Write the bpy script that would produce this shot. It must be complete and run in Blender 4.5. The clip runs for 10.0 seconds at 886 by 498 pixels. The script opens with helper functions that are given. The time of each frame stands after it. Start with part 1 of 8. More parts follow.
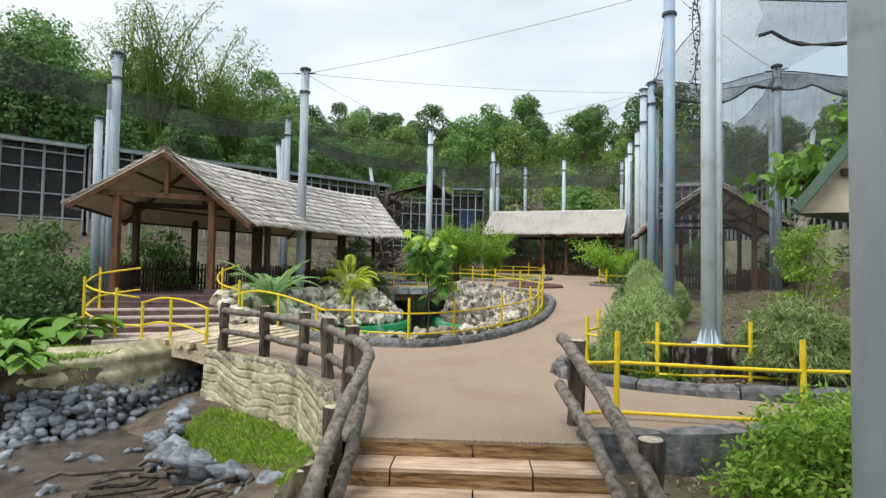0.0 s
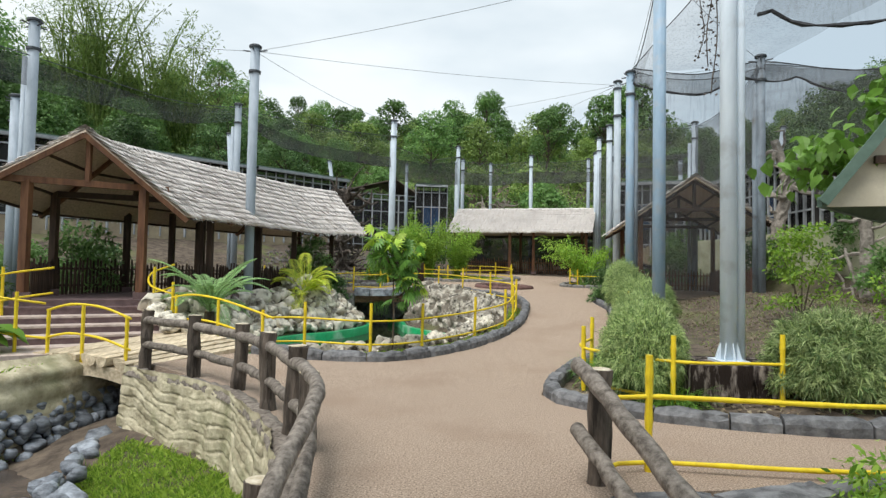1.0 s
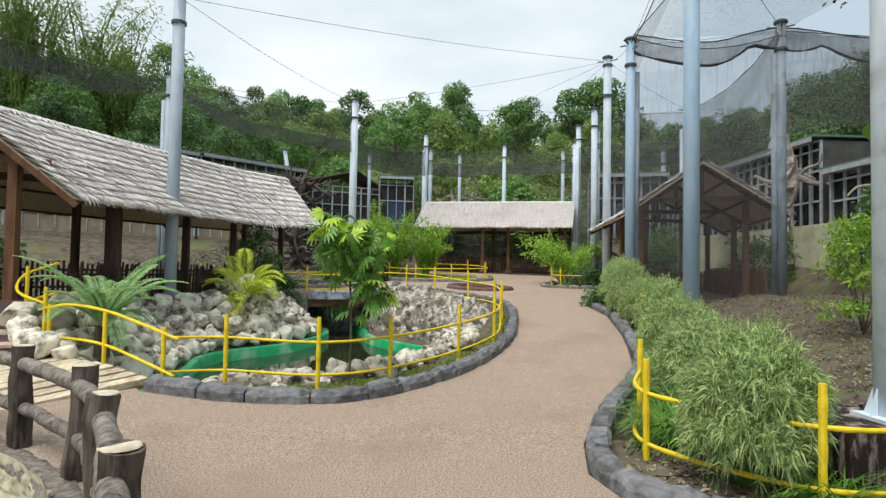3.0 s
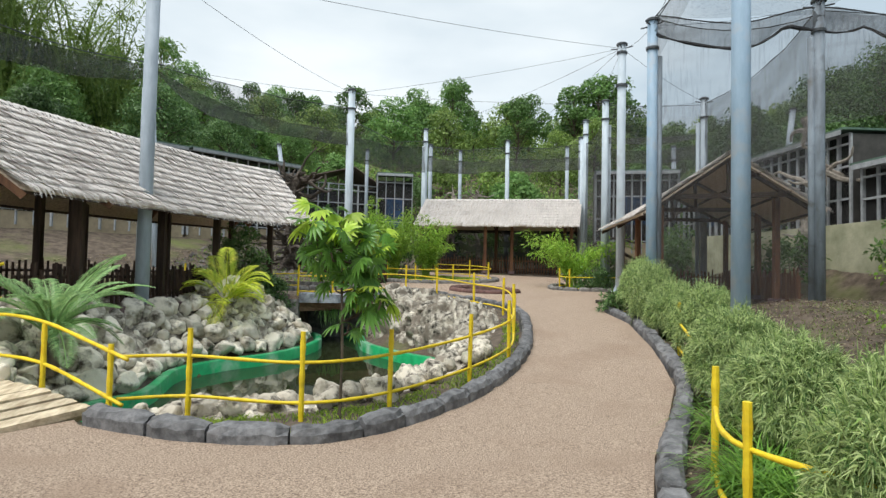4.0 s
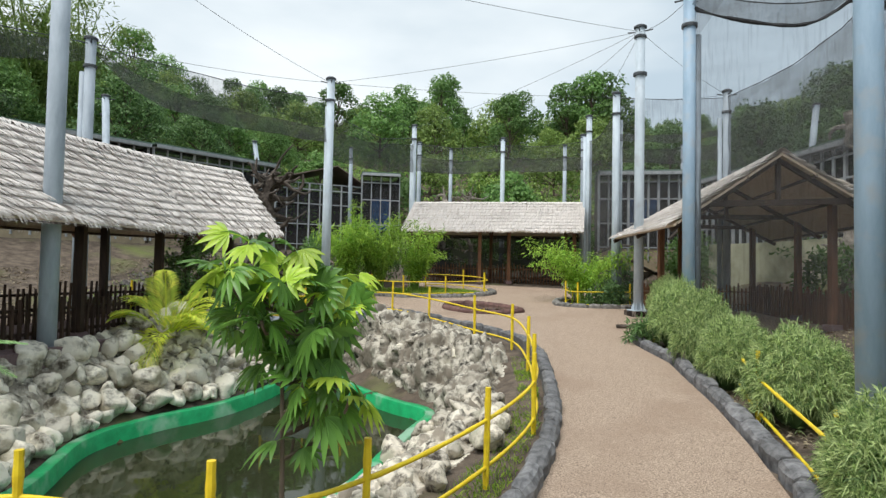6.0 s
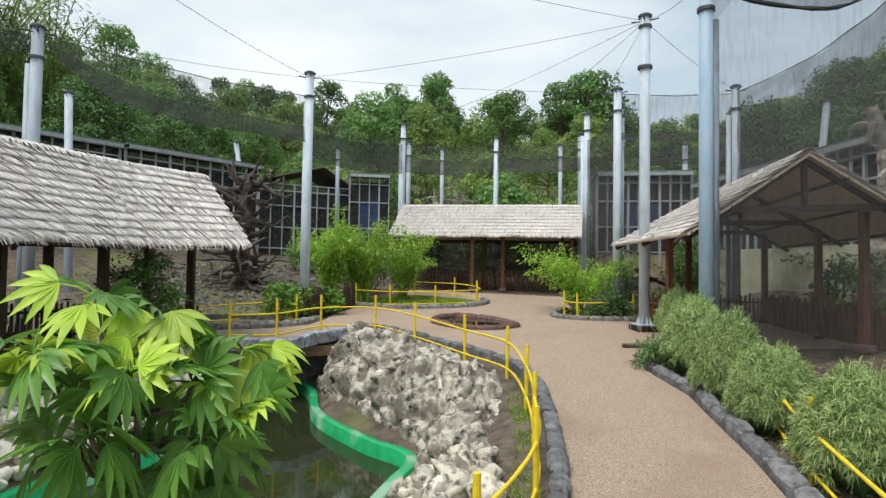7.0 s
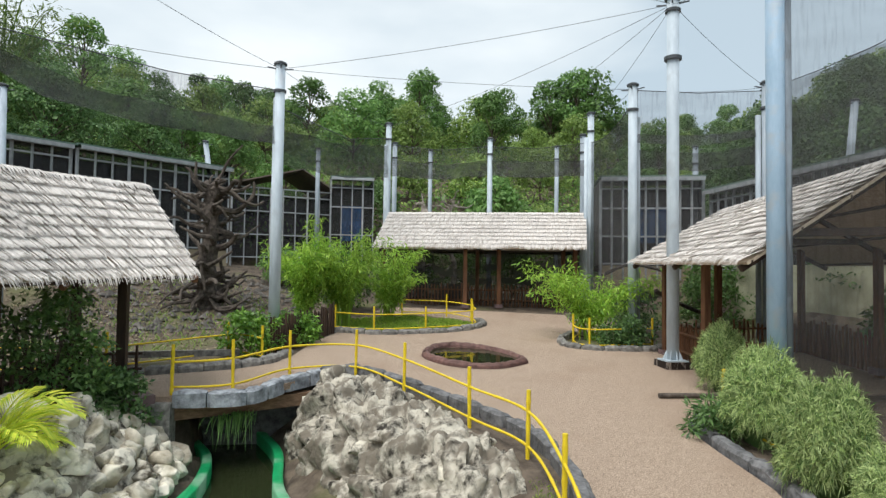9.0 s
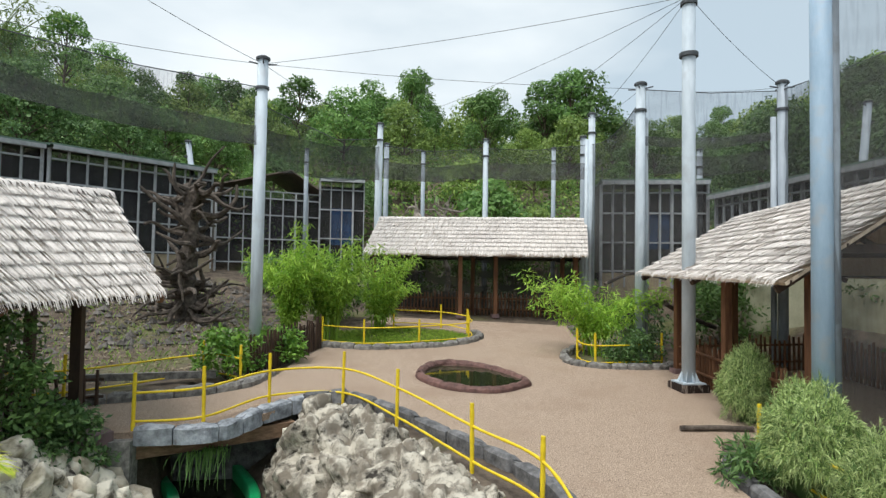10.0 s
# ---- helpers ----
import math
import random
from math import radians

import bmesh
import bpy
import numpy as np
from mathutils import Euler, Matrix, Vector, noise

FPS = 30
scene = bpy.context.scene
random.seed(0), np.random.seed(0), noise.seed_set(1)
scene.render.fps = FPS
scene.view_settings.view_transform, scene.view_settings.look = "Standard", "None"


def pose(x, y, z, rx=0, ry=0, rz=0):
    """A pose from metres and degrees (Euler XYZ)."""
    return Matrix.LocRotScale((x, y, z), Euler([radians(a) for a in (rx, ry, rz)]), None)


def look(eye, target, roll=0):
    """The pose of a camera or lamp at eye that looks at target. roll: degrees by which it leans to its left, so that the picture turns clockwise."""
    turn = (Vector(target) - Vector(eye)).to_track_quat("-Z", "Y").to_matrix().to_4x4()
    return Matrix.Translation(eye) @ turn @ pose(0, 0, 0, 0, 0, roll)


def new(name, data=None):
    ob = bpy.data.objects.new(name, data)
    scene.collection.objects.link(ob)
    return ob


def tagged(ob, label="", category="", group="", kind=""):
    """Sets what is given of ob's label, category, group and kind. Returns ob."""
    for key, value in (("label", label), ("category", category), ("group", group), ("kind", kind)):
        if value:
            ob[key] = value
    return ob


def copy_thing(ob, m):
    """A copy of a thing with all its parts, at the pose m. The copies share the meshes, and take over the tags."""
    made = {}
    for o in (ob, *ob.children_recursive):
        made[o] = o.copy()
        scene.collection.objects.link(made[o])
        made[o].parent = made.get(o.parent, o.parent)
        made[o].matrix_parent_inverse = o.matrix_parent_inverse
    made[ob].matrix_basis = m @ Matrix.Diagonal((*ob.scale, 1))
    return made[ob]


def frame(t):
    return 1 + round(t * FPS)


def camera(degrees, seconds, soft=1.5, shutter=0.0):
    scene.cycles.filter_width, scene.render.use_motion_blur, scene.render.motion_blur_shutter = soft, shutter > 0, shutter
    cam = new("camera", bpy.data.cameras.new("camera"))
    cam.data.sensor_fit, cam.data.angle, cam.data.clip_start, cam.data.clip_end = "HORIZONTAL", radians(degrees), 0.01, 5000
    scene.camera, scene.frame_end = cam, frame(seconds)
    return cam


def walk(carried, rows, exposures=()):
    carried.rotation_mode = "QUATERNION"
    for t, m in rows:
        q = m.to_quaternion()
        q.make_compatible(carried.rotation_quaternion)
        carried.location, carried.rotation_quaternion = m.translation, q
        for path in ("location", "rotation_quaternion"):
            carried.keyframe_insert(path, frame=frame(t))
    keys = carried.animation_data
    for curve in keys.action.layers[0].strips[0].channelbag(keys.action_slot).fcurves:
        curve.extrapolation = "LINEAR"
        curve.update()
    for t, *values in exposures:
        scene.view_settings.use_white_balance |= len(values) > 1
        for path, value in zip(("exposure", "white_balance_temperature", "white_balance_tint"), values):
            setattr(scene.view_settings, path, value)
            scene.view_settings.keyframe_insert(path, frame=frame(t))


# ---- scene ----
cam = camera(73.2, 10.0, soft=1.4)
METRES, EYE, TILT, LEAN, TURN = 14.0, 1.5, 0.0, 0.0, 0.0
PATH = [
    (0, (0.712, -0.371, 1.487), (0.616, 1.625, 1.57), 1.0),
    (0.5, (0.547, 0.434, 1.484), (0.507, 2.432, 1.568), 1.1),
    (1, (0.511, 1.264, 1.533), (0.546, 3.262, 1.615), 1.1),
    (1.5, (0.444, 2.152, 1.547), (0.559, 4.147, 1.628), 1.3),
    (2, (0.409, 2.871, 1.585), (0.56, 4.863, 1.663), 1.3),
    (2.5, (0.403, 3.575, 1.572), (0.557, 5.567, 1.651), 1.1),
    (3.8, (0.354, 5.489, 1.622), (0.517, 7.481, 1.694), 1.0),
    (4, (0.344, 5.776, 1.634), (0.51, 7.768, 1.71), 1.2),
    (4.5, (0.337, 6.478, 1.73), (0.514, 8.469, 1.807), 1.2),
    (5, (0.351, 7.139, 1.869), (0.537, 9.129, 1.945), 1.2),
    (5.5, (0.363, 7.815, 1.997), (0.559, 9.804, 2.073), 1.1),
    (5.7, (0.366, 8.071, 2.06), (0.567, 10.059, 2.133), 1.1),
    (6.8, (0.649, 9.671, 2.395), (0.876, 11.657, 2.467), 1.0),
    (7, (0.709, 9.956, 2.461), (0.939, 11.942, 2.534), 0.9),
    (7.5, (0.743, 10.621, 2.597), (0.986, 12.605, 2.672), 0.9),
    (8, (0.757, 11.249, 2.757), (1.011, 13.232, 2.833), 0.8),
    (8.5, (0.764, 11.846, 2.931), (1.031, 13.826, 3.002), 0.8),
    (9, (0.785, 12.459, 3.089), (1.065, 14.438, 3.16), 0.8),
    (9.5, (0.813, 13.067, 3.194), (1.106, 15.044, 3.27), 0.8),
    (10, (0.838, 13.615, 3.38), (1.147, 15.59, 3.452), 0.9),
]
walk(cam, [(t, look(eye, target, roll)) for t, eye, target, roll in PATH])

# ---- world and light ----
world = bpy.data.worlds.new("sky_world")
world.use_nodes = True
scene.world = world
wn, wl = world.node_tree.nodes, world.node_tree.links
wn.clear()
w_out = wn.new("ShaderNodeOutputWorld")
w_bg = wn.new("ShaderNodeBackground")
w_sky = wn.new("ShaderNodeTexSky")
w_sky.sky_type, w_sky.sun_disc = "NISHITA", False
w_sky.sun_elevation, w_sky.sun_rotation = radians(58), radians(200)
w_co = wn.new("ShaderNodeTexCoord")
w_map = wn.new("ShaderNodeMapping")
w_map.inputs["Scale"].default_value = (1.0, 1.0, 2.6)
w_noise = wn.new("ShaderNodeTexNoise")
w_noise.inputs["Scale"].default_value = 2.1
w_noise.inputs["Detail"].default_value = 5.0
w_noise.inputs["Roughness"].default_value = 0.45
w_ramp = wn.new("ShaderNodeValToRGB")
w_ramp.color_ramp.elements[0].position, w_ramp.color_ramp.elements[0].color = 0.28, (5.2, 6.3, 7.1, 1)
w_ramp.color_ramp.elements[1].position, w_ramp.color_ramp.elements[1].color = 0.58, (9.2, 9.8, 10.0, 1)
w_mix = wn.new("ShaderNodeMixRGB")
w_mix.inputs[0].default_value = 0.9
wl.new(w_co.outputs["Generated"], w_map.inputs[0])
wl.new(w_map.outputs[0], w_noise.inputs["Vector"])
w_sep = wn.new("ShaderNodeSeparateXYZ")
w_side = wn.new("ShaderNodeMath")
w_side.operation = "MULTIPLY_ADD"
w_side.inputs[1].default_value = -0.30
wl.new(w_co.outputs["Generated"], w_sep.inputs[0])
wl.new(w_sep.outputs["X"], w_side.inputs[0])
wl.new(w_noise.outputs[0], w_side.inputs[2])
wl.new(w_side.outputs[0], w_ramp.inputs[0])
wl.new(w_sky.outputs[0], w_mix.inputs[1])
wl.new(w_ramp.outputs[0], w_mix.inputs[2])
wl.new(w_mix.outputs[0], w_bg.inputs[0])
w_bg.inputs[1].default_value = 0.09
wl.new(w_bg.outputs[0], w_out.inputs[0])

sun = new("sun", bpy.data.lights.new("sun", "SUN"))
sun.data.energy, sun.data.angle, sun.data.color = 2.4, radians(35), (1.0, 0.98, 0.94)
sun.matrix_world = look((-14, -15, 40), (0, 0, 0))
scene.view_settings.exposure = 0.35


# ---- materials ----
def material(name, base, dark, scale=6.0, rough=0.8, bump=0.3, bump_scale=40.0, metal=0.0, stain=None, stain_scale=1.2, vary=0.0, detail=6.0, stretch=(1, 1, 1), spec=0.3, low=0.35, high=0.65, stain_low=0.5, stain_high=0.7):
    """Two-scale noise colour with bump; vary: spread of brightness from object to object."""
    m = bpy.data.materials.new(name)
    m.use_nodes = True
    n, l = m.node_tree.nodes, m.node_tree.links
    b = n["Principled BSDF"]
    co = n.new("ShaderNodeTexCoord")
    mp = n.new("ShaderNodeMapping")
    mp.inputs["Scale"].default_value = stretch
    geo = n.new("ShaderNodeNewGeometry")
    l.new(geo.outputs["Position"], mp.inputs[0])
    t1 = n.new("ShaderNodeTexNoise")
    t1.inputs["Scale"].default_value, t1.inputs["Detail"].default_value = scale, detail
    t1.inputs["Roughness"].default_value = 0.65
    l.new(mp.outputs[0], t1.inputs["Vector"])
    r1 = n.new("ShaderNodeValToRGB")
    r1.color_ramp.elements[0].position, r1.color_ramp.elements[0].color = low, (*dark, 1)
    r1.color_ramp.elements[1].position, r1.color_ramp.elements[1].color = high, (*base, 1)
    l.new(t1.outputs[0], r1.inputs[0])
    col = r1.outputs[0]
    if stain:
        t2 = n.new("ShaderNodeTexNoise")
        t2.inputs["Scale"].default_value, t2.inputs["Detail"].default_value = stain_scale, 4.0
        l.new(geo.outputs["Position"], t2.inputs["Vector"])
        r2 = n.new("ShaderNodeValToRGB")
        r2.color_ramp.elements[0].position, r2.color_ramp.elements[1].position = stain_low, stain_high
        l.new(t2.outputs[0], r2.inputs[0])
        mx = n.new("ShaderNodeMixRGB")
        l.new(r2.outputs[0], mx.inputs[0])
        l.new(col, mx.inputs[1])
        mx.inputs[2].default_value = (*stain, 1)
        col = mx.outputs[0]
    if vary:
        info = n.new("ShaderNodeObjectInfo")
        isl = n.new("ShaderNodeNewGeometry")
        add = n.new("ShaderNodeMath")
        l.new(info.outputs["Random"], add.inputs[0])
        l.new(isl.outputs["Random Per Island"], add.inputs[1])
        fr = n.new("ShaderNodeMath")
        fr.operation = "FRACT"
        l.new(add.outputs[0], fr.inputs[0])
        mr = n.new("ShaderNodeMapRange")
        mr.inputs["To Min"].default_value, mr.inputs["To Max"].default_value = 1 - vary, 1 + vary
        l.new(fr.outputs[0], mr.inputs["Value"])
        hs = n.new("ShaderNodeHueSaturation")
        l.new(mr.outputs[0], hs.inputs["Value"])
        l.new(col, hs.inputs["Color"])
        col = hs.outputs[0]
    l.new(col, b.inputs["Base Color"])
    b.inputs["Roughness"].default_value, b.inputs["Metallic"].default_value = rough, metal
    b.inputs["Specular IOR Level"].default_value = spec
    if bump:
        t3 = n.new("ShaderNodeTexNoise")
        t3.inputs["Scale"].default_value, t3.inputs["Detail"].default_value = bump_scale, 5.0
        l.new(mp.outputs[0], t3.inputs["Vector"])
        bp = n.new("ShaderNodeBump")
        bp.inputs["Strength"].default_value, bp.inputs["Distance"].default_value = bump, 0.02
        l.new(t3.outputs[0], bp.inputs["Height"])
        l.new(bp.outputs[0], b.inputs["Normal"])
    return m


def leaf_material(name, base, dark, vary=0.25, gloss=0.45, through_light=0.25, tint=None):
    """Leaf with some light passing through; colour varies leaf by leaf."""
    m = bpy.data.materials.new(name)
    m.use_nodes = True
    n, l = m.node_tree.nodes, m.node_tree.links
    b = n["Principled BSDF"]
    geo = n.new("ShaderNodeNewGeometry")
    info = n.new("ShaderNodeObjectInfo")
    rp = n.new("ShaderNodeValToRGB")
    rp.color_ramp.elements[0].color, rp.color_ramp.elements[1].color = (*dark, 1), (*base, 1)
    if tint:
        e = rp.color_ramp.elements.new(0.93)
        e.color = (*tint, 1)
    l.new(geo.outputs["Random Per Island"], rp.inputs[0])
    mr = n.new("ShaderNodeMapRange")
    mr.inputs["To Min"].default_value, mr.inputs["To Max"].default_value = 1 - vary, 1 + vary
    l.new(info.outputs["Random"], mr.inputs["Value"])
    hs = n.new("ShaderNodeHueSaturation")
    l.new(mr.outputs[0], hs.inputs["Value"])
    l.new(rp.outputs[0], hs.inputs["Color"])
    l.new(hs.outputs[0], b.inputs["Base Color"])
    b.inputs["Roughness"].default_value = gloss
    b.inputs["Specular IOR Level"].default_value = 0.3
    tr = n.new("ShaderNodeBsdfTranslucent")
    l.new(hs.outputs[0], tr.inputs[0])
    mx = n.new("ShaderNodeMixShader")
    mx.inputs[0].default_value = through_light
    l.new(b.outputs[0], mx.inputs[1])
    l.new(tr.outputs[0], mx.inputs[2])
    l.new(mx.outputs[0], n["Material Output"].inputs[0])
    return m


def net_material(name, cover, thread=0.09):
    """Dark netting too fine to resolve: threads cover part of the sheet, with uneven folds."""
    m = bpy.data.materials.new(name)
    m.use_nodes = True
    n, l = m.node_tree.nodes, m.node_tree.links
    b = n["Principled BSDF"]
    b.inputs["Base Color"].default_value = (thread, thread, thread * 1.03, 1)
    b.inputs["Roughness"].default_value = 0.7
    tr = n.new("ShaderNodeBsdfTransparent")
    mx = n.new("ShaderNodeMixShader")
    t = n.new("ShaderNodeTexNoise")
    geo = n.new("ShaderNodeNewGeometry")
    mp = n.new("ShaderNodeMapping")
    mp.inputs["Scale"].default_value = (0.5, 0.5, 1.6)
    l.new(geo.outputs["Position"], mp.inputs[0])
    l.new(mp.outputs[0], t.inputs["Vector"])
    t.inputs["Scale"].default_value, t.inputs["Detail"].default_value = 1.3, 6.0
    mr = n.new("ShaderNodeMapRange")
    mr.inputs["From Min"].default_value, mr.inputs["From Max"].default_value = 0.3, 0.7
    mr.inputs["To Min"].default_value, mr.inputs["To Max"].default_value = cover * 0.75, cover * 1.2
    mp2 = n.new("ShaderNodeMapping")
    mp2.inputs["Rotation"].default_value = (0.5, 0.35, 0.4)
    mp2.inputs["Scale"].default_value = (7.0, 7.0, 0.55)
    l.new(geo.outputs["Position"], mp2.inputs[0])
    t2 = n.new("ShaderNodeTexNoise")
    t2.inputs["Scale"].default_value, t2.inputs["Detail"].default_value = 2.2, 4.0
    l.new(mp2.outputs[0], t2.inputs["Vector"])
    crease = n.new("ShaderNodeMapRange")
    crease.inputs["From Min"].default_value, crease.inputs["From Max"].default_value = 0.5, 0.72
    crease.inputs["To Min"].default_value, crease.inputs["To Max"].default_value = 0.0, 0.14
    l.new(t2.outputs[0], crease.inputs["Value"])
    add = n.new("ShaderNodeMath")
    l.new(mr.outputs[0], add.inputs[0])
    l.new(crease.outputs[0], add.inputs[1])
    l.new(t.outputs[0], mr.inputs["Value"])
    l.new(add.outputs[0], mx.inputs[0])
    l.new(tr.outputs[0], mx.inputs[1])
    l.new(b.outputs[0], mx.inputs[2])
    l.new(mx.outputs[0], n["Material Output"].inputs[0])
    return m


def water_material(name, colour):
    m = bpy.data.materials.new(name)
    m.use_nodes = True
    n, l = m.node_tree.nodes, m.node_tree.links
    b = n["Principled BSDF"]
    b.inputs["Base Color"].default_value = (*colour, 1)
    b.inputs["Roughness"].default_value = 0.03
    b.inputs["IOR"].default_value = 1.33
    t = n.new("ShaderNodeTexNoise")
    t.inputs["Scale"].default_value = 5.0
    bp = n.new("ShaderNodeBump")
    bp.inputs["Strength"].default_value, bp.inputs["Distance"].default_value = 0.05, 0.02
    geo = n.new("ShaderNodeNewGeometry")
    l.new(geo.outputs["Position"], t.inputs["Vector"])
    l.new(t.outputs[0], bp.inputs["Height"])
    l.new(bp.outputs[0], b.inputs["Normal"])
    return m


M_PATH = material("exposed_aggregate", (0.57, 0.44, 0.335), (0.15, 0.105, 0.078), 62, 0.9, 1.0, 95, stain=(0.31, 0.22, 0.16), stain_scale=0.8, stain_low=0.5, stain_high=0.85, detail=9, low=0.36, high=0.60)
M_SOIL = material("soil", (0.165, 0.13, 0.098), (0.06, 0.046, 0.036), 3.0, 0.95, 0.8, 25, stain=(0.13, 0.15, 0.05), stain_scale=0.45, stain_low=0.54, stain_high=0.75)
M_KERB = material("kerb_concrete", (0.21, 0.21, 0.215), (0.07, 0.07, 0.073), 7, 0.75, 0.7, 18, vary=0.22)
M_KERB_BLUE = material("kerb_blue_grey", (0.40, 0.43, 0.47), (0.13, 0.14, 0.155), 6, 0.75, 0.7, 18, vary=0.15)
M_KERB_LIGHT = material("kerb_weathered", (0.27, 0.26, 0.24), (0.09, 0.085, 0.08), 9, 0.8, 0.7, 20, vary=0.25)
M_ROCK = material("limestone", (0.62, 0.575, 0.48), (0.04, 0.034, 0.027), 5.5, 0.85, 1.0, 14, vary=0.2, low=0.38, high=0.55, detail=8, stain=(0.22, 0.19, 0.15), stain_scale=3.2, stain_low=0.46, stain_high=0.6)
M_ROCK_PALE = material("cream_limestone", (0.57, 0.52, 0.43), (0.06, 0.05, 0.04), 7.0, 0.8, 1.0, 20, vary=0.25, low=0.37, high=0.52, detail=9, stain=(0.34, 0.33, 0.25), stain_scale=1.8, stain_low=0.54, stain_high=0.72)
M_ROCK_BANK = material("weathered_boulder", (0.74, 0.69, 0.58), (0.085, 0.07, 0.05), 3.4, 0.8, 0.9, 16, vary=0.25, low=0.36, high=0.52, detail=9, stain=(0.30, 0.27, 0.19), stain_scale=2.2, stain_low=0.55, stain_high=0.68)
M_ROCK_TAN = material("tan_stone", (0.70, 0.64, 0.52), (0.30, 0.255, 0.19), 3.5, 0.85, 0.7, 12, vary=0.22)
M_ROCK_GREY = material("blue_grey_stone", (0.30, 0.33, 0.37), (0.06, 0.065, 0.075), 5, 0.6, 0.6, 12, vary=0.35, stretch=(1, 1, 3))
M_YELLOW = material("yellow_paint", (0.82, 0.62, 0.03), (0.68, 0.48, 0.02), 9, 0.45, 0.25, 30, stain=(0.50, 0.34, 0.03), stain_scale=6, stain_low=0.6, stain_high=0.8)
M_STEEL = material("galvanised_steel", (0.42, 0.48, 0.54), (0.30, 0.35, 0.40), 5, 0.6, 0.1, 60, metal=0.0, stretch=(1, 1, 0.25), vary=0.12)
M_STEEL_PALEST = material("palest_steel", (0.70, 0.78, 0.85), (0.58, 0.66, 0.73), 5, 0.5, 0.1, 60, stretch=(1, 1, 0.2), stain=(0.42, 0.45, 0.47), stain_scale=3.0, stain_low=0.58, stain_high=0.8)
M_STEEL_PALE = material("pale_galvanised_steel", (0.58, 0.66, 0.72), (0.44, 0.51, 0.57), 5, 0.55, 0.1, 60, stretch=(1, 1, 0.25), vary=0.08, stain=(0.42, 0.46, 0.5), stain_scale=2.5, stain_low=0.58, stain_high=0.8)
# dark stained steel of one pole; also the shadowed brace of another
M_STEEL_OLD_SHADED = material("weathered_and_shaded_steel", (0.27, 0.32, 0.37), (0.16, 0.185, 0.21), 5, 0.6, 0.15, 60, stretch=(1, 1, 0.2), stain=(0.12, 0.12, 0.12), stain_scale=2.5, stain_low=0.56, stain_high=0.75)
M_STEEL_CAGE = material("cage_steel", (0.44, 0.46, 0.48), (0.28, 0.295, 0.31), 5, 0.6, 0.1, 60, vary=0.15)
M_STEEL_BLUE = material("blue_grey_paint", (0.34, 0.46, 0.58), (0.26, 0.37, 0.48), 6, 0.6, 0.1, 60, metal=0.0, stretch=(1, 1, 0.25), stain=(0.36, 0.42, 0.48), stain_scale=4)
M_DARKSTEEL = material("dark_steel", (0.10, 0.11, 0.12), (0.05, 0.055, 0.06), 8, 0.5, 0.1, 40, metal=0.3)
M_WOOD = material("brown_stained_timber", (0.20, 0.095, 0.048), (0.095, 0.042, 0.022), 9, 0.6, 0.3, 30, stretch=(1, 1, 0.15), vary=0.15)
# dark timber; inside the shelters its colour also carries the roof's shade
M_WOOD_DARK_SHADED = material("dark_and_shaded_timber", (0.075, 0.045, 0.03), (0.03, 0.018, 0.013), 9, 0.65, 0.3, 30, stretch=(1, 1, 0.15), vary=0.25)
M_THATCH = material("dry_palm_thatch", (0.78, 0.74, 0.70), (0.60, 0.555, 0.52), 22, 0.95, 0.5, 60, stain=(0.55, 0.51, 0.48), stain_scale=1.2, stain_low=0.5, stain_high=0.8, vary=0.12)
M_THATCH_UNDER = material("thatch_underside", (0.66, 0.55, 0.43), (0.40, 0.32, 0.24), 20, 0.95, 0.5, 60)
M_LOG = material("log_concrete", (0.145, 0.115, 0.092), (0.022, 0.017, 0.013), 14, 0.7, 1.0, 30, stretch=(1, 1, 0.16), vary=0.15)
M_LOG_TOP = material("log_rail_concrete", (0.27, 0.235, 0.20), (0.07, 0.056, 0.045), 14, 0.65, 0.9, 26, vary=0.12)
M_LOG_CUT = material("sawn_log_face", (0.66, 0.60, 0.48), (0.42, 0.34, 0.22), 14, 0.7, 0.3, 30)
M_PLANK = material("pale_plank_concrete", (0.68, 0.58, 0.42), (0.38, 0.30, 0.20), 5, 0.75, 0.5, 20, stretch=(3, 0.6, 3), vary=0.16)
M_STEP = material("wood_print_step", (0.74, 0.57, 0.43), (0.38, 0.24, 0.15), 4.5, 0.7, 0.6, 18, stretch=(0.5, 3, 6), vary=0.1)
M_STEP_RISER = material("wood_print_riser", (0.50, 0.32, 0.16), (0.12, 0.06, 0.025), 4.5, 0.7, 0.7, 18, stretch=(0.6, 2, 7), vary=0.1)
M_PURPLE = material("purple_brown_concrete", (0.20, 0.135, 0.135), (0.12, 0.08, 0.08), 6, 0.75, 0.3, 30, vary=0.1)
M_TREAD = material("pale_worn_tread", (0.60, 0.50, 0.44), (0.38, 0.30, 0.265), 6, 0.75, 0.3, 30, vary=0.1)
M_WALLWOOD = material("sculpted_concrete", (0.62, 0.56, 0.40), (0.27, 0.235, 0.15), 3.5, 0.85, 0.8, 22, stain=(0.20, 0.20, 0.10), stain_scale=1.6, stain_low=0.52, stain_high=0.8)
M_GREEN = material("green_pond_paint", (0.016, 0.38, 0.14), (0.01, 0.26, 0.09), 4, 0.35, 0.2, 20, stain=(0.24, 0.44, 0.30), stain_scale=1.6, stain_low=0.53, stain_high=0.68)
M_WATER = water_material("pond_water", (0.024, 0.030, 0.013))
M_LITTER = leaf_material("dead_leaf", (0.32, 0.23, 0.14), (0.11, 0.075, 0.045), 0.1, 0.8, 0.1, tint=(0.42, 0.36, 0.24))
M_BEAM = material("brown_beam", (0.30, 0.19, 0.12), (0.15, 0.09, 0.055), 6, 0.75, 0.4, 25, stretch=(1, 1, 3))
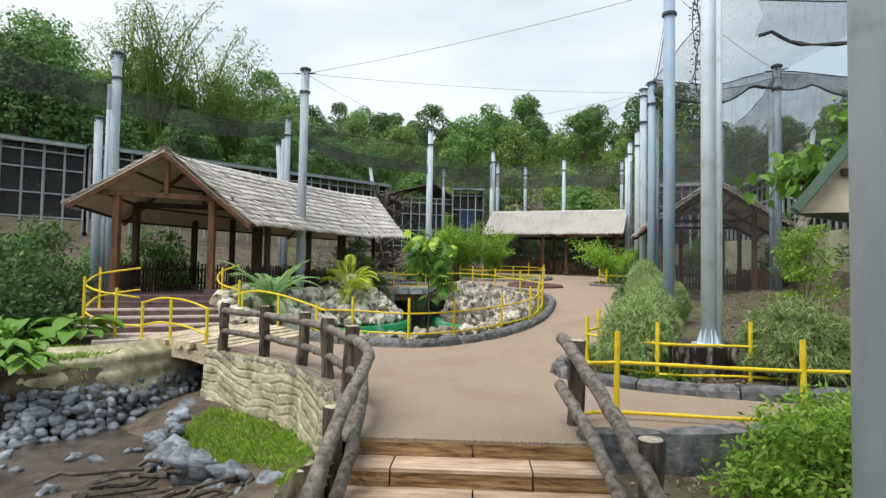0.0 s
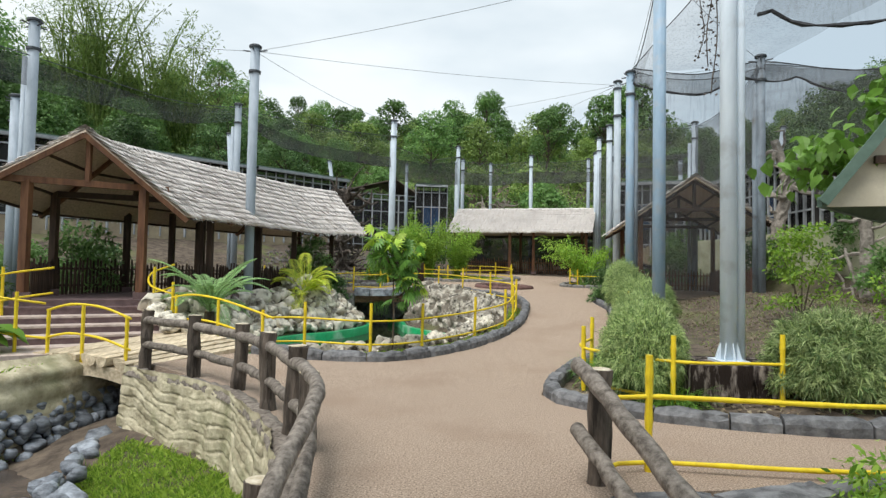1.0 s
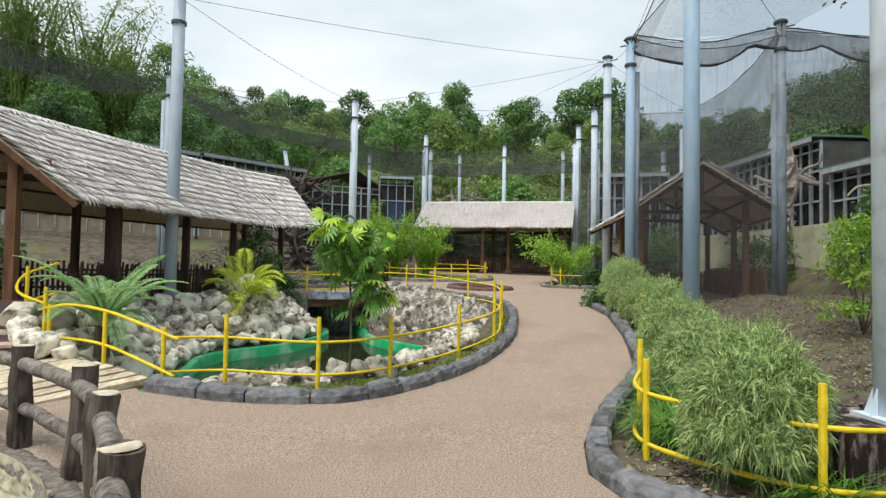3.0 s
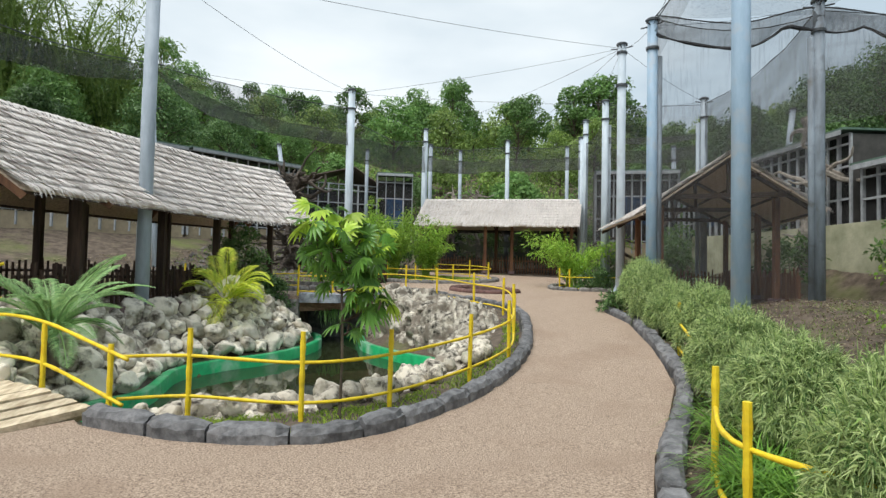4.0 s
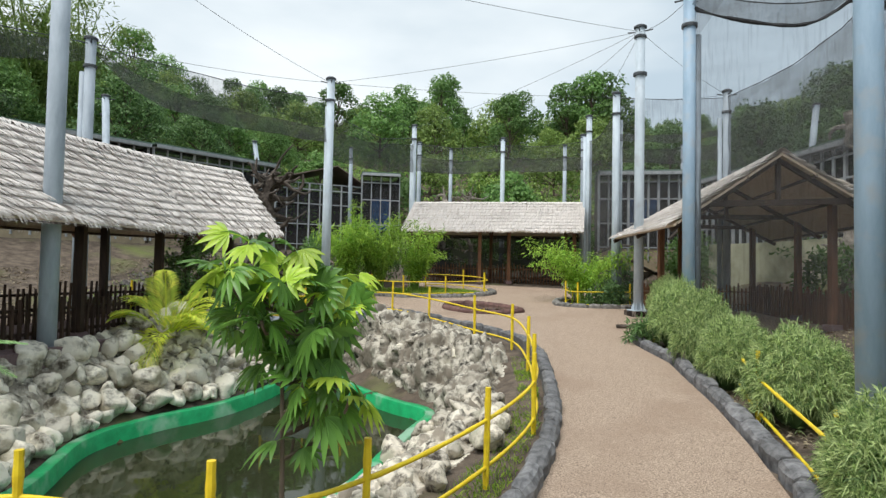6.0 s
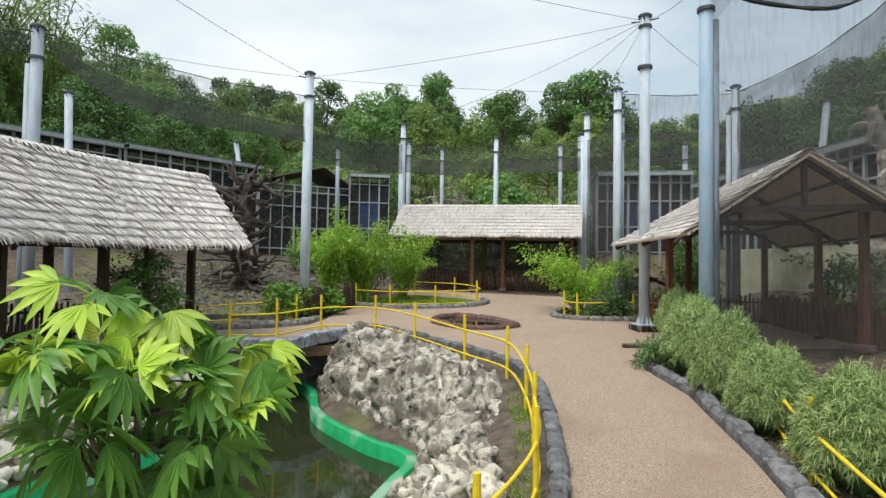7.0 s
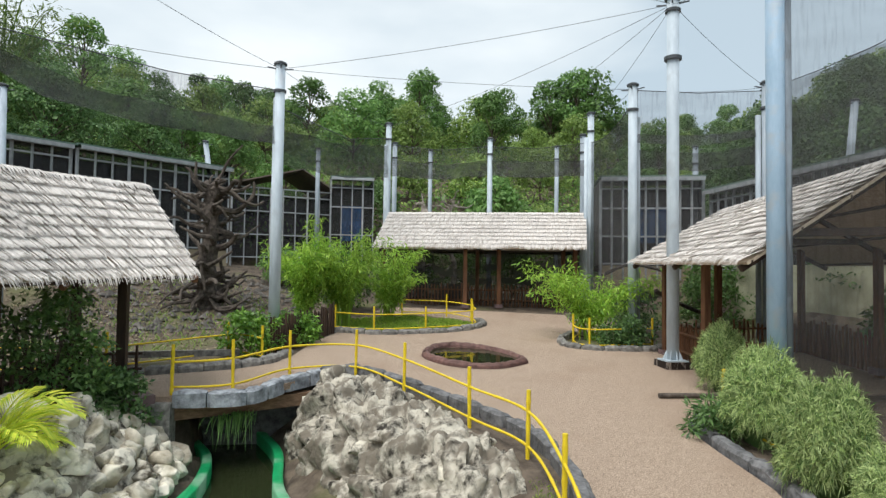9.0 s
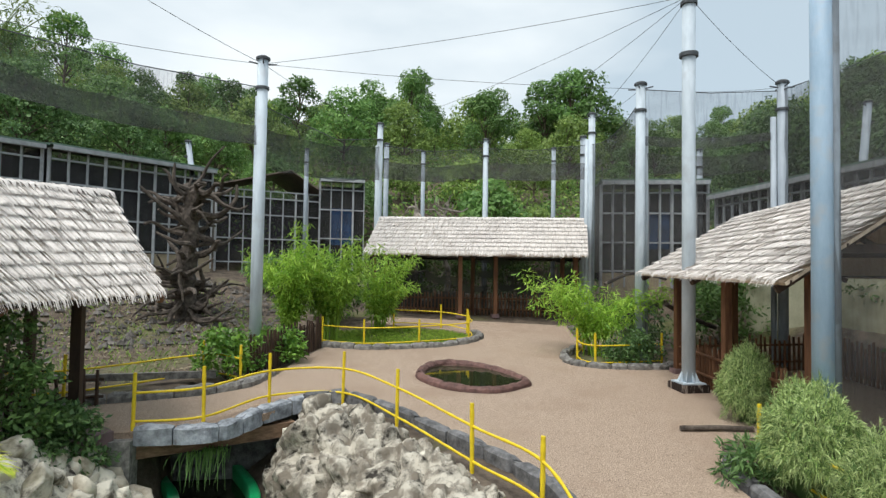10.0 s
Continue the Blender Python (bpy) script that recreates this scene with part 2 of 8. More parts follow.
M_MUD = material("wet_mud", (0.14, 0.11, 0.088), (0.055, 0.043, 0.035), 2.2, 0.22, 0.4, 12, spec=0.5)
M_BASIN = material("red_brown_rim", (0.19, 0.105, 0.09), (0.085, 0.047, 0.042), 7, 0.75, 0.7, 20, vary=0.18)
M_PLINTH = material("mossy_concrete", (0.46, 0.39, 0.34), (0.022, 0.014, 0.011), 4.0, 0.9, 0.9, 30, stretch=(2, 2, 0.55), low=0.50, high=0.68)
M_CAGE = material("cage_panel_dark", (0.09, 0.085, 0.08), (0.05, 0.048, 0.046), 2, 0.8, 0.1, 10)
M_CAGE_WALL = material("cage_wall_plaster", (0.40, 0.33, 0.22), (0.28, 0.23, 0.16), 2, 0.9, 0.2, 10)
M_CREAM = material("cream_board", (0.66, 0.60, 0.47), (0.50, 0.45, 0.35), 3, 0.8, 0.2, 20, stain=(0.34, 0.30, 0.22), stain_scale=1.5, stain_low=0.55, stain_high=0.8)
M_BLUE = material("blue_sheet", (0.07, 0.24, 0.60), (0.05, 0.17, 0.45), 2, 0.5, 0.1, 10)
M_ROOFMETAL = material("green_roof_sheet", (0.13, 0.20, 0.16), (0.08, 0.13, 0.10), 4, 0.5, 0.1, 10)
M_ROOFRED = material("brown_roof_sheet", (0.22, 0.17, 0.14), (0.14, 0.11, 0.095), 4, 0.6, 0.1, 10)
M_BARK = material("bark", (0.17, 0.135, 0.10), (0.055, 0.042, 0.03), 9, 0.9, 0.9, 25, stretch=(1, 1, 0.3))
M_DRIFT = material("dead_wood", (0.145, 0.12, 0.10), (0.04, 0.032, 0.027), 8, 0.9, 0.9, 20)
M_DRIFT_PALE = material("pale_dead_wood", (0.40, 0.36, 0.31), (0.19, 0.165, 0.14), 8, 0.9, 0.7, 20)
M_NET = net_material("dark_netting", 0.52, 0.05)
M_NET_VEIL = net_material("thin_netting", 0.26, 0.07)
M_NET_GREY = net_material("grey_netting", 0.46, 0.05)
M_NET_MID = net_material("dark_net_wall", 0.25, 0.08)
# near-black backing sheet that stands for the far shelter's dark inside
M_INSIDE_DARK = net_material("shelter_inside_dark", 0.82, 0.03)
M_NET_CAGE = net_material("cage_mesh", 0.34, 0.05)
M_RUBBLE = material("dark_rubble", (0.17, 0.155, 0.14), (0.06, 0.055, 0.05), 6, 0.9, 0.6, 20, vary=0.4)
M_NET_SKY = net_material("sheer_netting", 0.20, 0.06)
M_NET_ROLL = material("rolled_net", (0.07, 0.072, 0.078), (0.02, 0.021, 0.024), 14, 0.9, 0.9, 30)
M_LEAF_HILL = leaf_material("hill_leaf", (0.20, 0.34, 0.10), (0.075, 0.16, 0.045), 0.35, through_light=0.4)
M_LEAF_HILL_B = leaf_material("hill_leaf_yellowish", (0.33, 0.45, 0.115), (0.13, 0.22, 0.06), 0.3, through_light=0.4)
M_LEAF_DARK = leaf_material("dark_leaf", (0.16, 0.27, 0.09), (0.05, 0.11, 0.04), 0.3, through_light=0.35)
M_LEAF_BAMBOO = leaf_material("bamboo_leaf", (0.44, 0.63, 0.10), (0.15, 0.32, 0.035), 0.2, through_light=0.4)
M_LEAF_HEDGE = leaf_material("striped_hedge_leaf", (0.33, 0.51, 0.14), (0.06, 0.145, 0.035), 0.2, through_light=0.4, tint=(0.62, 0.73, 0.33))
M_LEAF_YOUNG = leaf_material("young_tree_leaf", (0.58, 0.76, 0.10), (0.26, 0.46, 0.05), 0.2, 0.3, 0.45)
M_LEAF_MATURE = leaf_material("mature_tree_leaf", (0.16, 0.33, 0.06), (0.04, 0.12, 0.025), 0.35, 0.3, 0.3)
M_LEAF_PALM = leaf_material("yellow_palm_leaf", (0.94, 0.92, 0.16), (0.42, 0.60, 0.07), 0.2, 0.4, 0.5)
M_LEAF_CYCAD = leaf_material("cycad_leaf", (0.44, 0.62, 0.27), (0.17, 0.34, 0.12), 0.2, 0.4, 0.4)
M_LEAF_BROAD = leaf_material("broad_leaf", (0.22, 0.40, 0.06), (0.075, 0.19, 0.03), 0.15, 0.4)
M_LEAF_TREE = leaf_material("tree_leaf", (0.24, 0.42, 0.075), (0.08, 0.19, 0.03), 0.3, 0.4, 0.4)
M_GRASS = leaf_material("grass", (0.48, 0.64, 0.10), (0.12, 0.25, 0.03), 0.1, 0.6, 0.4)
M_OLIVE_WALL = material("olive_plaster", (0.58, 0.57, 0.41), (0.42, 0.42, 0.29), 1.5, 0.9, 0.3, 12, stain=(0.16, 0.18, 0.10), stain_scale=0.8, stain_low=0.5, stain_high=0.8)


# ---- building helpers ----
class MB:
    """Collects vertices and faces of one mesh, in world coordinates."""

    def __init__(self):
        self.v, self.f = [], []

    def add(self, verts, faces):
        k = len(self.v)
        self.v.extend(tuple(p) for p in verts)
        self.f.extend(tuple(i + k for i in f) for f in faces)
        return self

    def box(self, c, size, rz=0.0, m=None, taper=1.0):
        x, y, z = size[0] / 2, size[1] / 2, size[2] / 2
        pts = [Vector((sx * x * (taper if sz > 0 else 1), sy * y * (taper if sz > 0 else 1), sz * z)) for sz in (-1, 1) for sx, sy in ((-1, -1), (1, -1), (1, 1), (-1, 1))]
        t = m if m else Matrix.Rotation(rz, 4, "Z")
        t = Matrix.Translation(c) @ t
        return self.add([t @ p for p in pts], [(3, 2, 1, 0), (4, 5, 6, 7), (0, 1, 5, 4), (1, 2, 6, 5), (2, 3, 7, 6), (3, 0, 4, 7)])

    def beam(self, a, b, w, h, up=(0, 0, 1)):
        a, b = Vector(a), Vector(b)
        d = b - a
        z = d.normalized()
        x = z.cross(Vector(up))
        x = x.normalized() if x.length > 1e-5 else Vector((1, 0, 0))
        y = x.cross(z)
        m = Matrix((x, y, z)).transposed().to_4x4()
        return self.box((a + b) / 2, (w, h, d.length), m=m)

    def tube(self, path, radius, sides=8, caps=True, lump=0.0, seed=0):
        path = [Vector(p) for p in path]
        n = len(path)
        rad = radius if isinstance(radius, (list, tuple)) else [radius] * n
        rng = random.Random(seed)
        verts, faces = [], []
        ref = Vector((0.3, 0.9, 0.2))
        for i, p in enumerate(path):
            d = (path[min(i + 1, n - 1)] - path[max(i - 1, 0)]).normalized()
            if abs(d.dot(ref)) > 0.97:
                ref = Vector((0.9, 0.1, 0.4))
            x = d.cross(ref).normalized()
            y = d.cross(x)
            ref = -y if y.length else ref
            x = d.cross(ref).normalized()
            y = d.cross(x)
            for k in range(sides):
                a = 2 * math.pi * k / sides
                r = rad[i] * (1 + (rng.uniform(-lump, lump) if lump else 0))
                verts.append(p + x * (r * math.cos(a)) + y * (r * math.sin(a)))
        for i in range(n - 1):
            for k in range(sides):
                k2 = (k + 1) % sides
                faces.append((i * sides + k, i * sides + k2, (i + 1) * sides + k2, (i + 1) * sides + k))
        if caps:
            faces.append(tuple(range(sides - 1, -1, -1)))
            faces.append(tuple((n - 1) * sides + k for k in range(sides)))
        return self.add(verts, faces)

    def prism(self, outline, z0, z1):
        n = len(outline)
        lo = [(x, y, z0(x, y) if callable(z0) else z0) for x, y in outline]
        hi = [(x, y, z1(x, y) if callable(z1) else z1) for x, y in outline]
        return self.add(lo + hi, [tuple(range(n - 1, -1, -1)), tuple(range(n, 2 * n))] + [(i, (i + 1) % n, n + (i + 1) % n, n + i) for i in range(n)])


def mesh_of(name, mb, mat, smooth=False, base=(0, 0, 0)):
    me = bpy.data.meshes.new(name)
    bx, by, bz = base
    me.from_pydata([(x - bx, y - by, z - bz) for x, y, z in mb.v], [], mb.f)
    me.materials.append(mat)
    if smooth:
        me.polygons.foreach_set("use_smooth", [True] * len(me.polygons))
    me.update()
    return me


def thing(name, label, category, loc=(0, 0, 0), group="", kind=""):
    ob = new(name)
    ob.location = loc
    ob.empty_display_size = 0.1
    return tagged(ob, label, category, group, kind)


def place_of(ob):
    p = Vector(ob.location)
    return p + place_of(ob.parent) if ob.parent else p


def part(name, mb, mat, parent, label="", smooth=False):
    ob = new(name, mesh_of(name, mb, mat, smooth, place_of(parent)))
    ob.parent = parent
    return tagged(ob, label)


def single(name, mb, mat, label="", category="", group="", kind="", smooth=False):
    return tagged(new(name, mesh_of(name, mb, mat, smooth)), label, category, group, kind)


def smooth_line(pts, step=0.4, closed=False):
    """Catmull-Rom through the points, at even steps."""
    p = [Vector(q) for q in pts]
    n = len(p)
    out = []
    for i in range(n if closed else n - 1):
        a, b, c, d = (p[(i + k) % n] if closed else p[min(max(i + k, 0), n - 1)] for k in (-1, 0, 1, 2))
        m = max(2, int((c - b).length / step))
        for k in range(m):
            t = k / m
            out.append(0.5 * ((2 * b) + (c - a) * t + (2 * a - 5 * b + 4 * c - d) * t * t + (3 * b - a - 3 * c + d) * t ** 3))
    if not closed:
        out.append(p[-1])
    return out


def inside(x, y, poly):
    c = False
    j = len(poly) - 1
    for i in range(len(poly)):
        xi, yi, xj, yj = *poly[i][:2], *poly[j][:2]
        if (yi > y) != (yj > y) and x < (xj - xi) * (y - yi) / (yj - yi) + xi:
            c = not c
        j = i
    return c


def gap_to(x, y, line, closed=False):
    best = 1e9
    n = len(line)
    for i in range(n if closed else n - 1):
        ax, ay, bx, by = *line[i][:2], *line[(i + 1) % n][:2]
        dx, dy = bx - ax, by - ay
        t = max(0, min(1, ((x - ax) * dx + (y - ay) * dy) / (dx * dx + dy * dy + 1e-9)))
        best = min(best, math.hypot(x - ax - t * dx, y - ay - t * dy))
    return best


def ease(t):
    t = max(0.0, min(1.0, t))
    return t * t * (3 - 2 * t)


# ---- the lie of the land ----
RISE_Y = [-10, 6, 10.0, 12.5, 15.0, 18.5, 21.5, 25, 29, 32.5, 36, 42]
RISE_Z = [0, 0, 0.0, 0.04, 0.22, 0.5, 0.75, 0.92, 1.05, 1.25, 1.6, 1.9]


def grade(y):
    """Height of the walkway along its length."""
    return sum(float(np.interp(y + k, RISE_Y, RISE_Z)) for k in (-1.0, 0.0, 1.0)) / 3


POND = [(-3.9, 14.2), (-3.45, 15.4), (-3.68, 17.4), (-3.2, 18.6), (-2.3, 19.8), (-1.7, 21.8), (-1.8, 23.6), (-2.4, 25.0), (-2.6, 26.1), (-1.5, 26.1), (-1.15, 25.3), (-0.62, 23.9), (-0.3, 21.8), (0.6, 20.0), (1.32, 18.95), (0.95, 17.75), (0.5, 16.5), (0.2, 15.6), (-0.4, 14.6), (-1.6, 13.9), (-2.9, 13.6)]
POND_RIM = -0.33
POND_KERB = [(-2.72, 12.02), (-2.2, 11.76), (-1.6, 11.51), (-0.94, 11.38), (-0.34, 11.4), (0.12, 11.62), (0.54, 11.97), (1.33, 12.93), (2.1, 14.28), (2.68, 15.72), (3.04, 17.05), (3.35, 18.5), (3.5, 19.6), (3.42, 20.9), (2.85, 22.1), (2.1, 23.5), (1.4, 24.65), (0.75, 25.3), (0.0, 25.1)]
HEDGE_KERB = [(6.2, 21.5), (5.85, 21.05), (5.78, 20.2), (5.75, 19.0), (5.5, 18.0), (5.15, 16.5), (4.7, 15.0), (4.25, 13.7), (3.5, 12.3), (2.75, 11.0), (2.2, 9.8), (1.98, 9.0), (2.06, 8.45), (2.4, 8.05), (3.0, 7.6), (3.7, 7.3), (4.5, 7.1), (6.0, 6.9), (9.0, 6.8)]
LOWER_KERB = [(1.7, 5.35), (2.2, 5.4), (2.9, 5.5), (3.6, 5.7), (5.0, 5.8), (9.0, 5.8)]
LOG_LINE = [(-0.28, 4.9), (-0.40, 5.6), (-0.58, 6.3), (-0.78, 6.95), (-1.27, 7.95), (-1.93, 8.97), (-2.83, 9.82), (-3.95, 10.72)]
STREAM = [(-0.05, 4.4), (-0.36, 6.35), (-1.02, 8.1), (-1.7, 9.2), (-2.62, 10.08), (-3.8, 11.0), (-4.0, 13.0), (-5.2, 13.0), (-5.5, 10.9), (-5.85, 9.6), (-7.5, 8.6), (-10.5, 7.6), (-14.0, 5.0), (-14.0, -9.0), (-0.35, -9.0)]


HEDGE_Y = [7.4, 9.0, 11.0, 13.7, 15.0, 18.0, 21.0]
HEDGE_X = [3.7, 2.0, 2.75, 4.25, 4.7, 5.5, 5.85]


def land(x, y):
    """Height of the ground."""
    z = grade(y)
    # bank up to the cages, then the hills
    d = (x + 21.5) * 0.707 - (y - 27.0) * 0.707
    t = max(0.0, min(1.0, 1 - d / 11.0))
    z += (3.2 - z) * t * t
    hill = 0.0
    if d < -3:
        hill = max(hill, (-d - 3) * 0.46)
        z += 1.4 * ease((-d - 3) / 3)
    if y > 50:
        hill = max(hill, (y - 50) * 0.40)
    if x > 19:
        hill = max(hill, (x - 19) * 0.62)
    z += 45 * (1 - math.exp(-hill / 45))
    if x > 2 and 7 < y < 22 and d > 11:
        hx = float(np.interp(y, HEDGE_Y, HEDGE_X))
        z += (0.10 * ease((x - hx - 0.3) / 1.5) + 0.5 * ease((x - hx - 1.4) / 3.6)) * (1 - ease((y - 19.6) / 1.8))
    if x > 12.8 and 6 < y < 40:
        z = max(z, grade(y) + 1.4 * ease((x - 12.8) / 2.2))
    # pond bowl
    if -9 < x < 6 and 10 < y < 27:
        g = gap_to(x, y, POND, True)
        if inside(x, y, POND):
            z = -0.9 if g > 0.15 else POND_RIM - 0.3
        elif x < 3.6:
            z += (POND_RIM - z) * (1 - ease(g / 1.7)) if x > -2.4 or y < 24 else 0
    # stream valley and the lower gardens
    if y < 13 and x < 0:
        g = gap_to(x, y, STREAM, True)
        if inside(x, y, STREAM):
            near_wall = gap_to(x, y, STREAM[:6])
            bed = -1.25 + 0.4 * (1 - ease((near_wall - 0.6) / 1.7))
            far_bank = gap_to(x, y, STREAM[8:13])
            z = bed * ease(far_bank / 0.3) if far_bank < 0.3 and x < -5 else bed
        elif x < -5.0:
            z = min(z, 0.12)
    if y < 5.35 and x > -0.1:
        z = -0.25 - 0.30 * max(0.0, 5.3 - y) if x < 1.9 else -0.22 - 0.16 * max(0.0, 5.3 - y)
        z = max(z, -1.6)
    if x > 6.0 and y < 7 and y > 5.35:
        z -= 0.02
    return z


def spaced(lo, hi, fine_lo, fine_hi, fine, coarse):
    a = list(np.arange(fine_lo, fine_hi, fine))
    left, right, s = [], [], fine
    p = fine_lo
    while p > lo:
        s = min(s * 1.16, coarse)
        p -= s
        left.append(p)
    p, s = fine_hi, fine
    while p < hi:
        right.append(p)
        s = min(s * 1.16, coarse)
        p += s
    return left[::-1] + a + right


def build_ground():
    xs = spaced(-900, 900, -11, 11, 0.22, 60)
    ys = spaced(-400, 1500, -2, 40, 0.22, 60)
    mb = MB()
    rng = random.Random(4)
    for y in ys:
        for x in xs:
            z = land(x, y) - 0.05
            if abs(x) < 30 and y < 60:
                z += 0.05 * noise.noise(Vector((x * 0.9, y * 0.9, 0.3))) + rng.uniform(-0.012, 0.012)
            mb.v.append((x, y, z))
    n = len(xs)
    for j in range(len(ys) - 1):
        for i in range(n - 1):
            mb.f.append((j * n + i, j * n + i + 1, (j + 1) * n + i + 1, (j + 1) * n + i))
    return single("ground", mb, M_SOIL, "bare brown soil with moss and dry litter", "ground", kind="structure", smooth=True)


build_ground()


def slab(name, outline, top, thick, mat, label, category):
    """A flat slab that follows the slope of the walkway."""
    bm = bmesh.new()
    bm.faces.new([bm.verts.new((x, y, 0)) for x, y in outline])
    ys = [p[1] for p in outline]
    y = math.floor(min(ys)) + 1
    while y < max(ys):
        bmesh.ops.bisect_plane(bm, geom=bm.verts[:] + bm.edges[:] + bm.faces[:], plane_co=(0, y, 0), plane_no=(0, 1, 0))
        y += 1.0
    bmesh.ops.recalc_face_normals(bm, faces=bm.faces)
    for f in bm.faces:
        if f.normal.z < 0:
            f.normal_flip()
    r = bmesh.ops.extrude_face_region(bm, geom=bm.faces[:])
    for v in bm.verts:
        v.co.z = grade(v.co.y) + top - thick
    for e in r["geom"]:
        if isinstance(e, bmesh.types.BMVert):
            e.co.z = grade(e.co.y) + top
    bmesh.ops.recalc_face_normals(bm, faces=bm.faces)
    me = bpy.data.meshes.new(name)
    bm.to_mesh(me)
    bm.free()
    me.materials.append(mat)
    return tagged(new(name, me), label, category, kind="structure")


WALKWAY = [(-0.3, 5.05), (1.8, 5.05), (1.8, 5.5), (3.6, 5.75), (9, 5.85), (9, 6.85), (6.0, 6.95)] + [(x - 0.03, y) for x, y in HEDGE_KERB[::-1][2:]] + [(6.6, 22.2), (8.6, 22.6), (13, 23), (13, 27.2), (9.6, 27.3), (8.5, 27.5), (7.0, 27.8), (6.4, 28.4), (6.7, 29.5), (7.6, 30.6), (9.6, 31.2), (10.2, 34.0), (2.0, 36.3), (1.4, 35.0), (4.3, 33.6), (5.0, 32.9), (5.0, 32.1), (4.4, 31.3), (3.0, 30.7), (1.4, 30.5), (0.2, 30.9), (-0.4, 29.3), (-0.7, 27.4), (-1.1, 26.2), (-1.8, 25.6), (-3.6, 25.0), (-6, 24.4), (-6, 22.9), (-2.6, 23.4), (-1.1, 23.5), (0.0, 25.0)] + POND_KERB[::-1][1:] + [(-2.85, 12.2), (-3.4, 11.65), (-3.95, 10.9)] + LOG_LINE[::-1][1:]
slab("walkway", WALKWAY, 0.0, 0.12, M_PATH, "pinkish exposed-aggregate concrete walkway, dry", "walkway")


# ---- kerbs, steps, retaining walls ----
def kerb(name, line, width, height, mat, label, piece=0.55, side=1, drop=0.12, seed=1):
    """Row of cast stone-like kerb blocks along a line; the line is their outer foot, the blocks lie to its left (side=1) or right."""
    pts = smooth_line([(x, y, 0) for x, y in line], 0.12)
    root = thing(name, label, "kerb", (line[0][0], line[0][1], grade(line[0][1])), kind="structure")
    rng = random.Random(seed)
    i = 0
    while i < len(pts) - 2:
        want, k, run = piece * rng.uniform(0.75, 1.3), i, 0.0
        while k < len(pts) - 1 and run < want:
            run += (pts[k + 1] - pts[k]).length
            k += 1
        if len(pts) - 1 - k < 2:
            k = len(pts) - 1
        seg = pts[i:k + 1]
        hh, ww = height * rng.uniform(0.86, 1.12), width * rng.uniform(0.9, 1.1)
        mb = MB()
        rows = []
        m = len(seg)
        for j, p in enumerate(seg):
            d = (seg[min(j + 1, m - 1)] - seg[max(j - 1, 0)]).normalized()
            nrm = Vector((-d.y, d.x, 0)) * side
            end = 0.035 if j in (0, m - 1) else 0.0
            q = p + d * (0.012 if j == 0 else -0.012 if j == m - 1 else 0)
            z = grade(p.y)
            u = lambda a: rng.uniform(-a, a)
            prof = [(0.0 + end, -drop), (0.0 + end + u(0.012), hh * 0.55 + u(0.015)), (0.035 + end + u(0.012), hh * 0.9 - end + u(0.01)), (0.09 + u(0.02), hh - end * 0.8 + u(0.015)), (ww - 0.04, hh - end * 0.8 + u(0.018)), (ww - end, hh * 0.75), (ww - end, -drop)]
            rows.append([(q.x + nrm.x * a, q.y + nrm.y * a, z + b) for a, b in prof])
        c = len(rows[0])
        verts = [v for r in rows for v in r]
        faces = [(j * c + a, j * c + a + 1, (j + 1) * c + a + 1, (j + 1) * c + a) for j in range(m - 1) for a in range(c - 1)]
        faces += [tuple(range(c)), tuple((m - 1) * c + a for a in range(c - 1, -1, -1))]
        if side < 0:
            faces = [f[::-1] for f in faces]
        mb.add(verts, faces)
        part("kerb_stone", mb, mat, root)
        i = k
    return root


kerb("pond_kerb", POND_KERB, 0.22, 0.17, M_KERB, "dark grey cast stone kerb round the pond garden", 0.6, 1, seed=2)
kerb("hedge_kerb", HEDGE_KERB[:-1], 0.22, 0.16, M_KERB, "grey cast stone kerb along the hedge", 0.6, 1, seed=3)
kerb("garden_kerb", LOWER_KERB, 0.24, 0.10, M_KERB, "dark sculpted kerb above the lower garden", 0.8, -1, drop=0.34, seed=4)
ISLAND = [(5.0, 32.95), (5.12, 32.3), (4.6, 31.5), (3.9, 31.0), (3.0, 30.65), (1.4, 30.45), (0.2, 30.9), (-0.3, 31.2)]
kerb("island_kerb", ISLAND, 0.22, 0.16, M_KERB_LIGHT, "weathered stone kerb round the grass island", 0.45, -1, seed=5)
FAR_BED = [(9.4, 27.9), (8.6, 27.5), (7.8, 27.5), (6.95, 27.75), (6.42, 28.35), (6.6, 29.4), (7.4, 30.5)]
kerb("bed_kerb", FAR_BED, 0.22, 0.14, M_KERB_LIGHT, "weathered stone kerb round a small planting bed", 0.45, -1, seed=6)
kerb("ramp_kerb", [(-4.4, 24.75), (-3.5, 25.05), (-2.8, 25.3), (-1.75, 25.7), (-1.05, 26.3), (-0.7, 27.4)], 0.26, 0.16, M_KERB_LIGHT, "weathered stone kerb beside the ramp", 0.5, 1, seed=7)
kerb("bridge_kerb", [(-2.35, 23.3), (-1.1, 23.42), (-0.4, 24.45), (0.2, 25.05)], 0.24, 0.10, M_KERB_BLUE, "pale blue-grey cast stone edge of the pond bridge", 0.5, 1, drop=0.18, seed=8)


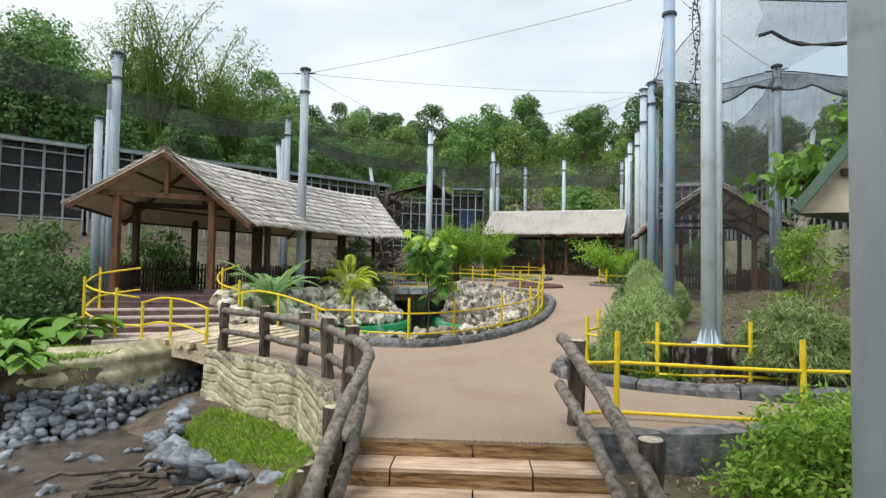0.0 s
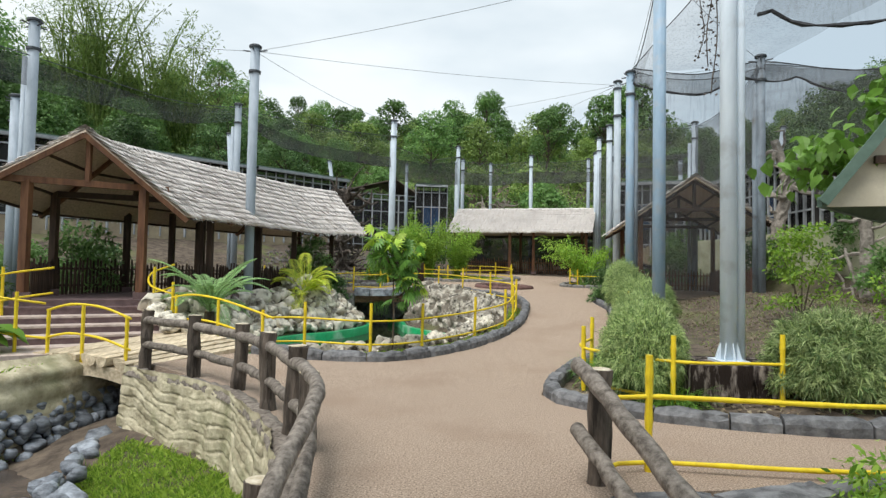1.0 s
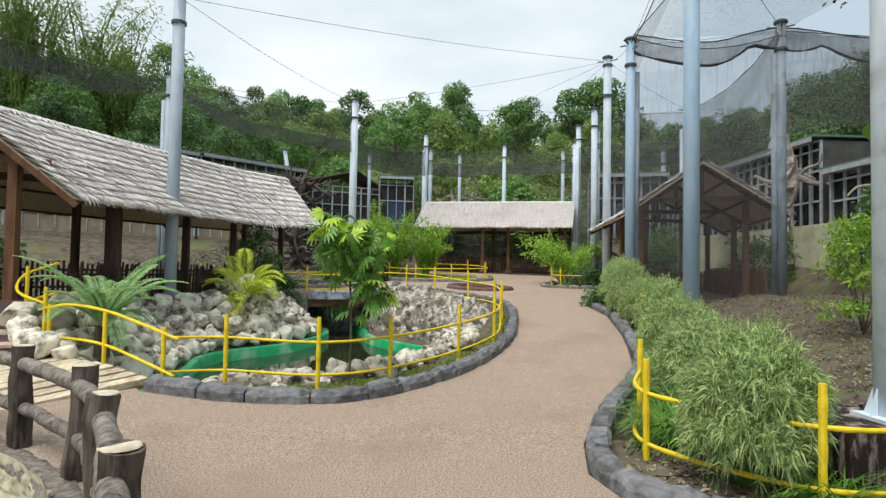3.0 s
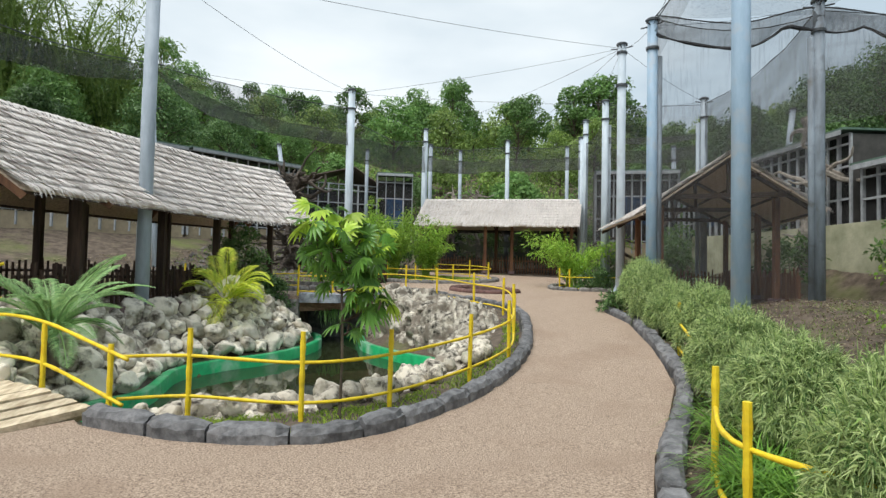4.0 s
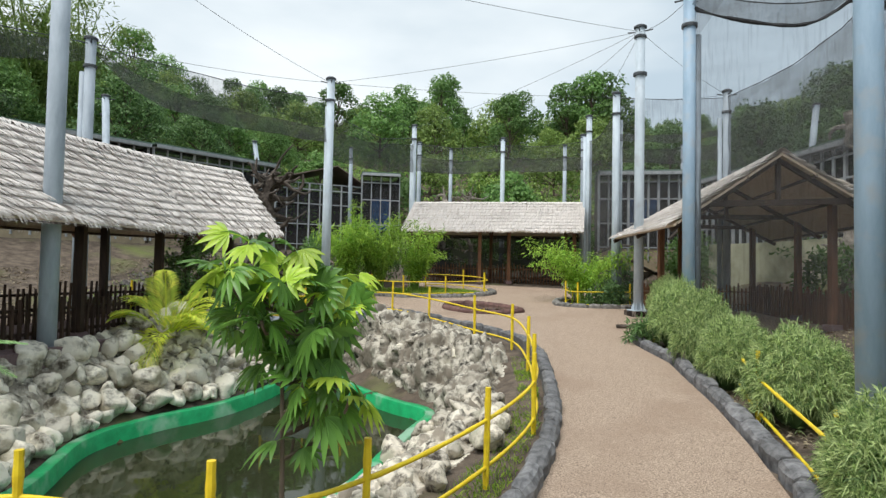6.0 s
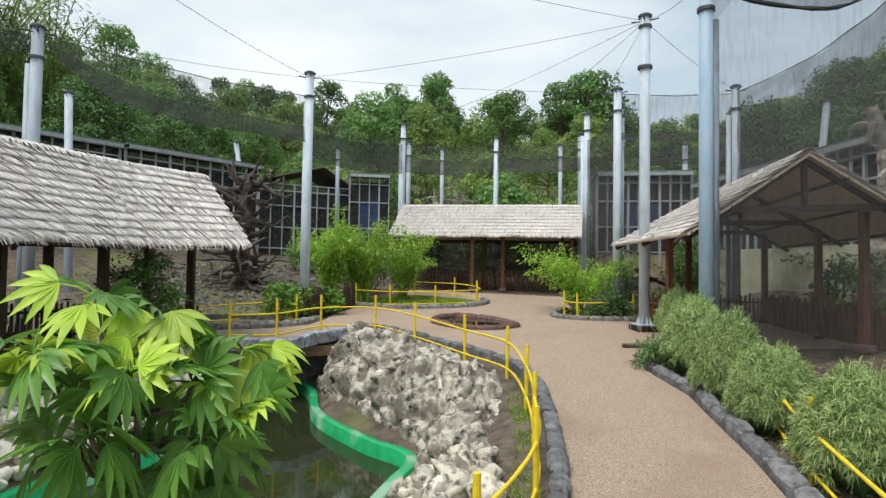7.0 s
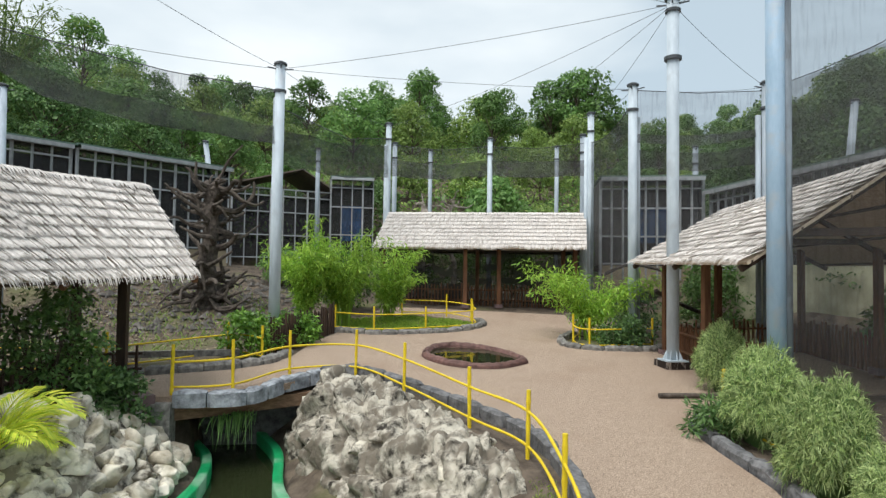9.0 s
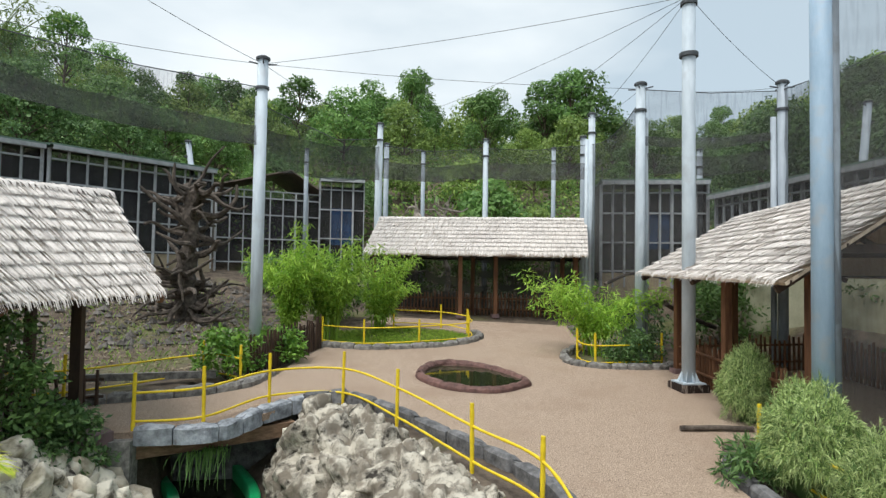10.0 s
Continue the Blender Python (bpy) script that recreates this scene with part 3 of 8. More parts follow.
def steps():
    root = thing("garden_steps", "wood-patterned concrete garden steps with pale treads", "steps", (0.8, 5, 0), kind="structure")
    for i in range(7):
        y0, z = 5.05 - 0.34 * i, -0.155 * i
        rng = random.Random(i)
        cuts = [-0.34, rng.uniform(0.0, 0.4) if i % 2 else 0.75, 1.25 if i % 2 else None, 1.9 + 0.0]
        cuts = [c for c in cuts if c is not None]
        for a, b in zip(cuts, cuts[1:]):
            if i:
                mb = MB().box(((a + b) / 2, y0 + 0.155, z - 0.012), (b - a - 0.015, 0.36, 0.03))
                part("tread", mb, M_STEP, root)
            mb = MB()
            n = 8
            w = b - a - 0.015
            vs = []
            for k in range(n + 1):
                x = a + 0.007 + w * k / n
                for zz in (-0.03, -0.07, -0.11, -0.185):
                    vs.append((x, y0 - 0.02 + rng.uniform(-0.012, 0.012), z + zz + (0.002 if zz == -0.03 else 0)))
            fs = [(k * 4 + j, k * 4 + j + 1, (k + 1) * 4 + j + 1, (k + 1) * 4 + j) for k in range(n) for j in range(3)]
            mb.add(vs, fs)
            mb.box(((a + b) / 2, y0 + 0.03, z - 0.105), (w, 0.09, 0.15))
            part("riser", mb, M_STEP_RISER, root)
    return root


steps()


def log_wall():
    """Curved retaining wall, sculpted as wavy strata."""
    pts = smooth_line([(x - 0.12, y - 0.12, 0) for x, y in [(-0.35, 3.6)] + LOG_LINE + [(-4.1, 10.95)]], 0.04)
    mb = MB()
    rows = 90
    for i, p in enumerate(pts):
        d = (pts[min(i + 1, len(pts) - 1)] - pts[max(i - 1, 0)]).normalized()
        nrm = Vector((-d.y, d.x, 0))
        s = i * 0.04
        for k in range(rows + 1):
            h = k / rows
            z = -1.5 + (1.56 - 0.05 * ease((p.y - 9.4) / 1.4)) * h
            w = z * 7.0 - s * 0.3 + 1.7 * noise.noise(Vector((s * 0.8, z * 1.3, 2.0))) + 0.55 * noise.noise(Vector((s * 2.6, z * 2.2, 7.0))) + 0.2 * noise.noise(Vector((s * 7.0, z * 5, 1.0)))
            fr = w - math.floor(w)
            open_joint = ease((noise.noise(Vector((s * 1.6, math.floor(w) * 3.3, 5.0))) + 0.45) / 0.35)
            bulge = 0.05 + 0.008 * fr - 0.055 * open_joint * max(0.0, 1 - min(fr, 1 - fr) / 0.085)
            bulge += 0.05 * noise.noise(Vector((s * 2.2, z * 2.2, 4.4))) + 0.015 * noise.noise(Vector((s * 8.0, z * 8.0, 1.4)))
            q = p + nrm * (bulge + 0.12 * (1 - h))
            mb.v.append((q.x, q.y, z))
    for i in range(len(pts) - 1):
        for k in range(rows):
            a = i * (rows + 1) + k
            mb.f.append((a, a + 1, a + rows + 2, a + rows + 1))
    wall = thing("retaining_wall", "cream concrete retaining wall sculpted in wavy wood-like layers", "retaining wall", (-1.5, 8, 0), kind="structure")
    part("wall_face", mb, M_WALLWOOD, wall, smooth=True)
    line = smooth_line([(x, y, 0) for x, y in LOG_LINE], 0.3)
    rng = random.Random(8)
    cap = MB()
    cp = smooth_line([(x - 0.10, y - 0.10, 0) for x, y in LOG_LINE + [(-4.1, 10.95)]], 0.1)
    for i, p in enumerate(cp):
        d = (cp[min(i + 1, len(cp) - 1)] - cp[max(i - 1, 0)]).normalized()
        nrm = Vector((-d.y, d.x, 0))
        for a, b in ((0.10, -0.05), (0.085, 0.02), (0.03, 0.06), (-0.06, 0.06), (-0.12, 0.045), (-0.15, -0.06)):
            q = p + nrm * (a + rng.uniform(-0.015, 0.015))
            cap.v.append((q.x, q.y, grade(q.y) + b - 0.03 - 0.07 * ease((q.y - 9.4) / 1.4) + rng.uniform(-0.012, 0.012) + 0.03 * noise.noise(Vector((q.x * 5, q.y * 5, a * 9)))))
    for i in range(len(cp) - 1):
        for k in range(5):
            cap.f.append((i * 6 + k, i * 6 + k + 1, (i + 1) * 6 + k + 1, (i + 1) * 6 + k))
    part("wall_cap", cap, M_LOG_TOP, wall, "dark weathered rounded cap", smooth=True)


log_wall()


# ---- log railing ----
def log_post(root, x, y, z0, z1, r, seed, lean=(0, 0)):
    rng = random.Random(seed)
    n = 7
    path = [(x + lean[0] * k / n + rng.uniform(-0.012, 0.012), y + lean[1] * k / n + rng.uniform(-0.012, 0.012), z0 + (z1 - z0) * k / n) for k in range(n + 1)]
    rad = [r * (1.25 if k == 0 else 1.1 if k == 1 else 1.0) * rng.uniform(0.93, 1.07) for k in range(n + 1)]
    p = part("post", MB().tube(path, rad, 12, lump=0.05, seed=seed), M_LOG, root, smooth=False)
    top = MB().tube([(x + lean[0], y + lean[1], z1 - 0.001), (x + lean[0], y + lean[1], z1 + 0.006)], [rad[-1] * 0.97, rad[-1] * 0.9], 12)
    part("cut_face", top, M_LOG_CUT, p, "pale sawn end")
    return p


def log_rail(root, pts, r, seed, name="rail", mat=None):
    rng = random.Random(seed)
    line = smooth_line(pts, 0.14)
    line = [p + Vector((rng.uniform(-0.008, 0.008), rng.uniform(-0.008, 0.008), rng.uniform(-0.01, 0.01))) for p in line]
    rad = [r * rng.uniform(0.94, 1.06) for _ in line]
    return part(name, MB().tube(line, rad, 12, lump=0.035, seed=seed), mat or M_LOG_TOP, root, smooth=True)


log_left = thing("log_railing", "dark brown log-shaped concrete railing with pale cut tops", "railing", (-1.5, 8, 0))
LOG_POSTS = [(-3.95, 10.72, 0.87), (-2.83, 9.82, 0.87), (-1.93, 8.97, 0.84), (-1.27, 7.93, 0.84), (-0.76, 6.9, 0.83)]
for k, (x, y, z) in enumerate(LOG_POSTS):
    log_post(log_left, x, y, z - 1.0, z, 0.088, k + 20, (0.02 * (-1) ** k, 0.03))
log_post(log_left, -0.52, 6.42, -0.3, 0.67, 0.085, 31)
log_post(log_left, -0.46, 4.75, -0.75, 0.33, 0.085, 32)
log_rail(log_left, [(x, y, z - 0.15) for x, y, z in LOG_POSTS] + [(-0.50, 6.3, 0.68), (-0.32, 5.7, 0.62), (-0.33, 4.6, 0.36), (-0.37, 3.4, -0.18), (-0.4, 2.4, -0.62)], 0.06, 41)
log_rail(log_left, [(x, y, z - 0.53) for x, y, z in LOG_POSTS] + [(-0.48, 6.2, 0.32), (-0.34, 5.5, 0.26), (-0.28, 4.6, -0.05), (-0.3, 3.4, -0.55)], 0.055, 42)
log_right = thing("log_railing", "dark brown log-shaped concrete railing beside the steps", "railing", (1.85, 5, 0))
log_post(log_right, 1.78, 5.74, -0.3, 0.84, 0.085, 51)
log_post(log_right, 1.98, 3.9, -0.8, 0.36, 0.085, 52)
log_rail(log_right, [(1.66, 5.92, 0.84), (1.70, 5.55, 0.76), (1.84, 4.4, 0.40), (1.92, 3.4, 0.04), (1.95, 2.4, -0.42)], 0.062, 53)
log_rail(log_right, [(1.62, 5.8, 0.38), (1.67, 5.4, 0.30), (1.80, 4.3, -0.03), (1.86, 3.2, -0.5)], 0.058, 54)


# ---- yellow bamboo-shaped railings ----
def yellow_rail(posts, label, top=0.60, low=0.20, height=0.87, seed=1, rails=True, dz=0.0, sag=0.0, zs=None, extra_start=(), extra_end=()):
    """Posts at the given places, with two bent rails on them."""
    x0, y0 = posts[0][:2]
    base = lambda i: (zs[i] if zs else grade(posts[i][1])) + dz
    root = thing("yellow_railing", label, "railing", (x0, y0, base(0)), group="yellow railings")
    rng = random.Random(seed)
    for i, p in enumerate(posts):
        z = base(i)
        h = height * rng.uniform(0.97, 1.03)
        tx, ty = rng.uniform(-0.012, 0.012), rng.uniform(-0.012, 0.012)
        path, rad = [], []
        for k in range(13):
            f = k / 12
            path.append((p[0] + tx * f, p[1] + ty * f, z - 0.08 + (h + 0.08) * f))
            rad.append(0.034 if k % 4 == 2 else 0.029)
        part("post", MB().tube(path, rad, 8), M_YELLOW, root, smooth=False)
    if rails:
        for hgt in (top, low):
            pts = [(p[0], p[1], base(i) + hgt + rng.uniform(-0.015, 0.015)) for i, p in enumerate(posts)]
            pts = [(a, b, c + hgt) for a, b, c in extra_start] + pts + [(a, b, c + hgt) for a, b, c in extra_end]
            line = smooth_line(pts, 0.15)
            part("rail", MB().tube(line, [0.019 if k % 4 else 0.023 for k in range(len(line))], 8), M_YELLOW, root, smooth=True)
    return root


POND_POSTS = [(-1.87, 12.62), (-0.6, 12.33), (0.34, 12.82), (1.45, 14.15), (2.28, 15.55), (2.66, 17.0), (2.95, 18.5), (3.05, 20.2), (2.50, 21.45), (1.66, 23.5), (0.77, 25.05), (-0.55, 24.9), (-1.42, 23.75), (-2.4, 23.5)]
yellow_rail(POND_POSTS, "yellow painted bamboo-shaped railing round the pond", seed=3, top=0.58, low=0.13, height=0.9, extra_start=[(-2.55, 12.42, 0.08)])
HEDGE_POSTS = [(4.62, 8.2), (3.36, 8.26), (2.6, 9.4), (3.0, 10.5), (4.45, 13.4), (5.35, 15.85), (6.35, 18.4), (6.5, 21.2)]
yellow_rail([(9.0, 7.5), (6.6, 7.7)] + HEDGE_POSTS[:4], "yellow painted railing in front of the clipped bushes", seed=4, top=0.55, low=0.12)
yellow_rail(HEDGE_POSTS[4:], "yellow painted railing half buried in the hedge", seed=5, top=0.55, low=0.12)
yellow_rail([(2.25, 6.02), (4.05, 5.8), (6.8, 6.0), (9.0, 6.1)], "yellow painted railing above the lower garden", seed=6, top=0.58, low=0.08, height=0.9, extra_start=[(1.84, 5.8, 0)])
yellow_rail([(4.75, 33.0), (4.55, 31.9), (2.9, 31.05), (1.3, 30.85), (0.1, 31.4)], "yellow painted railing round the grass island", seed=7, top=0.55, low=0.12, height=0.8)
yellow_rail([(4.75, 33.2), (4.0, 34.0), (2.4, 34.4)], "yellow painted railing at the back of the grass island", seed=8, top=0.55, low=0.12, height=0.8)
yellow_rail([(9.0, 28.3), (7.1, 28.15), (6.95, 29.0), (7.6, 30.2)], "yellow painted railing round the small bed", seed=9, top=0.5, low=0.08, height=0.8)
yellow_rail([(-6.2, 25.3), (-4.3, 25.6), (-2.2, 27.1), (-1.35, 26.6)], "yellow painted railing on the far side of the ramp", seed=10, top=0.5, low=0.1, height=0.8)


# ---- pond ----
def pond():
    out = smooth_line([(x, y, 0) for x, y in POND], 0.2, True)
    n = len(out)
    mb = MB()
    for i, p in enumerate(out):
        d = (out[(i + 1) % n] - out[i - 1]).normalized()
        nrm = Vector((d.y, -d.x, 0))
        k = 1 if nrm.dot(p - Vector((-1, 19, 0))) > 0 else 1
        w = 0.085
        for a, b in ((-w, -0.9), (-w, 0.03), (-w + 0.02, 0.045), (w - 0.02, 0.045), (w, 0.03), (w, -0.9)):
            q = p + nrm * (a * k)
            mb.v.append((q.x, q.y, POND_RIM + b + 0.012 * noise.noise(Vector((q.x * 2, q.y * 2, 0)))))
    for i in range(n):
        j = (i + 1) % n
        for k in range(5):
            mb.f.append((i * 6 + k, i * 6 + k + 1, j * 6 + k + 1, j * 6 + k))
    single("pond_rim", mb, M_GREEN, "green painted concrete pond rim, partly limed", "pond edge", kind="structure", smooth=True)
    mb = MB()
    mb.add([(p.x, p.y, POND_RIM - 0.20) for p in out], [tuple(range(n))])
    single("water", mb, M_WATER, "murky green-brown pond water", "water", kind="structure")


pond()


# ---- red-brown basin in the paving ----
def basin():
    c = Vector((3.6, 26.95, grade(26.9)))
    ring = [(2.35, 27.0), (2.6, 27.9), (3.2, 28.5), (3.9, 28.2), (4.45, 27.5), (4.78, 26.2), (4.5, 25.75), (3.8, 25.35), (3.0, 25.6), (2.55, 26.2)]
    pts = smooth_line([(x, y, 0) for x, y in ring], 0.1, True)
    root = thing("basin", "low paved basin with red-brown rock rim and dark water", "basin", c)
    rng = random.Random(5)
    n = len(pts)
    i = 0
    while i < n:
        k = min(n, i + rng.randint(4, 7))
        mb = MB()
        rows = []
        for j in range(i, k + 1):
            p = pts[j % n]
            d = (pts[(j + 1) % n] - pts[j - 1]).normalized()
            nrm = Vector((-d.y, d.x, 0))
            if nrm.dot(c - p) < 0:
                nrm = -nrm
            rows.append([(p.x + nrm.x * a, p.y + nrm.y * a, grade(p.y) + b + rng.uniform(-0.02, 0.02)) for a, b in ((0, -0.1), (0.02, 0.07), (0.07, 0.125), (0.16, 0.12), (0.21, 0.06), (0.23, -0.1))])
        for r in rows:
            mb.v += r
        for j in range(len(rows) - 1):
            for a in range(5):
                mb.f.append((j * 6 + a, j * 6 + a + 1, (j + 1) * 6 + a + 1, (j + 1) * 6 + a))
        part("rim_stone", mb, M_BASIN, root)
        i = k
    mb = MB().add([(p.x, p.y, grade(p.y) + 0.01) for p in pts], [tuple(range(n))])
    part("floor", mb, M_BASIN, root)
    mb = MB().add([(c.x + (p.x - c.x) * 0.86, c.y + (p.y - c.y) * 0.86, c.z + 0.055) for p in pts], [tuple(range(n))])
    part("basin_water", mb, M_WATER, root, "still dark water")


basin()


# ---- footbridge of plank-shaped slabs, and the stairs up to the long shelter ----
def footbridge():
    root = thing("footbridge", "low footbridge with pale wood-patterned plank slabs", "bridge", (-4.4, 11.6, 0.1), kind="structure")
    fl, fr = Vector((-6.2, 11.62, 0.05)), Vector((-4.0, 10.86, -0.02))
    bl, br = Vector((-4.75, 13.55, 0.24)), Vector((-2.75, 12.35, 0.14))
    n = 10
    for i in range(n):
        rng = random.Random(i)
        a, b = (i + 0.04) / n, (i + 0.96) / n
        p0, p1, q0, q1 = fl.lerp(fr, a), fl.lerp(fr, b), bl.lerp(br, a), bl.lerp(br, b)
        arch = Vector((0, 0, 0.07 * math.sin(math.pi * (i + 0.5) / n) + rng.uniform(-0.012, 0.012)))
        out = (p0 - q0).normalized() * rng.uniform(-0.05, 0.10)
        top0, top1, end0, end1 = p0 + out + arch, p1 + out + arch, q0 + arch, q1 + arch
        mb = MB()
        ring = []
        for s0, s1 in ((top0, top1), (end0, end1)):
            side = (s1 - s0)
            for u, dz in ((0, 0), (0.02, -0.07), (0.2, -0.135), (0.5, -0.16), (0.8, -0.135), (0.98, -0.07), (1, 0), (0.5, 0.012)):
                ring.append(s0 + side * u + Vector((0, 0, dz)))
        mb.add(ring, [tuple(range(7, -1, -1)), tuple(range(8, 16))] + [(k, (k + 1) % 8, 8 + (k + 1) % 8, 8 + k) for k in range(8)])
        part("plank", mb, M_PLANK, root)
    for f in (0.04, 0.9):
        a, b = fl.lerp(bl, f), fr.lerp(br, f)
        line = [a.lerp(b, k / 8) + Vector((0, 0, -0.34 + 0.16 * math.sin(math.pi * k / 8))) for k in range(9)]
        mb = MB()
        for q, r in zip(line, line[1:]):
            mb.beam(q, r, 0.16, 0.2)
        part("arch_beam", mb, M_PLANK, root, "arched beam under the planks")


footbridge()
HUT_OUT = Vector((0.49, -0.87, 0))
HUT_LAT = Vector((0.87, 0.49, 0))


def stairs():
    root = thing("stairs", "broad purple-brown concrete stairs with pale worn treads", "stairs", (-6.5, 13, 0.2), kind="structure")
    front = Vector((-7.1, 14.5, 0))
    for i in range(5):
        z = 0.82 - 0.15 * (i + 1)
        dist = 0.25 + 0.48 * i
        left, right = 1.6 + 0.25 * i, 1.5 - 0.17 * i
        for nm, mat, th, dz, grow in (("step_body", M_PURPLE, 0.22, -0.13, 0.0), ("tread", M_TREAD if i else M_PURPLE, 0.04, 0.0, 0.03)):
            c = front + HUT_OUT * (dist + 0.1) + HUT_LAT * (0.2 * i + (right - left) / 2) + Vector((0, 0, z + dz))
            mb = MB().box(c, (left + right + grow, 0.66 + grow, th), rz=math.atan2(HUT_LAT.y, HUT_LAT.x))
            part(nm, mb, mat, root)
    c = front + HUT_OUT * 2.75 + HUT_LAT * 0.1
    part("landing", MB().box((c.x, c.y, -0.08), (2.9, 1.0, 0.26), rz=math.atan2(HUT_LAT.y, HUT_LAT.x)), M_TREAD, root)


stairs()


def bent_rail(label, posts, rails, seed):
    """Posts of given foot and top heights, with freely bent rails."""
    root = thing("yellow_railing", label, "railing", (posts[0][0], posts[0][1], posts[0][2]), group="yellow railings")
    for x, y, z0, z1 in posts:
        part("post", MB().tube([(x, y, z0 - 0.1 + (z1 - z0 + 0.1) * k / 12) for k in range(13)], [0.034 if k % 4 == 2 else 0.029 for k in range(13)], 8), M_YELLOW, root)
    for pts in rails:
        line = smooth_line(pts, 0.12)
        part("rail", MB().tube(line, [0.021 if k % 4 else 0.025 for k in range(len(line))], 8), M_YELLOW, root, smooth=True)


bent_rail("arched yellow railing on the outer side of the footbridge", [(-5.98, 11.55, -0.05, 0.80), (-5.3, 11.38, -0.05, 0.91), (-4.42, 11.08, -0.1, 0.74)],
          [[(-6.0, 11.55, 0.78), (-5.65, 11.47, 0.88), (-5.3, 11.38, 0.90), (-4.85, 11.24, 0.85), (-4.35, 11.06, 0.70)], [(-6.0, 11.55, 0.32), (-5.65, 11.47, 0.40), (-5.3, 11.38, 0.40), (-4.85, 11.24, 0.34), (-4.35, 11.06, 0.2)]], 11)
bent_rail("arched yellow railing on the pond side of the footbridge", [(-5.7, 14.75, 0.5, 1.56), (-4.86, 13.78, 0.2, 1.25), (-4.74, 13.68, 0.2, 1.0), (-3.68, 13.12, 0.15, 0.93), (-2.59, 12.36, 0.1, 0.80)],
          [[(-5.5, 15.3, 1.62), (-5.78, 15.05, 1.48), (-5.82, 14.75, 1.34), (-5.5, 14.2, 1.14), (-4.84, 13.76, 1.0)], [(-5.5, 15.3, 1.1), (-5.82, 15.05, 0.97), (-5.85, 14.7, 0.84), (-5.5, 14.2, 0.66), (-4.84, 13.76, 0.55)],
           [(-4.85, 13.76, 0.93), (-4.3, 13.4, 1.01), (-3.68, 13.12, 0.95), (-2.9, 12.55, 0.80), (-2.35, 12.2, 0.66)], [(-4.85, 13.76, 0.45), (-4.3, 13.4, 0.52), (-3.68, 13.12, 0.47), (-2.9, 12.55, 0.32), (-2.4, 12.22, 0.19)]], 12)
bent_rail("curved yellow railing beside the stairs", [(-7.95, 13.2, 0.5, 1.5), (-7.42, 11.85, 0.0, 1.31), (-6.62, 11.68, -0.1, 1.08)],
          [[(-7.3, 13.75, 1.5), (-7.9, 13.2, 1.36), (-7.75, 12.5, 1.22), (-7.42, 11.88, 1.12), (-6.95, 11.62, 1.0), (-6.6, 11.68, 0.94), (-6.2, 11.8, 0.88)], [(-7.3, 13.75, 0.98), (-7.9, 13.2, 0.84), (-7.75, 12.5, 0.68), (-7.42, 11.88, 0.56), (-6.95, 11.62, 0.42), (-6.6, 11.68, 0.34), (-6.0, 11.6, 0.3)]], 13)


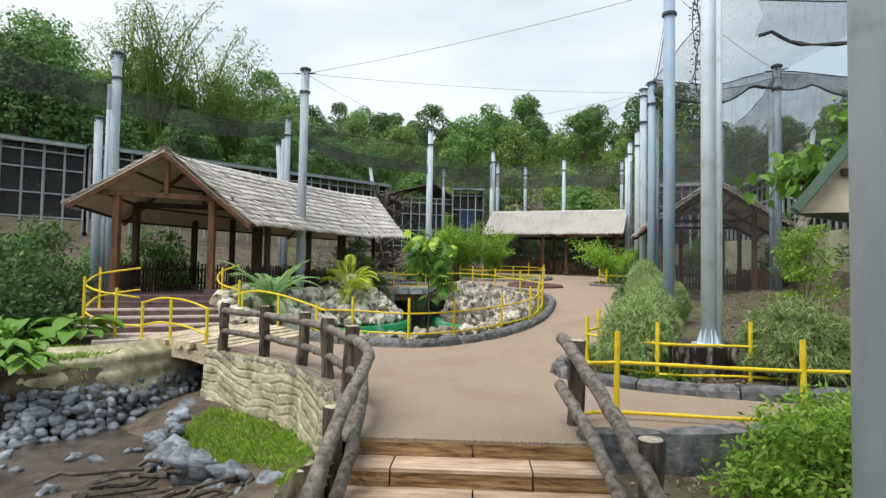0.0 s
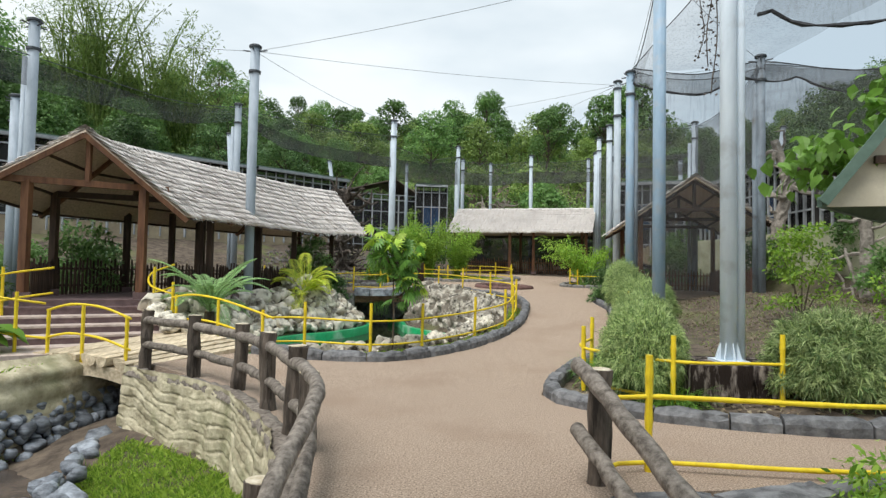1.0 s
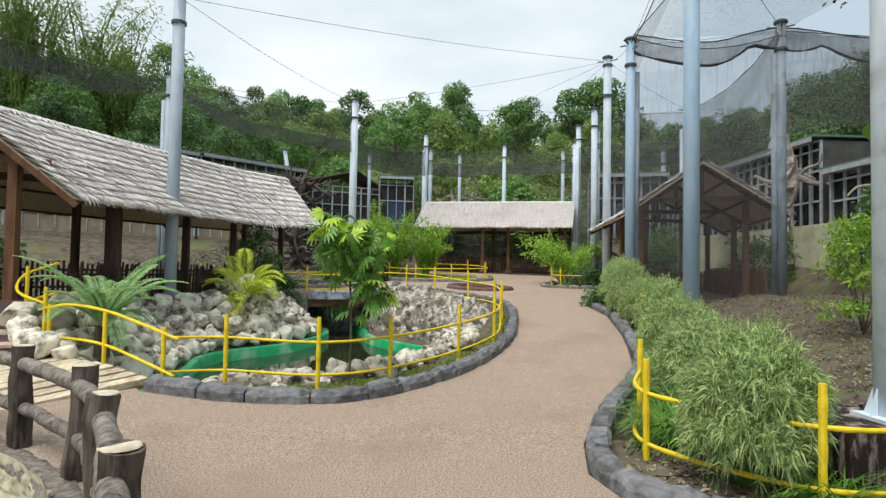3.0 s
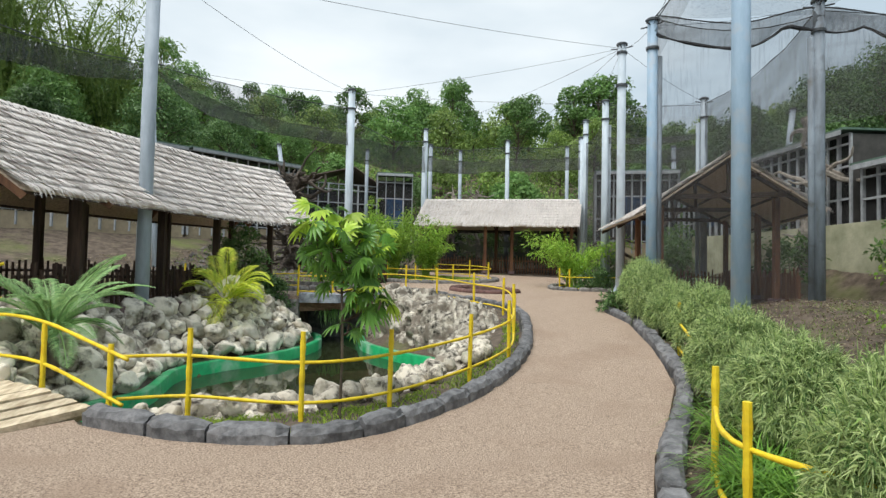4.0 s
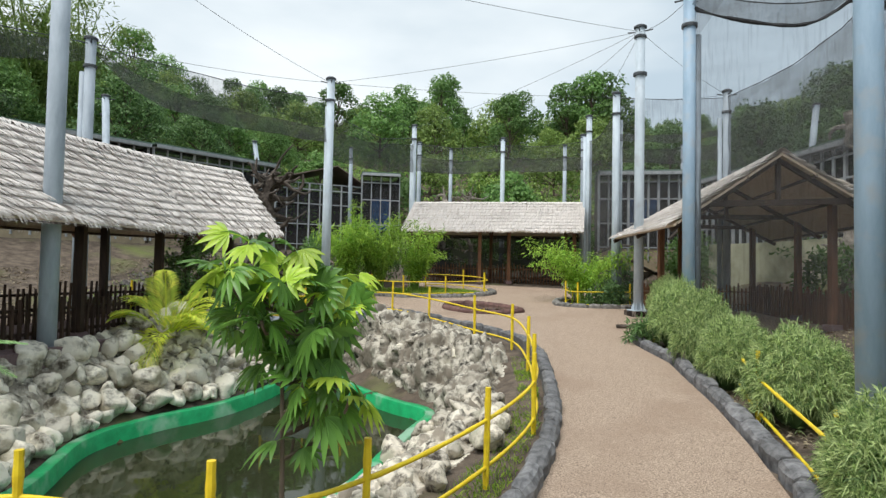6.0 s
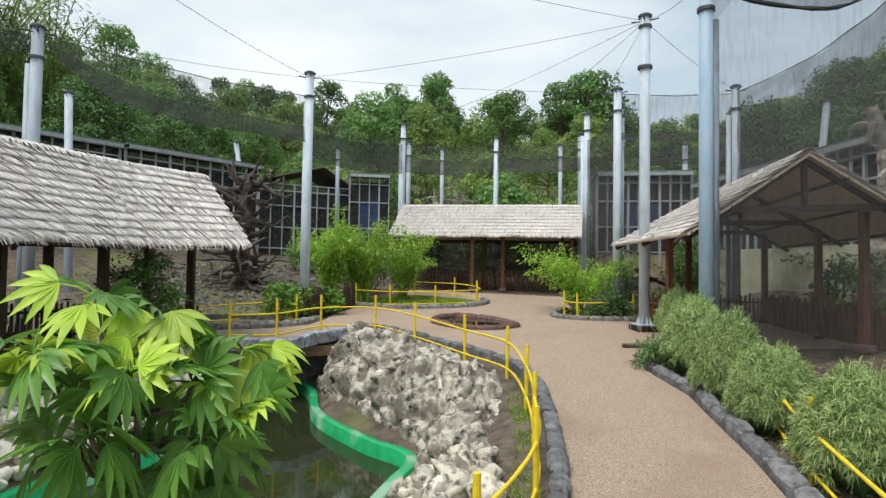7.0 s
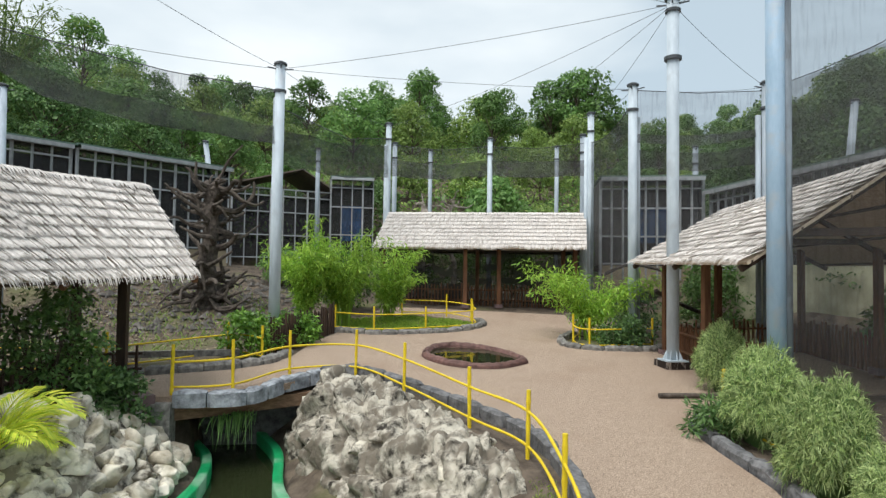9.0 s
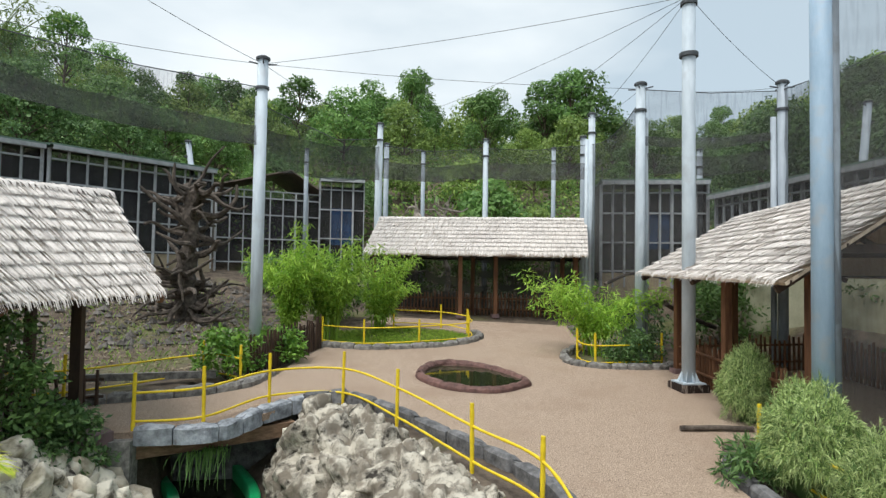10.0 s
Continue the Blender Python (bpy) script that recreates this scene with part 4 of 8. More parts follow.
# ---- thatched shelters ----
def thatch(root, ridge_a, ridge_b, eave_a, eave_b, seed, courses=None, fringe=True):
    """One slope of palm thatch: a board under overlapping frayed courses."""
    ra, rb, ea, eb = (Vector(p) for p in (ridge_a, ridge_b, eave_a, eave_b))
    nrm = (rb - ra).cross(ea - ra).normalized()
    if nrm.z < 0:
        nrm = -nrm
    deck = MB()
    na, nb = 10, 6
    for dz in (-0.07, -0.02):
        for j in range(nb + 1):
            for i in range(na + 1):
                deck.v.append(tuple(ra.lerp(rb, i / na).lerp(ea.lerp(eb, i / na), j / nb) + nrm * dz))
    half = (na + 1) * (nb + 1)
    for j in range(nb):
        for i in range(na):
            k = j * (na + 1) + i
            deck.f.append((k, k + 1, k + na + 2, k + na + 1))
            deck.f.append((half + k, half + k + na + 1, half + k + na + 2, half + k + 1))
    for i in range(na):
        k = nb * (na + 1) + i
        deck.f.append((k, k + 1, half + k + 1, half + k))
    for j in range(nb):
        for k in (j * (na + 1), j * (na + 1) + na):
            deck.f.append((k, k + na + 1, half + k + na + 1, half + k))
    slope = part("roof_slope", deck, M_THATCH_UNDER, root, "woven underside")
    rng = random.Random(seed)
    slant = ((ea - ra).length + (eb - rb).length) / 2
    n = courses or max(5, int(slant / 0.24))
    for c in range(n):
        t0, t1 = c / n - 0.03, (c + 1.4) / n
        if c == n - 1:
            t1 = 1.0 + 0.10 / slant
        mb = MB()
        width = (ra.lerp(ea, 0.5) - rb.lerp(eb, 0.5)).length
        u = -0.004
        wob = rng.uniform(0, 9)
        while u < 1.004:
            w = rng.uniform(0.009, 0.02) / width
            u2 = min(u + w, 1.01)
            e = t1 + (rng.uniform(-0.07, 0.07) if rng.random() < 0.9 else rng.uniform(-0.2, 0.25)) / n + 0.10 / n * noise.noise(Vector((u * width * 1.6, c * 3.1 + seed, wob)))
            if c == n - 1:
                e = 1.0 + rng.uniform(0.0, 0.17) / slant + 0.04 * noise.noise(Vector((u * width * 1.2, seed, 3.0))) / slant
            s = rng.uniform(-0.25, 0.25) * w
            lift = rng.uniform(0.065, 0.09)
            tilt = rng.uniform(-0.007, 0.007)
            a0 = ra.lerp(rb, u).lerp(ea.lerp(eb, u), max(0, t0)) + nrm * (0.004 + tilt)
            a1 = ra.lerp(rb, u2).lerp(ea.lerp(eb, u2), max(0, t0)) + nrm * (0.004 - tilt)
            m0 = ra.lerp(rb, u).lerp(ea.lerp(eb, u), t0 + (e - t0) * 0.86) + nrm * (lift + tilt)
            m1 = ra.lerp(rb, u2).lerp(ea.lerp(eb, u2), t0 + (e - t0) * 0.86) + nrm * (lift - tilt)
            q = nrm * (lift + rng.uniform(-0.012, 0.008))
            v0, v1 = u + s + w * 0.2, u2 + s - w * 0.2
            n0 = ra.lerp(rb, v0).lerp(ea.lerp(eb, v0), e) + q
            n1 = ra.lerp(rb, v1).lerp(ea.lerp(eb, v1), e) + q
            if e > 1:
                n0.z -= (e - 1) * slant * 0.35
                n1.z -= (e - 1) * slant * 0.35
            mb.add([a0, a1, m1, m0, n0, n1], [(0, 1, 2, 3), (3, 2, 5, 4)])
            u = u2 - w * 0.12
        part("thatch_course", mb, M_THATCH, slope)
    return slope


def ridge_cap(root, pts, seed):
    rng = random.Random(seed)
    mb = MB()
    line = smooth_line(pts, 0.05)
    for p, q in zip(line, line[1:]):
        d = (q - p).normalized()
        lat = Vector((-d.y, d.x, 0)).normalized()
        for sgn in (-1, 1):
            L = rng.uniform(0.2, 0.34)
            top = p + Vector((0, 0, 0.085 + rng.uniform(-0.01, 0.012)))
            w = d * 0.045
            tip = p + lat * (sgn * L * 0.8) + Vector((0, 0, 0.06 - L * 0.5)) + d * rng.uniform(-0.04, 0.04)
            mid = p + lat * (sgn * L * 0.4) + Vector((0, 0, 0.09 - L * 0.2))
            mb.add([top - w * 0.6, top + w * 0.6, mid + w * 0.6, mid - w * 0.6, tip], [(0, 1, 2, 3), (3, 2, 4)])
    return part("ridge_cap", mb, M_THATCH, root)


def timber(root, name, a, b, w, h=None, mat=None, label=""):
    return part(name, MB().beam(a, b, w, h or w), mat or M_WOOD, root, label)


def pickets(label, pts, height=0.85, gap=0.13, z=None, seed=0, lean=0.02, group="picket fences", mat=None):
    """Rustic picket fence with two rails along a line."""
    root = thing("picket_fence", label, "fence", (*pts[0][:2], z if z is not None else grade(pts[0][1])), group=group)
    rng = random.Random(seed)
    zz = lambda p: z if z is not None else land(p.x, p.y)
    for a, b in zip(pts, pts[1:]):
        a, b = Vector((*a[:2], 0)), Vector((*b[:2], 0))
        n = max(2, int((b - a).length / gap))
        d = (b - a).normalized()
        for i in range(n):
            p = a.lerp(b, (i + 0.5) / n)
            h = height * rng.uniform(0.86, 1.1)
            q = Vector((p.x + rng.uniform(-lean, lean), p.y + rng.uniform(-lean, lean), zz(p) + h))
            mb = MB().tube([(p.x, p.y, zz(p) - 0.06), (p.x, p.y, zz(p) + h * 0.5), q], [0.035, 0.033, 0.026], 5, lump=0.08, seed=i + seed)
            part("picket", mb, mat or M_WOOD_DARK_SHADED, root)
        for f in (0.25, 0.75):
            off = Vector((-d.y, d.x, 0)) * 0.045
            part("rail", MB().tube([(a.x + off.x, a.y + off.y, zz(a) + height * f), (b.x + off.x, b.y + off.y, zz(b) + height * f)], 0.03, 6), mat or M_WOOD_DARK_SHADED, root)
    return root


def long_shelter():
    root = thing("long_shelter", "long bent shelter with grey palm-thatch roof on brown timber posts", "shelter", (-6, 18, 0.8))
    R = [Vector(p) for p in ((-7.15, 14.35, 4.55), (-7.3, 16.2, 4.55), (-4.93, 22.1, 4.55), (-3.45, 25.1, 4.65))]
    E = [Vector(p) for p in ((-5.2, 15.2, 2.75), (-4.75, 17.0, 2.8), (-3.45, 21.9, 2.87), (-2.05, 23.5, 2.97))]
    L = [Vector(p) for p in ((-8.95, 13.35, 3.05), (-9.5, 16.6, 2.9), (-6.6, 23.0, 2.9), (-5.2, 26.4, 2.97))]
    for i in range(3):
        thatch(root, R[i], R[i + 1], E[i], E[i + 1], 10 + i)
        thatch(root, R[i], R[i + 1], L[i], L[i + 1], 20 + i)
    ridge_cap(root, R, 3)
    floor = [(-8.1, 13.6), (-5.7, 14.9), (-4.2, 19.3), (-3.3, 22.2), (-2.6, 23.3), (-4.9, 26), (-6.4, 23), (-9, 16.5)]
    part("floor_slab", MB().prism(floor, -0.2, lambda x, y: 0.82 if y < 17 else 0.82 + 0.012 * (y - 17)), M_PURPLE, root, "purple-brown concrete floor")
    posts = [(-6.15, 15.05), (-8.1, 14.0), (-8.75, 16.0), (-5.4, 17.2), (-4.75, 19.4), (-4.15, 21.4), (-3.25, 23.55), (-8.3, 18.6), (-7.2, 21.0), (-6.1, 23.4), (-4.9, 25.6), (-7.45, 19.6), (-6.0, 18.2)]
    for k, (x, y) in enumerate(posts):
        top = 3.35 if k < 3 else 3.2
        # posts behind the front pair get the under-roof shade as a darker brown
        col = M_WOOD if k < 2 else M_WOOD_DARK_SHADED
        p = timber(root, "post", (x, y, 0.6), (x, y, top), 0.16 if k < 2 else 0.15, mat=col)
        part("post_foot", MB().box((x, y, 0.89), (0.3, 0.3, 0.16), rz=0.5), M_PURPLE, p, "concrete foot")
    timber(root, "tie_beam", (-5.7, 15.3, 3.36), (-8.5, 13.75, 3.36), 0.1, 0.14)
    timber(root, "tie_beam", (-5.4, 17.2, 3.3), (-8.75, 16.0, 3.3), 0.1, 0.14, M_WOOD_DARK_SHADED)
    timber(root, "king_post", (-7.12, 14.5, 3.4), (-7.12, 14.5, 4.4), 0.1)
    timber(root, "king_post", (-7.1, 16.6, 3.3), (-7.1, 16.6, 4.4), 0.1, mat=M_WOOD_DARK_SHADED)
    for a, b in ((R[0], E[0]), (R[0], L[0]), (R[1], E[1]), (R[1], L[1]), (R[2], E[2]), (R[2], L[2]), (R[3], E[3]), (R[3], L[3])):
        timber(root, "rafter", a - Vector((0, 0, 0.14)), b - Vector((0, 0, 0.12)), 0.09, 0.11, M_WOOD)
    for i in range(3):
        for f in (0.35, 0.72, 0.97):
            timber(root, "purlin", R[i].lerp(E[i], f) - Vector((0, 0, 0.09)), R[i + 1].lerp(E[i + 1], f) - Vector((0, 0, 0.09)), 0.06, mat=M_WOOD_DARK_SHADED)
            timber(root, "purlin", R[i].lerp(L[i], f) - Vector((0, 0, 0.09)), R[i + 1].lerp(L[i + 1], f) - Vector((0, 0, 0.09)), 0.06, mat=M_WOOD_DARK_SHADED)
    pickets("dark rustic picket fence along the back of the long shelter", [(-8.35, 14.6), (-8.75, 16.0), (-8.3, 18.6), (-7.2, 21.0), (-6.1, 23.4), (-4.9, 25.6)], 0.85, 0.13, 0.84, 3)
    pickets("dark rustic picket fence on the pond side of the long shelter", [(-5.75, 16.0), (-5.4, 17.2), (-4.75, 19.4), (-4.15, 21.4), (-3.6, 22.9)], 0.75, 0.13, 0.84, 4)


long_shelter()


def shelter(name_label, ridge, eaves_front, eaves_back, posts, floor_z, seed, fence):
    (ra, rb), (fa, fb), (ba, bb) = ridge, eaves_front, eaves_back
    root = thing("shelter", name_label, "shelter", ((fa[0] + bb[0]) / 2, (fa[1] + bb[1]) / 2, floor_z))
    thatch(root, ra, rb, fa, fb, seed)
    thatch(root, ra, rb, ba, bb, seed + 1)
    ridge_cap(root, [ra, rb], seed)
    V = Vector
    for k, (x, y, h) in enumerate(posts):
        p = timber(root, "post", (x, y, floor_z - 0.1), (x, y, h), 0.14, mat=M_WOOD)
        part("post_foot", MB().box((x, y, floor_z + 0.05), (0.28, 0.28, 0.14)), M_PURPLE, p, "concrete foot")
    for f in (0.0, 0.5, 1.0):
        r, a, b = V(ra).lerp(V(rb), f), V(fa).lerp(V(fb), f), V(ba).lerp(V(bb), f)
        inn = (V(rb) - V(ra)).normalized() * (0.5 - f) * 0.5
        dn = V((0, 0, 0.13))
        # frames and purlins under the thatch: shade put into the timber colour
        timber(root, "rafter", r - dn + inn, a - dn + inn, 0.09, 0.11, M_WOOD_DARK_SHADED)
        timber(root, "rafter", r - dn + inn, b - dn + inn, 0.09, 0.11, M_WOOD_DARK_SHADED)
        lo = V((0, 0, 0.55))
        timber(root, "tie_beam", r.lerp(a, 0.62) - dn + inn, r.lerp(b, 0.62) - dn + inn, 0.1, 0.13, M_WOOD_DARK_SHADED)
        timber(root, "king_post", r - dn + inn, (r.lerp(a, 0.62) + r.lerp(b, 0.62)) / 2 - dn + inn, 0.09, mat=M_WOOD_DARK_SHADED)
    for side in (fa, fb), (ba, bb):
        for f in (0.3, 0.62, 0.95):
            timber(root, "purlin", V(ra).lerp(V(side[0]), f) - V((0, 0, 0.09)), V(rb).lerp(V(side[1]), f) - V((0, 0, 0.09)), 0.06, mat=M_WOOD_DARK_SHADED)
    if fence:
        pickets("brown rustic picket fence inside a thatched shelter", fence, 0.85, 0.14, floor_z + 0.02, seed, mat=M_WOOD)
    return root


far = shelter("open shelter with grey palm-thatch roof at the end of the walkway", ((2.05, 37.95, 5.45), (10.0, 35.9, 5.45)), ((1.38, 36.3, 4.0), (9.35, 34.2, 4.0)), ((1.6, 40.2, 3.9), (10.6, 37.8, 3.9)), [(5.0, 35.9, 4.3), (9.2, 34.9, 4.3), (1.8, 36.9, 4.3), (6.0, 38.4, 4.3), (2.4, 39.4, 4.3), (9.6, 37.4, 4.3), (6.4, 36.0, 4.3)], 1.62, 40, [(1.9, 38.2), (6.0, 37.1), (9.4, 36.2)])
near = shelter("open shelter with grey palm-thatch roof behind dark netting", ((9.1, 20.6, 4.9), (11.3, 28.6, 4.9)), ((6.9, 21.2, 3.3), (8.35, 28.2, 3.38)), ((11.3, 20.0, 3.4), (13.9, 27.8, 3.4)), [(7.6, 21.5, 3.7), (8.2, 24.4, 3.7), (8.75, 27.1, 3.7), (10.6, 21.0, 3.8), (12.0, 24.0, 3.8), (12.9, 27.4, 3.8), (10.1, 26.9, 3.8)], 0.98, 60, [(7.7, 21.6), (8.3, 24.4), (8.8, 27.0), (12.8, 27.3), (12.2, 24.4), (11.0, 20.6)])


# ---- steel poles ----
def pole(x, y, z0, z1, r, mat, label, rail=None, bracket=0.0, seed=1, lean=(0, 0), cap=True, plate=False, collar=0.75):
    """Steel pole with collar and cap; rail: offset of a second, thinner member welded to it."""
    root = thing("steel_pole", label, "pole", (x, y, z0), group="aviary poles")
    tx, ty = x + lean[0], y + lean[1]
    part("shaft", MB().tube([(x, y, z0 - 0.3), ((x + tx) / 2, (y + ty) / 2, (z0 + z1) / 2), (tx, ty, z1)], r, 16), mat, root, smooth=True)
    if rail:
        ox, oy = rail
        # a blue-grey pole's brace has its shadow painted in as darker steel
        part("brace", MB().tube([(x + ox, y + oy, z0 - 0.3), (tx + ox, ty + oy, z1 - (z1 - z0) * 0.12)], r * 0.62, 10), M_STEEL_OLD_SHADED if mat == M_STEEL_BLUE else mat, root, smooth=True)
    if cap:
        part("cap", MB().tube([(tx, ty, z1), (tx, ty, z1 + 0.05), (tx, ty, z1 + 0.09)], [r * 1.35, r * 1.35, r * 0.9], 14), M_DARKSTEEL, root)
        part("collar", MB().tube([(tx, ty, z1 - collar), (tx, ty, z1 - collar + 0.07)], r * 1.28, 14), M_DARKSTEEL, root)
        for k in range(4):
            a = k * 1.57 + seed
            cl = MB().tube([(tx, ty, z1 - 0.12), (tx + math.cos(a) * r * 2.6, ty + math.sin(a) * r * 2.6, z1 - 0.08)], 0.02, 5)
            part("wire_clamp", cl, M_DARKSTEEL, root)
    if plate:
        for k in range(8):
            a = k * math.pi / 4
            c, s = math.cos(a), math.sin(a)
            mb = MB().add([(x + c * r, y + s * r, z0 + 0.24), (x + c * r * 1.65, y + s * r * 1.65, z0 + 0.03), (x + c * r, y + s * r, z0 + 0.03), (x + c * r - s * 0.012, y + s * r + c * 0.012, z0 + 0.24), (x + c * r * 1.65 - s * 0.012, y + s * r * 1.65 + c * 0.012, z0 + 0.03), (x + c * r - s * 0.012, y + s * r + c * 0.012, z0 + 0.03)], [(0, 1, 2), (5, 4, 3), (0, 3, 4, 1), (0, 2, 5, 3)])
            part("gusset", mb, mat, root)
        part("base_plate", MB().box((x, y, z0 + 0.015), (r * 3.6, r * 3.6, 0.03)), mat, root)
    return root


POLES = {
    "A": (-4.75, 18.45, 7.98), "B": (-1.39, 28.83, 8.55), "D": (8.0, 25.4, 9.52), "E": (8.75, 29.02, 8.62), "F": (5.43, 14.14, 8.6),
    "C": (4.23, 8.69, 8.6), "J": (6.9, 20.5, 8.22), "G": (2.1, 40.6, 9.95), "H": (6.85, 39.9, 9.3), "I": (10.1, 35.6, 9.55), "K": (12.4, 28.1, 8.62),
    "L": (10.55, 19.3, 8.4), "T": (-9.84, 16.56, 7.8), "U": (-7.37, 25.05, 8.1), "M": (5.0, 48.2, 10.3), "N": (12.2, 46.0, 10.4), "X": (15.3, 36.6, 8.6), "W": (-1.6, 47.0, 9.9), "G2": (2.5, 42.3, 9.4), "I2": (10.2, 36.7, 8.9),
}
for key, (x, y, z) in POLES.items():
    z0 = land(x, y)
    steel = M_STEEL_BLUE if key in "FJ" else M_STEEL_OLD_SHADED if key == "L" else M_STEEL_PALE if key in "BDEGHI" else M_STEEL
    if key == "C":
        pole(x, y, 0.5, z, 0.1, M_STEEL_PALEST, "thick pale grey steel pole on a mossy plinth", (0.155, 0.02), plate=True)
        for bx, bw in ((3.98, 0.74), (4.82, 0.82)):
            pl = MB()
            for j in range(9):
                for i in range(4):
                    u, v = ((-1, -1), (1, -1), (1, 1), (-1, 1))[i]
                    e = 1.0 - (0.02 if j else 0) + 0.03 * noise.noise(Vector((bx + u, v, j * 1.7)))
                    pl.v.append((bx + u * bw / 2 * e, 8.78 + v * 0.45 * e, -0.05 + 0.55 * j / 8))
            for j in range(8):
                for i in range(4):
                    pl.f.append((j * 4 + i, j * 4 + (i + 1) % 4, (j + 1) * 4 + (i + 1) % 4, (j + 1) * 4 + i))
            pl.f.append((32, 33, 34, 35))
            single("plinth_block", pl, M_PLINTH, "dark mossy concrete block with flaking pale crust under a pole", "plinth", group="plinth blocks")
    elif key == "D":
        pole(x, y, z0 + 0.15, z, 0.14, steel, "pale grey steel pole with wire collars, on a low plinth", plate=True, collar=0.3)
        single("plinth", MB().box((x, y, z0 + 0.02), (0.62, 0.62, 0.26), taper=0.97), M_PLINTH, "low dark-brown stained concrete plinth under a steel pole", "plinth")
        mb = MB().tube([(x, y, 8.08), (x, y, 8.16)], 0.2, 14)
        single("wire_collar", mb, M_DARKSTEEL, "dark steel wire collar round a pole", "collar")
    elif key in ("T", "U", "E", "J", "K", "L", "I", "G", "B"):
        off = {"T": (-0.22, 0.05), "U": (-0.2, 0.05), "E": (0.2, 0.1), "J": (0.19, 0.02), "K": (-0.2, 0.1), "L": (-0.16, 0.05), "I": (-0.18, 0.05), "G": (-0.12, 0.1), "B": (-0.1, 0.1)}[key]
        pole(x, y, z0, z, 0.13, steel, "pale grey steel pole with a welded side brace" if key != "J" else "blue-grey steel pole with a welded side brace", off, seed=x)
    else:
        pole(x, y, z0, z, 0.135 if key in "AF" else 0.12, steel, "blue-grey painted steel pole" if key == "F" else "pale grey steel pole of the aviary", seed=x)
for x, y, z0, dx, dy, h in ((-9.3, 31.0, 4.2, -1.0, 1.6, 7.0), (-6.0, 43.4, 4.6, -1.0, 0.5, 6.2), (17.6, 31.4, 3.0, 1.1, 0.4, 6.9), (-11.2, 18.0, 2.0, -0.6, 0.8, 6.0)):
    pole(x, y, land(x, y), land(x, y) + h, 0.13, M_STEEL, "leaning pale grey steel stay pole", lean=(dx, dy), seed=x)
pole(3.0, 3.12, -0.5, 8.5, 0.125, M_STEEL_PALEST, "thick pale grey steel pole beside the steps", seed=2)


# ---- wires and nets ----
def wire(a, b, sag=0.25, r=0.006, label="thin dark steel cable between aviary poles"):
    a, b = Vector(a), Vector(b)
    line = [a.lerp(b, k / 12) - Vector((0, 0, sag * 4 * (k / 12) * (1 - k / 12))) for k in range(13)]
    return single("cable", MB().tube(line, r, 5), M_DARKSTEEL, label, "cable", group="aviary cables")


top = lambda k, dz=-0.1: (POLES[k][0], POLES[k][1], POLES[k][2] + dz)
for a, b in (("A", "F"), ("A", "B"), ("A", "T"), ("B", "D"), ("B", "E"), ("D", "J"), ("D", "I"), ("D", "K"), ("D", "G"), ("D", "H"), ("J", "L"), ("F", "L"), ("B", "G"), ("B", "U"), ("E", "K"), ("E", "I"), ("A", "D"), ("F", "J"), ("C", "F"), ("A", "U")):
    wire(top(a), top(b), 0.1 + 0.008 * abs(POLES[a][1] - POLES[b][1]))


def net(pts, z0, z1, mat, label, sag=0.35, step=0.5, rows=7, scallop=None, rope=True):
    """A net wall hung between poles, its top edge sagging between them."""
    mb = MB()
    cols, spans = [], []
    for i, (a, b) in enumerate(zip(pts, pts[1:])):
        A, B = Vector(a), Vector(b)
        n = max(4, int((B - A).length / step))
        for k in range(n + (1 if i == len(pts) - 2 else 0)):
            f = k / n
            cols.append((A.lerp(B, f), 4 * f * (1 - f)))
    for p, s in cols:
        t = p.z - sag * s
        for r in range(rows + 1):
            f = r / rows
            bottom = z0 if z0 is not None else land(p.x, p.y)
            off = 0.10 * noise.noise(Vector((p.x, p.y, f * 3))) * (1 - abs(2 * f - 1))
            mb.v.append((p.x + off, p.y + off, bottom + (t - bottom) * f))
    m = rows + 1
    for c in range(len(cols) - 1):
        for r in range(rows):
            mb.f.append((c * m + r, (c + 1) * m + r, (c + 1) * m + r + 1, c * m + r + 1))
    root = thing("net", label, "netting", (pts[0][0], pts[0][1], pts[0][2]), group="aviary nets")
    part("mesh_sheet", mb, mat, root, smooth=True)
    if rope:
        part("edge_rope", MB().tube([(p.x, p.y, p.z - sag * s) for p, s in cols], 0.014, 5), M_DARKSTEEL, root)
    return root


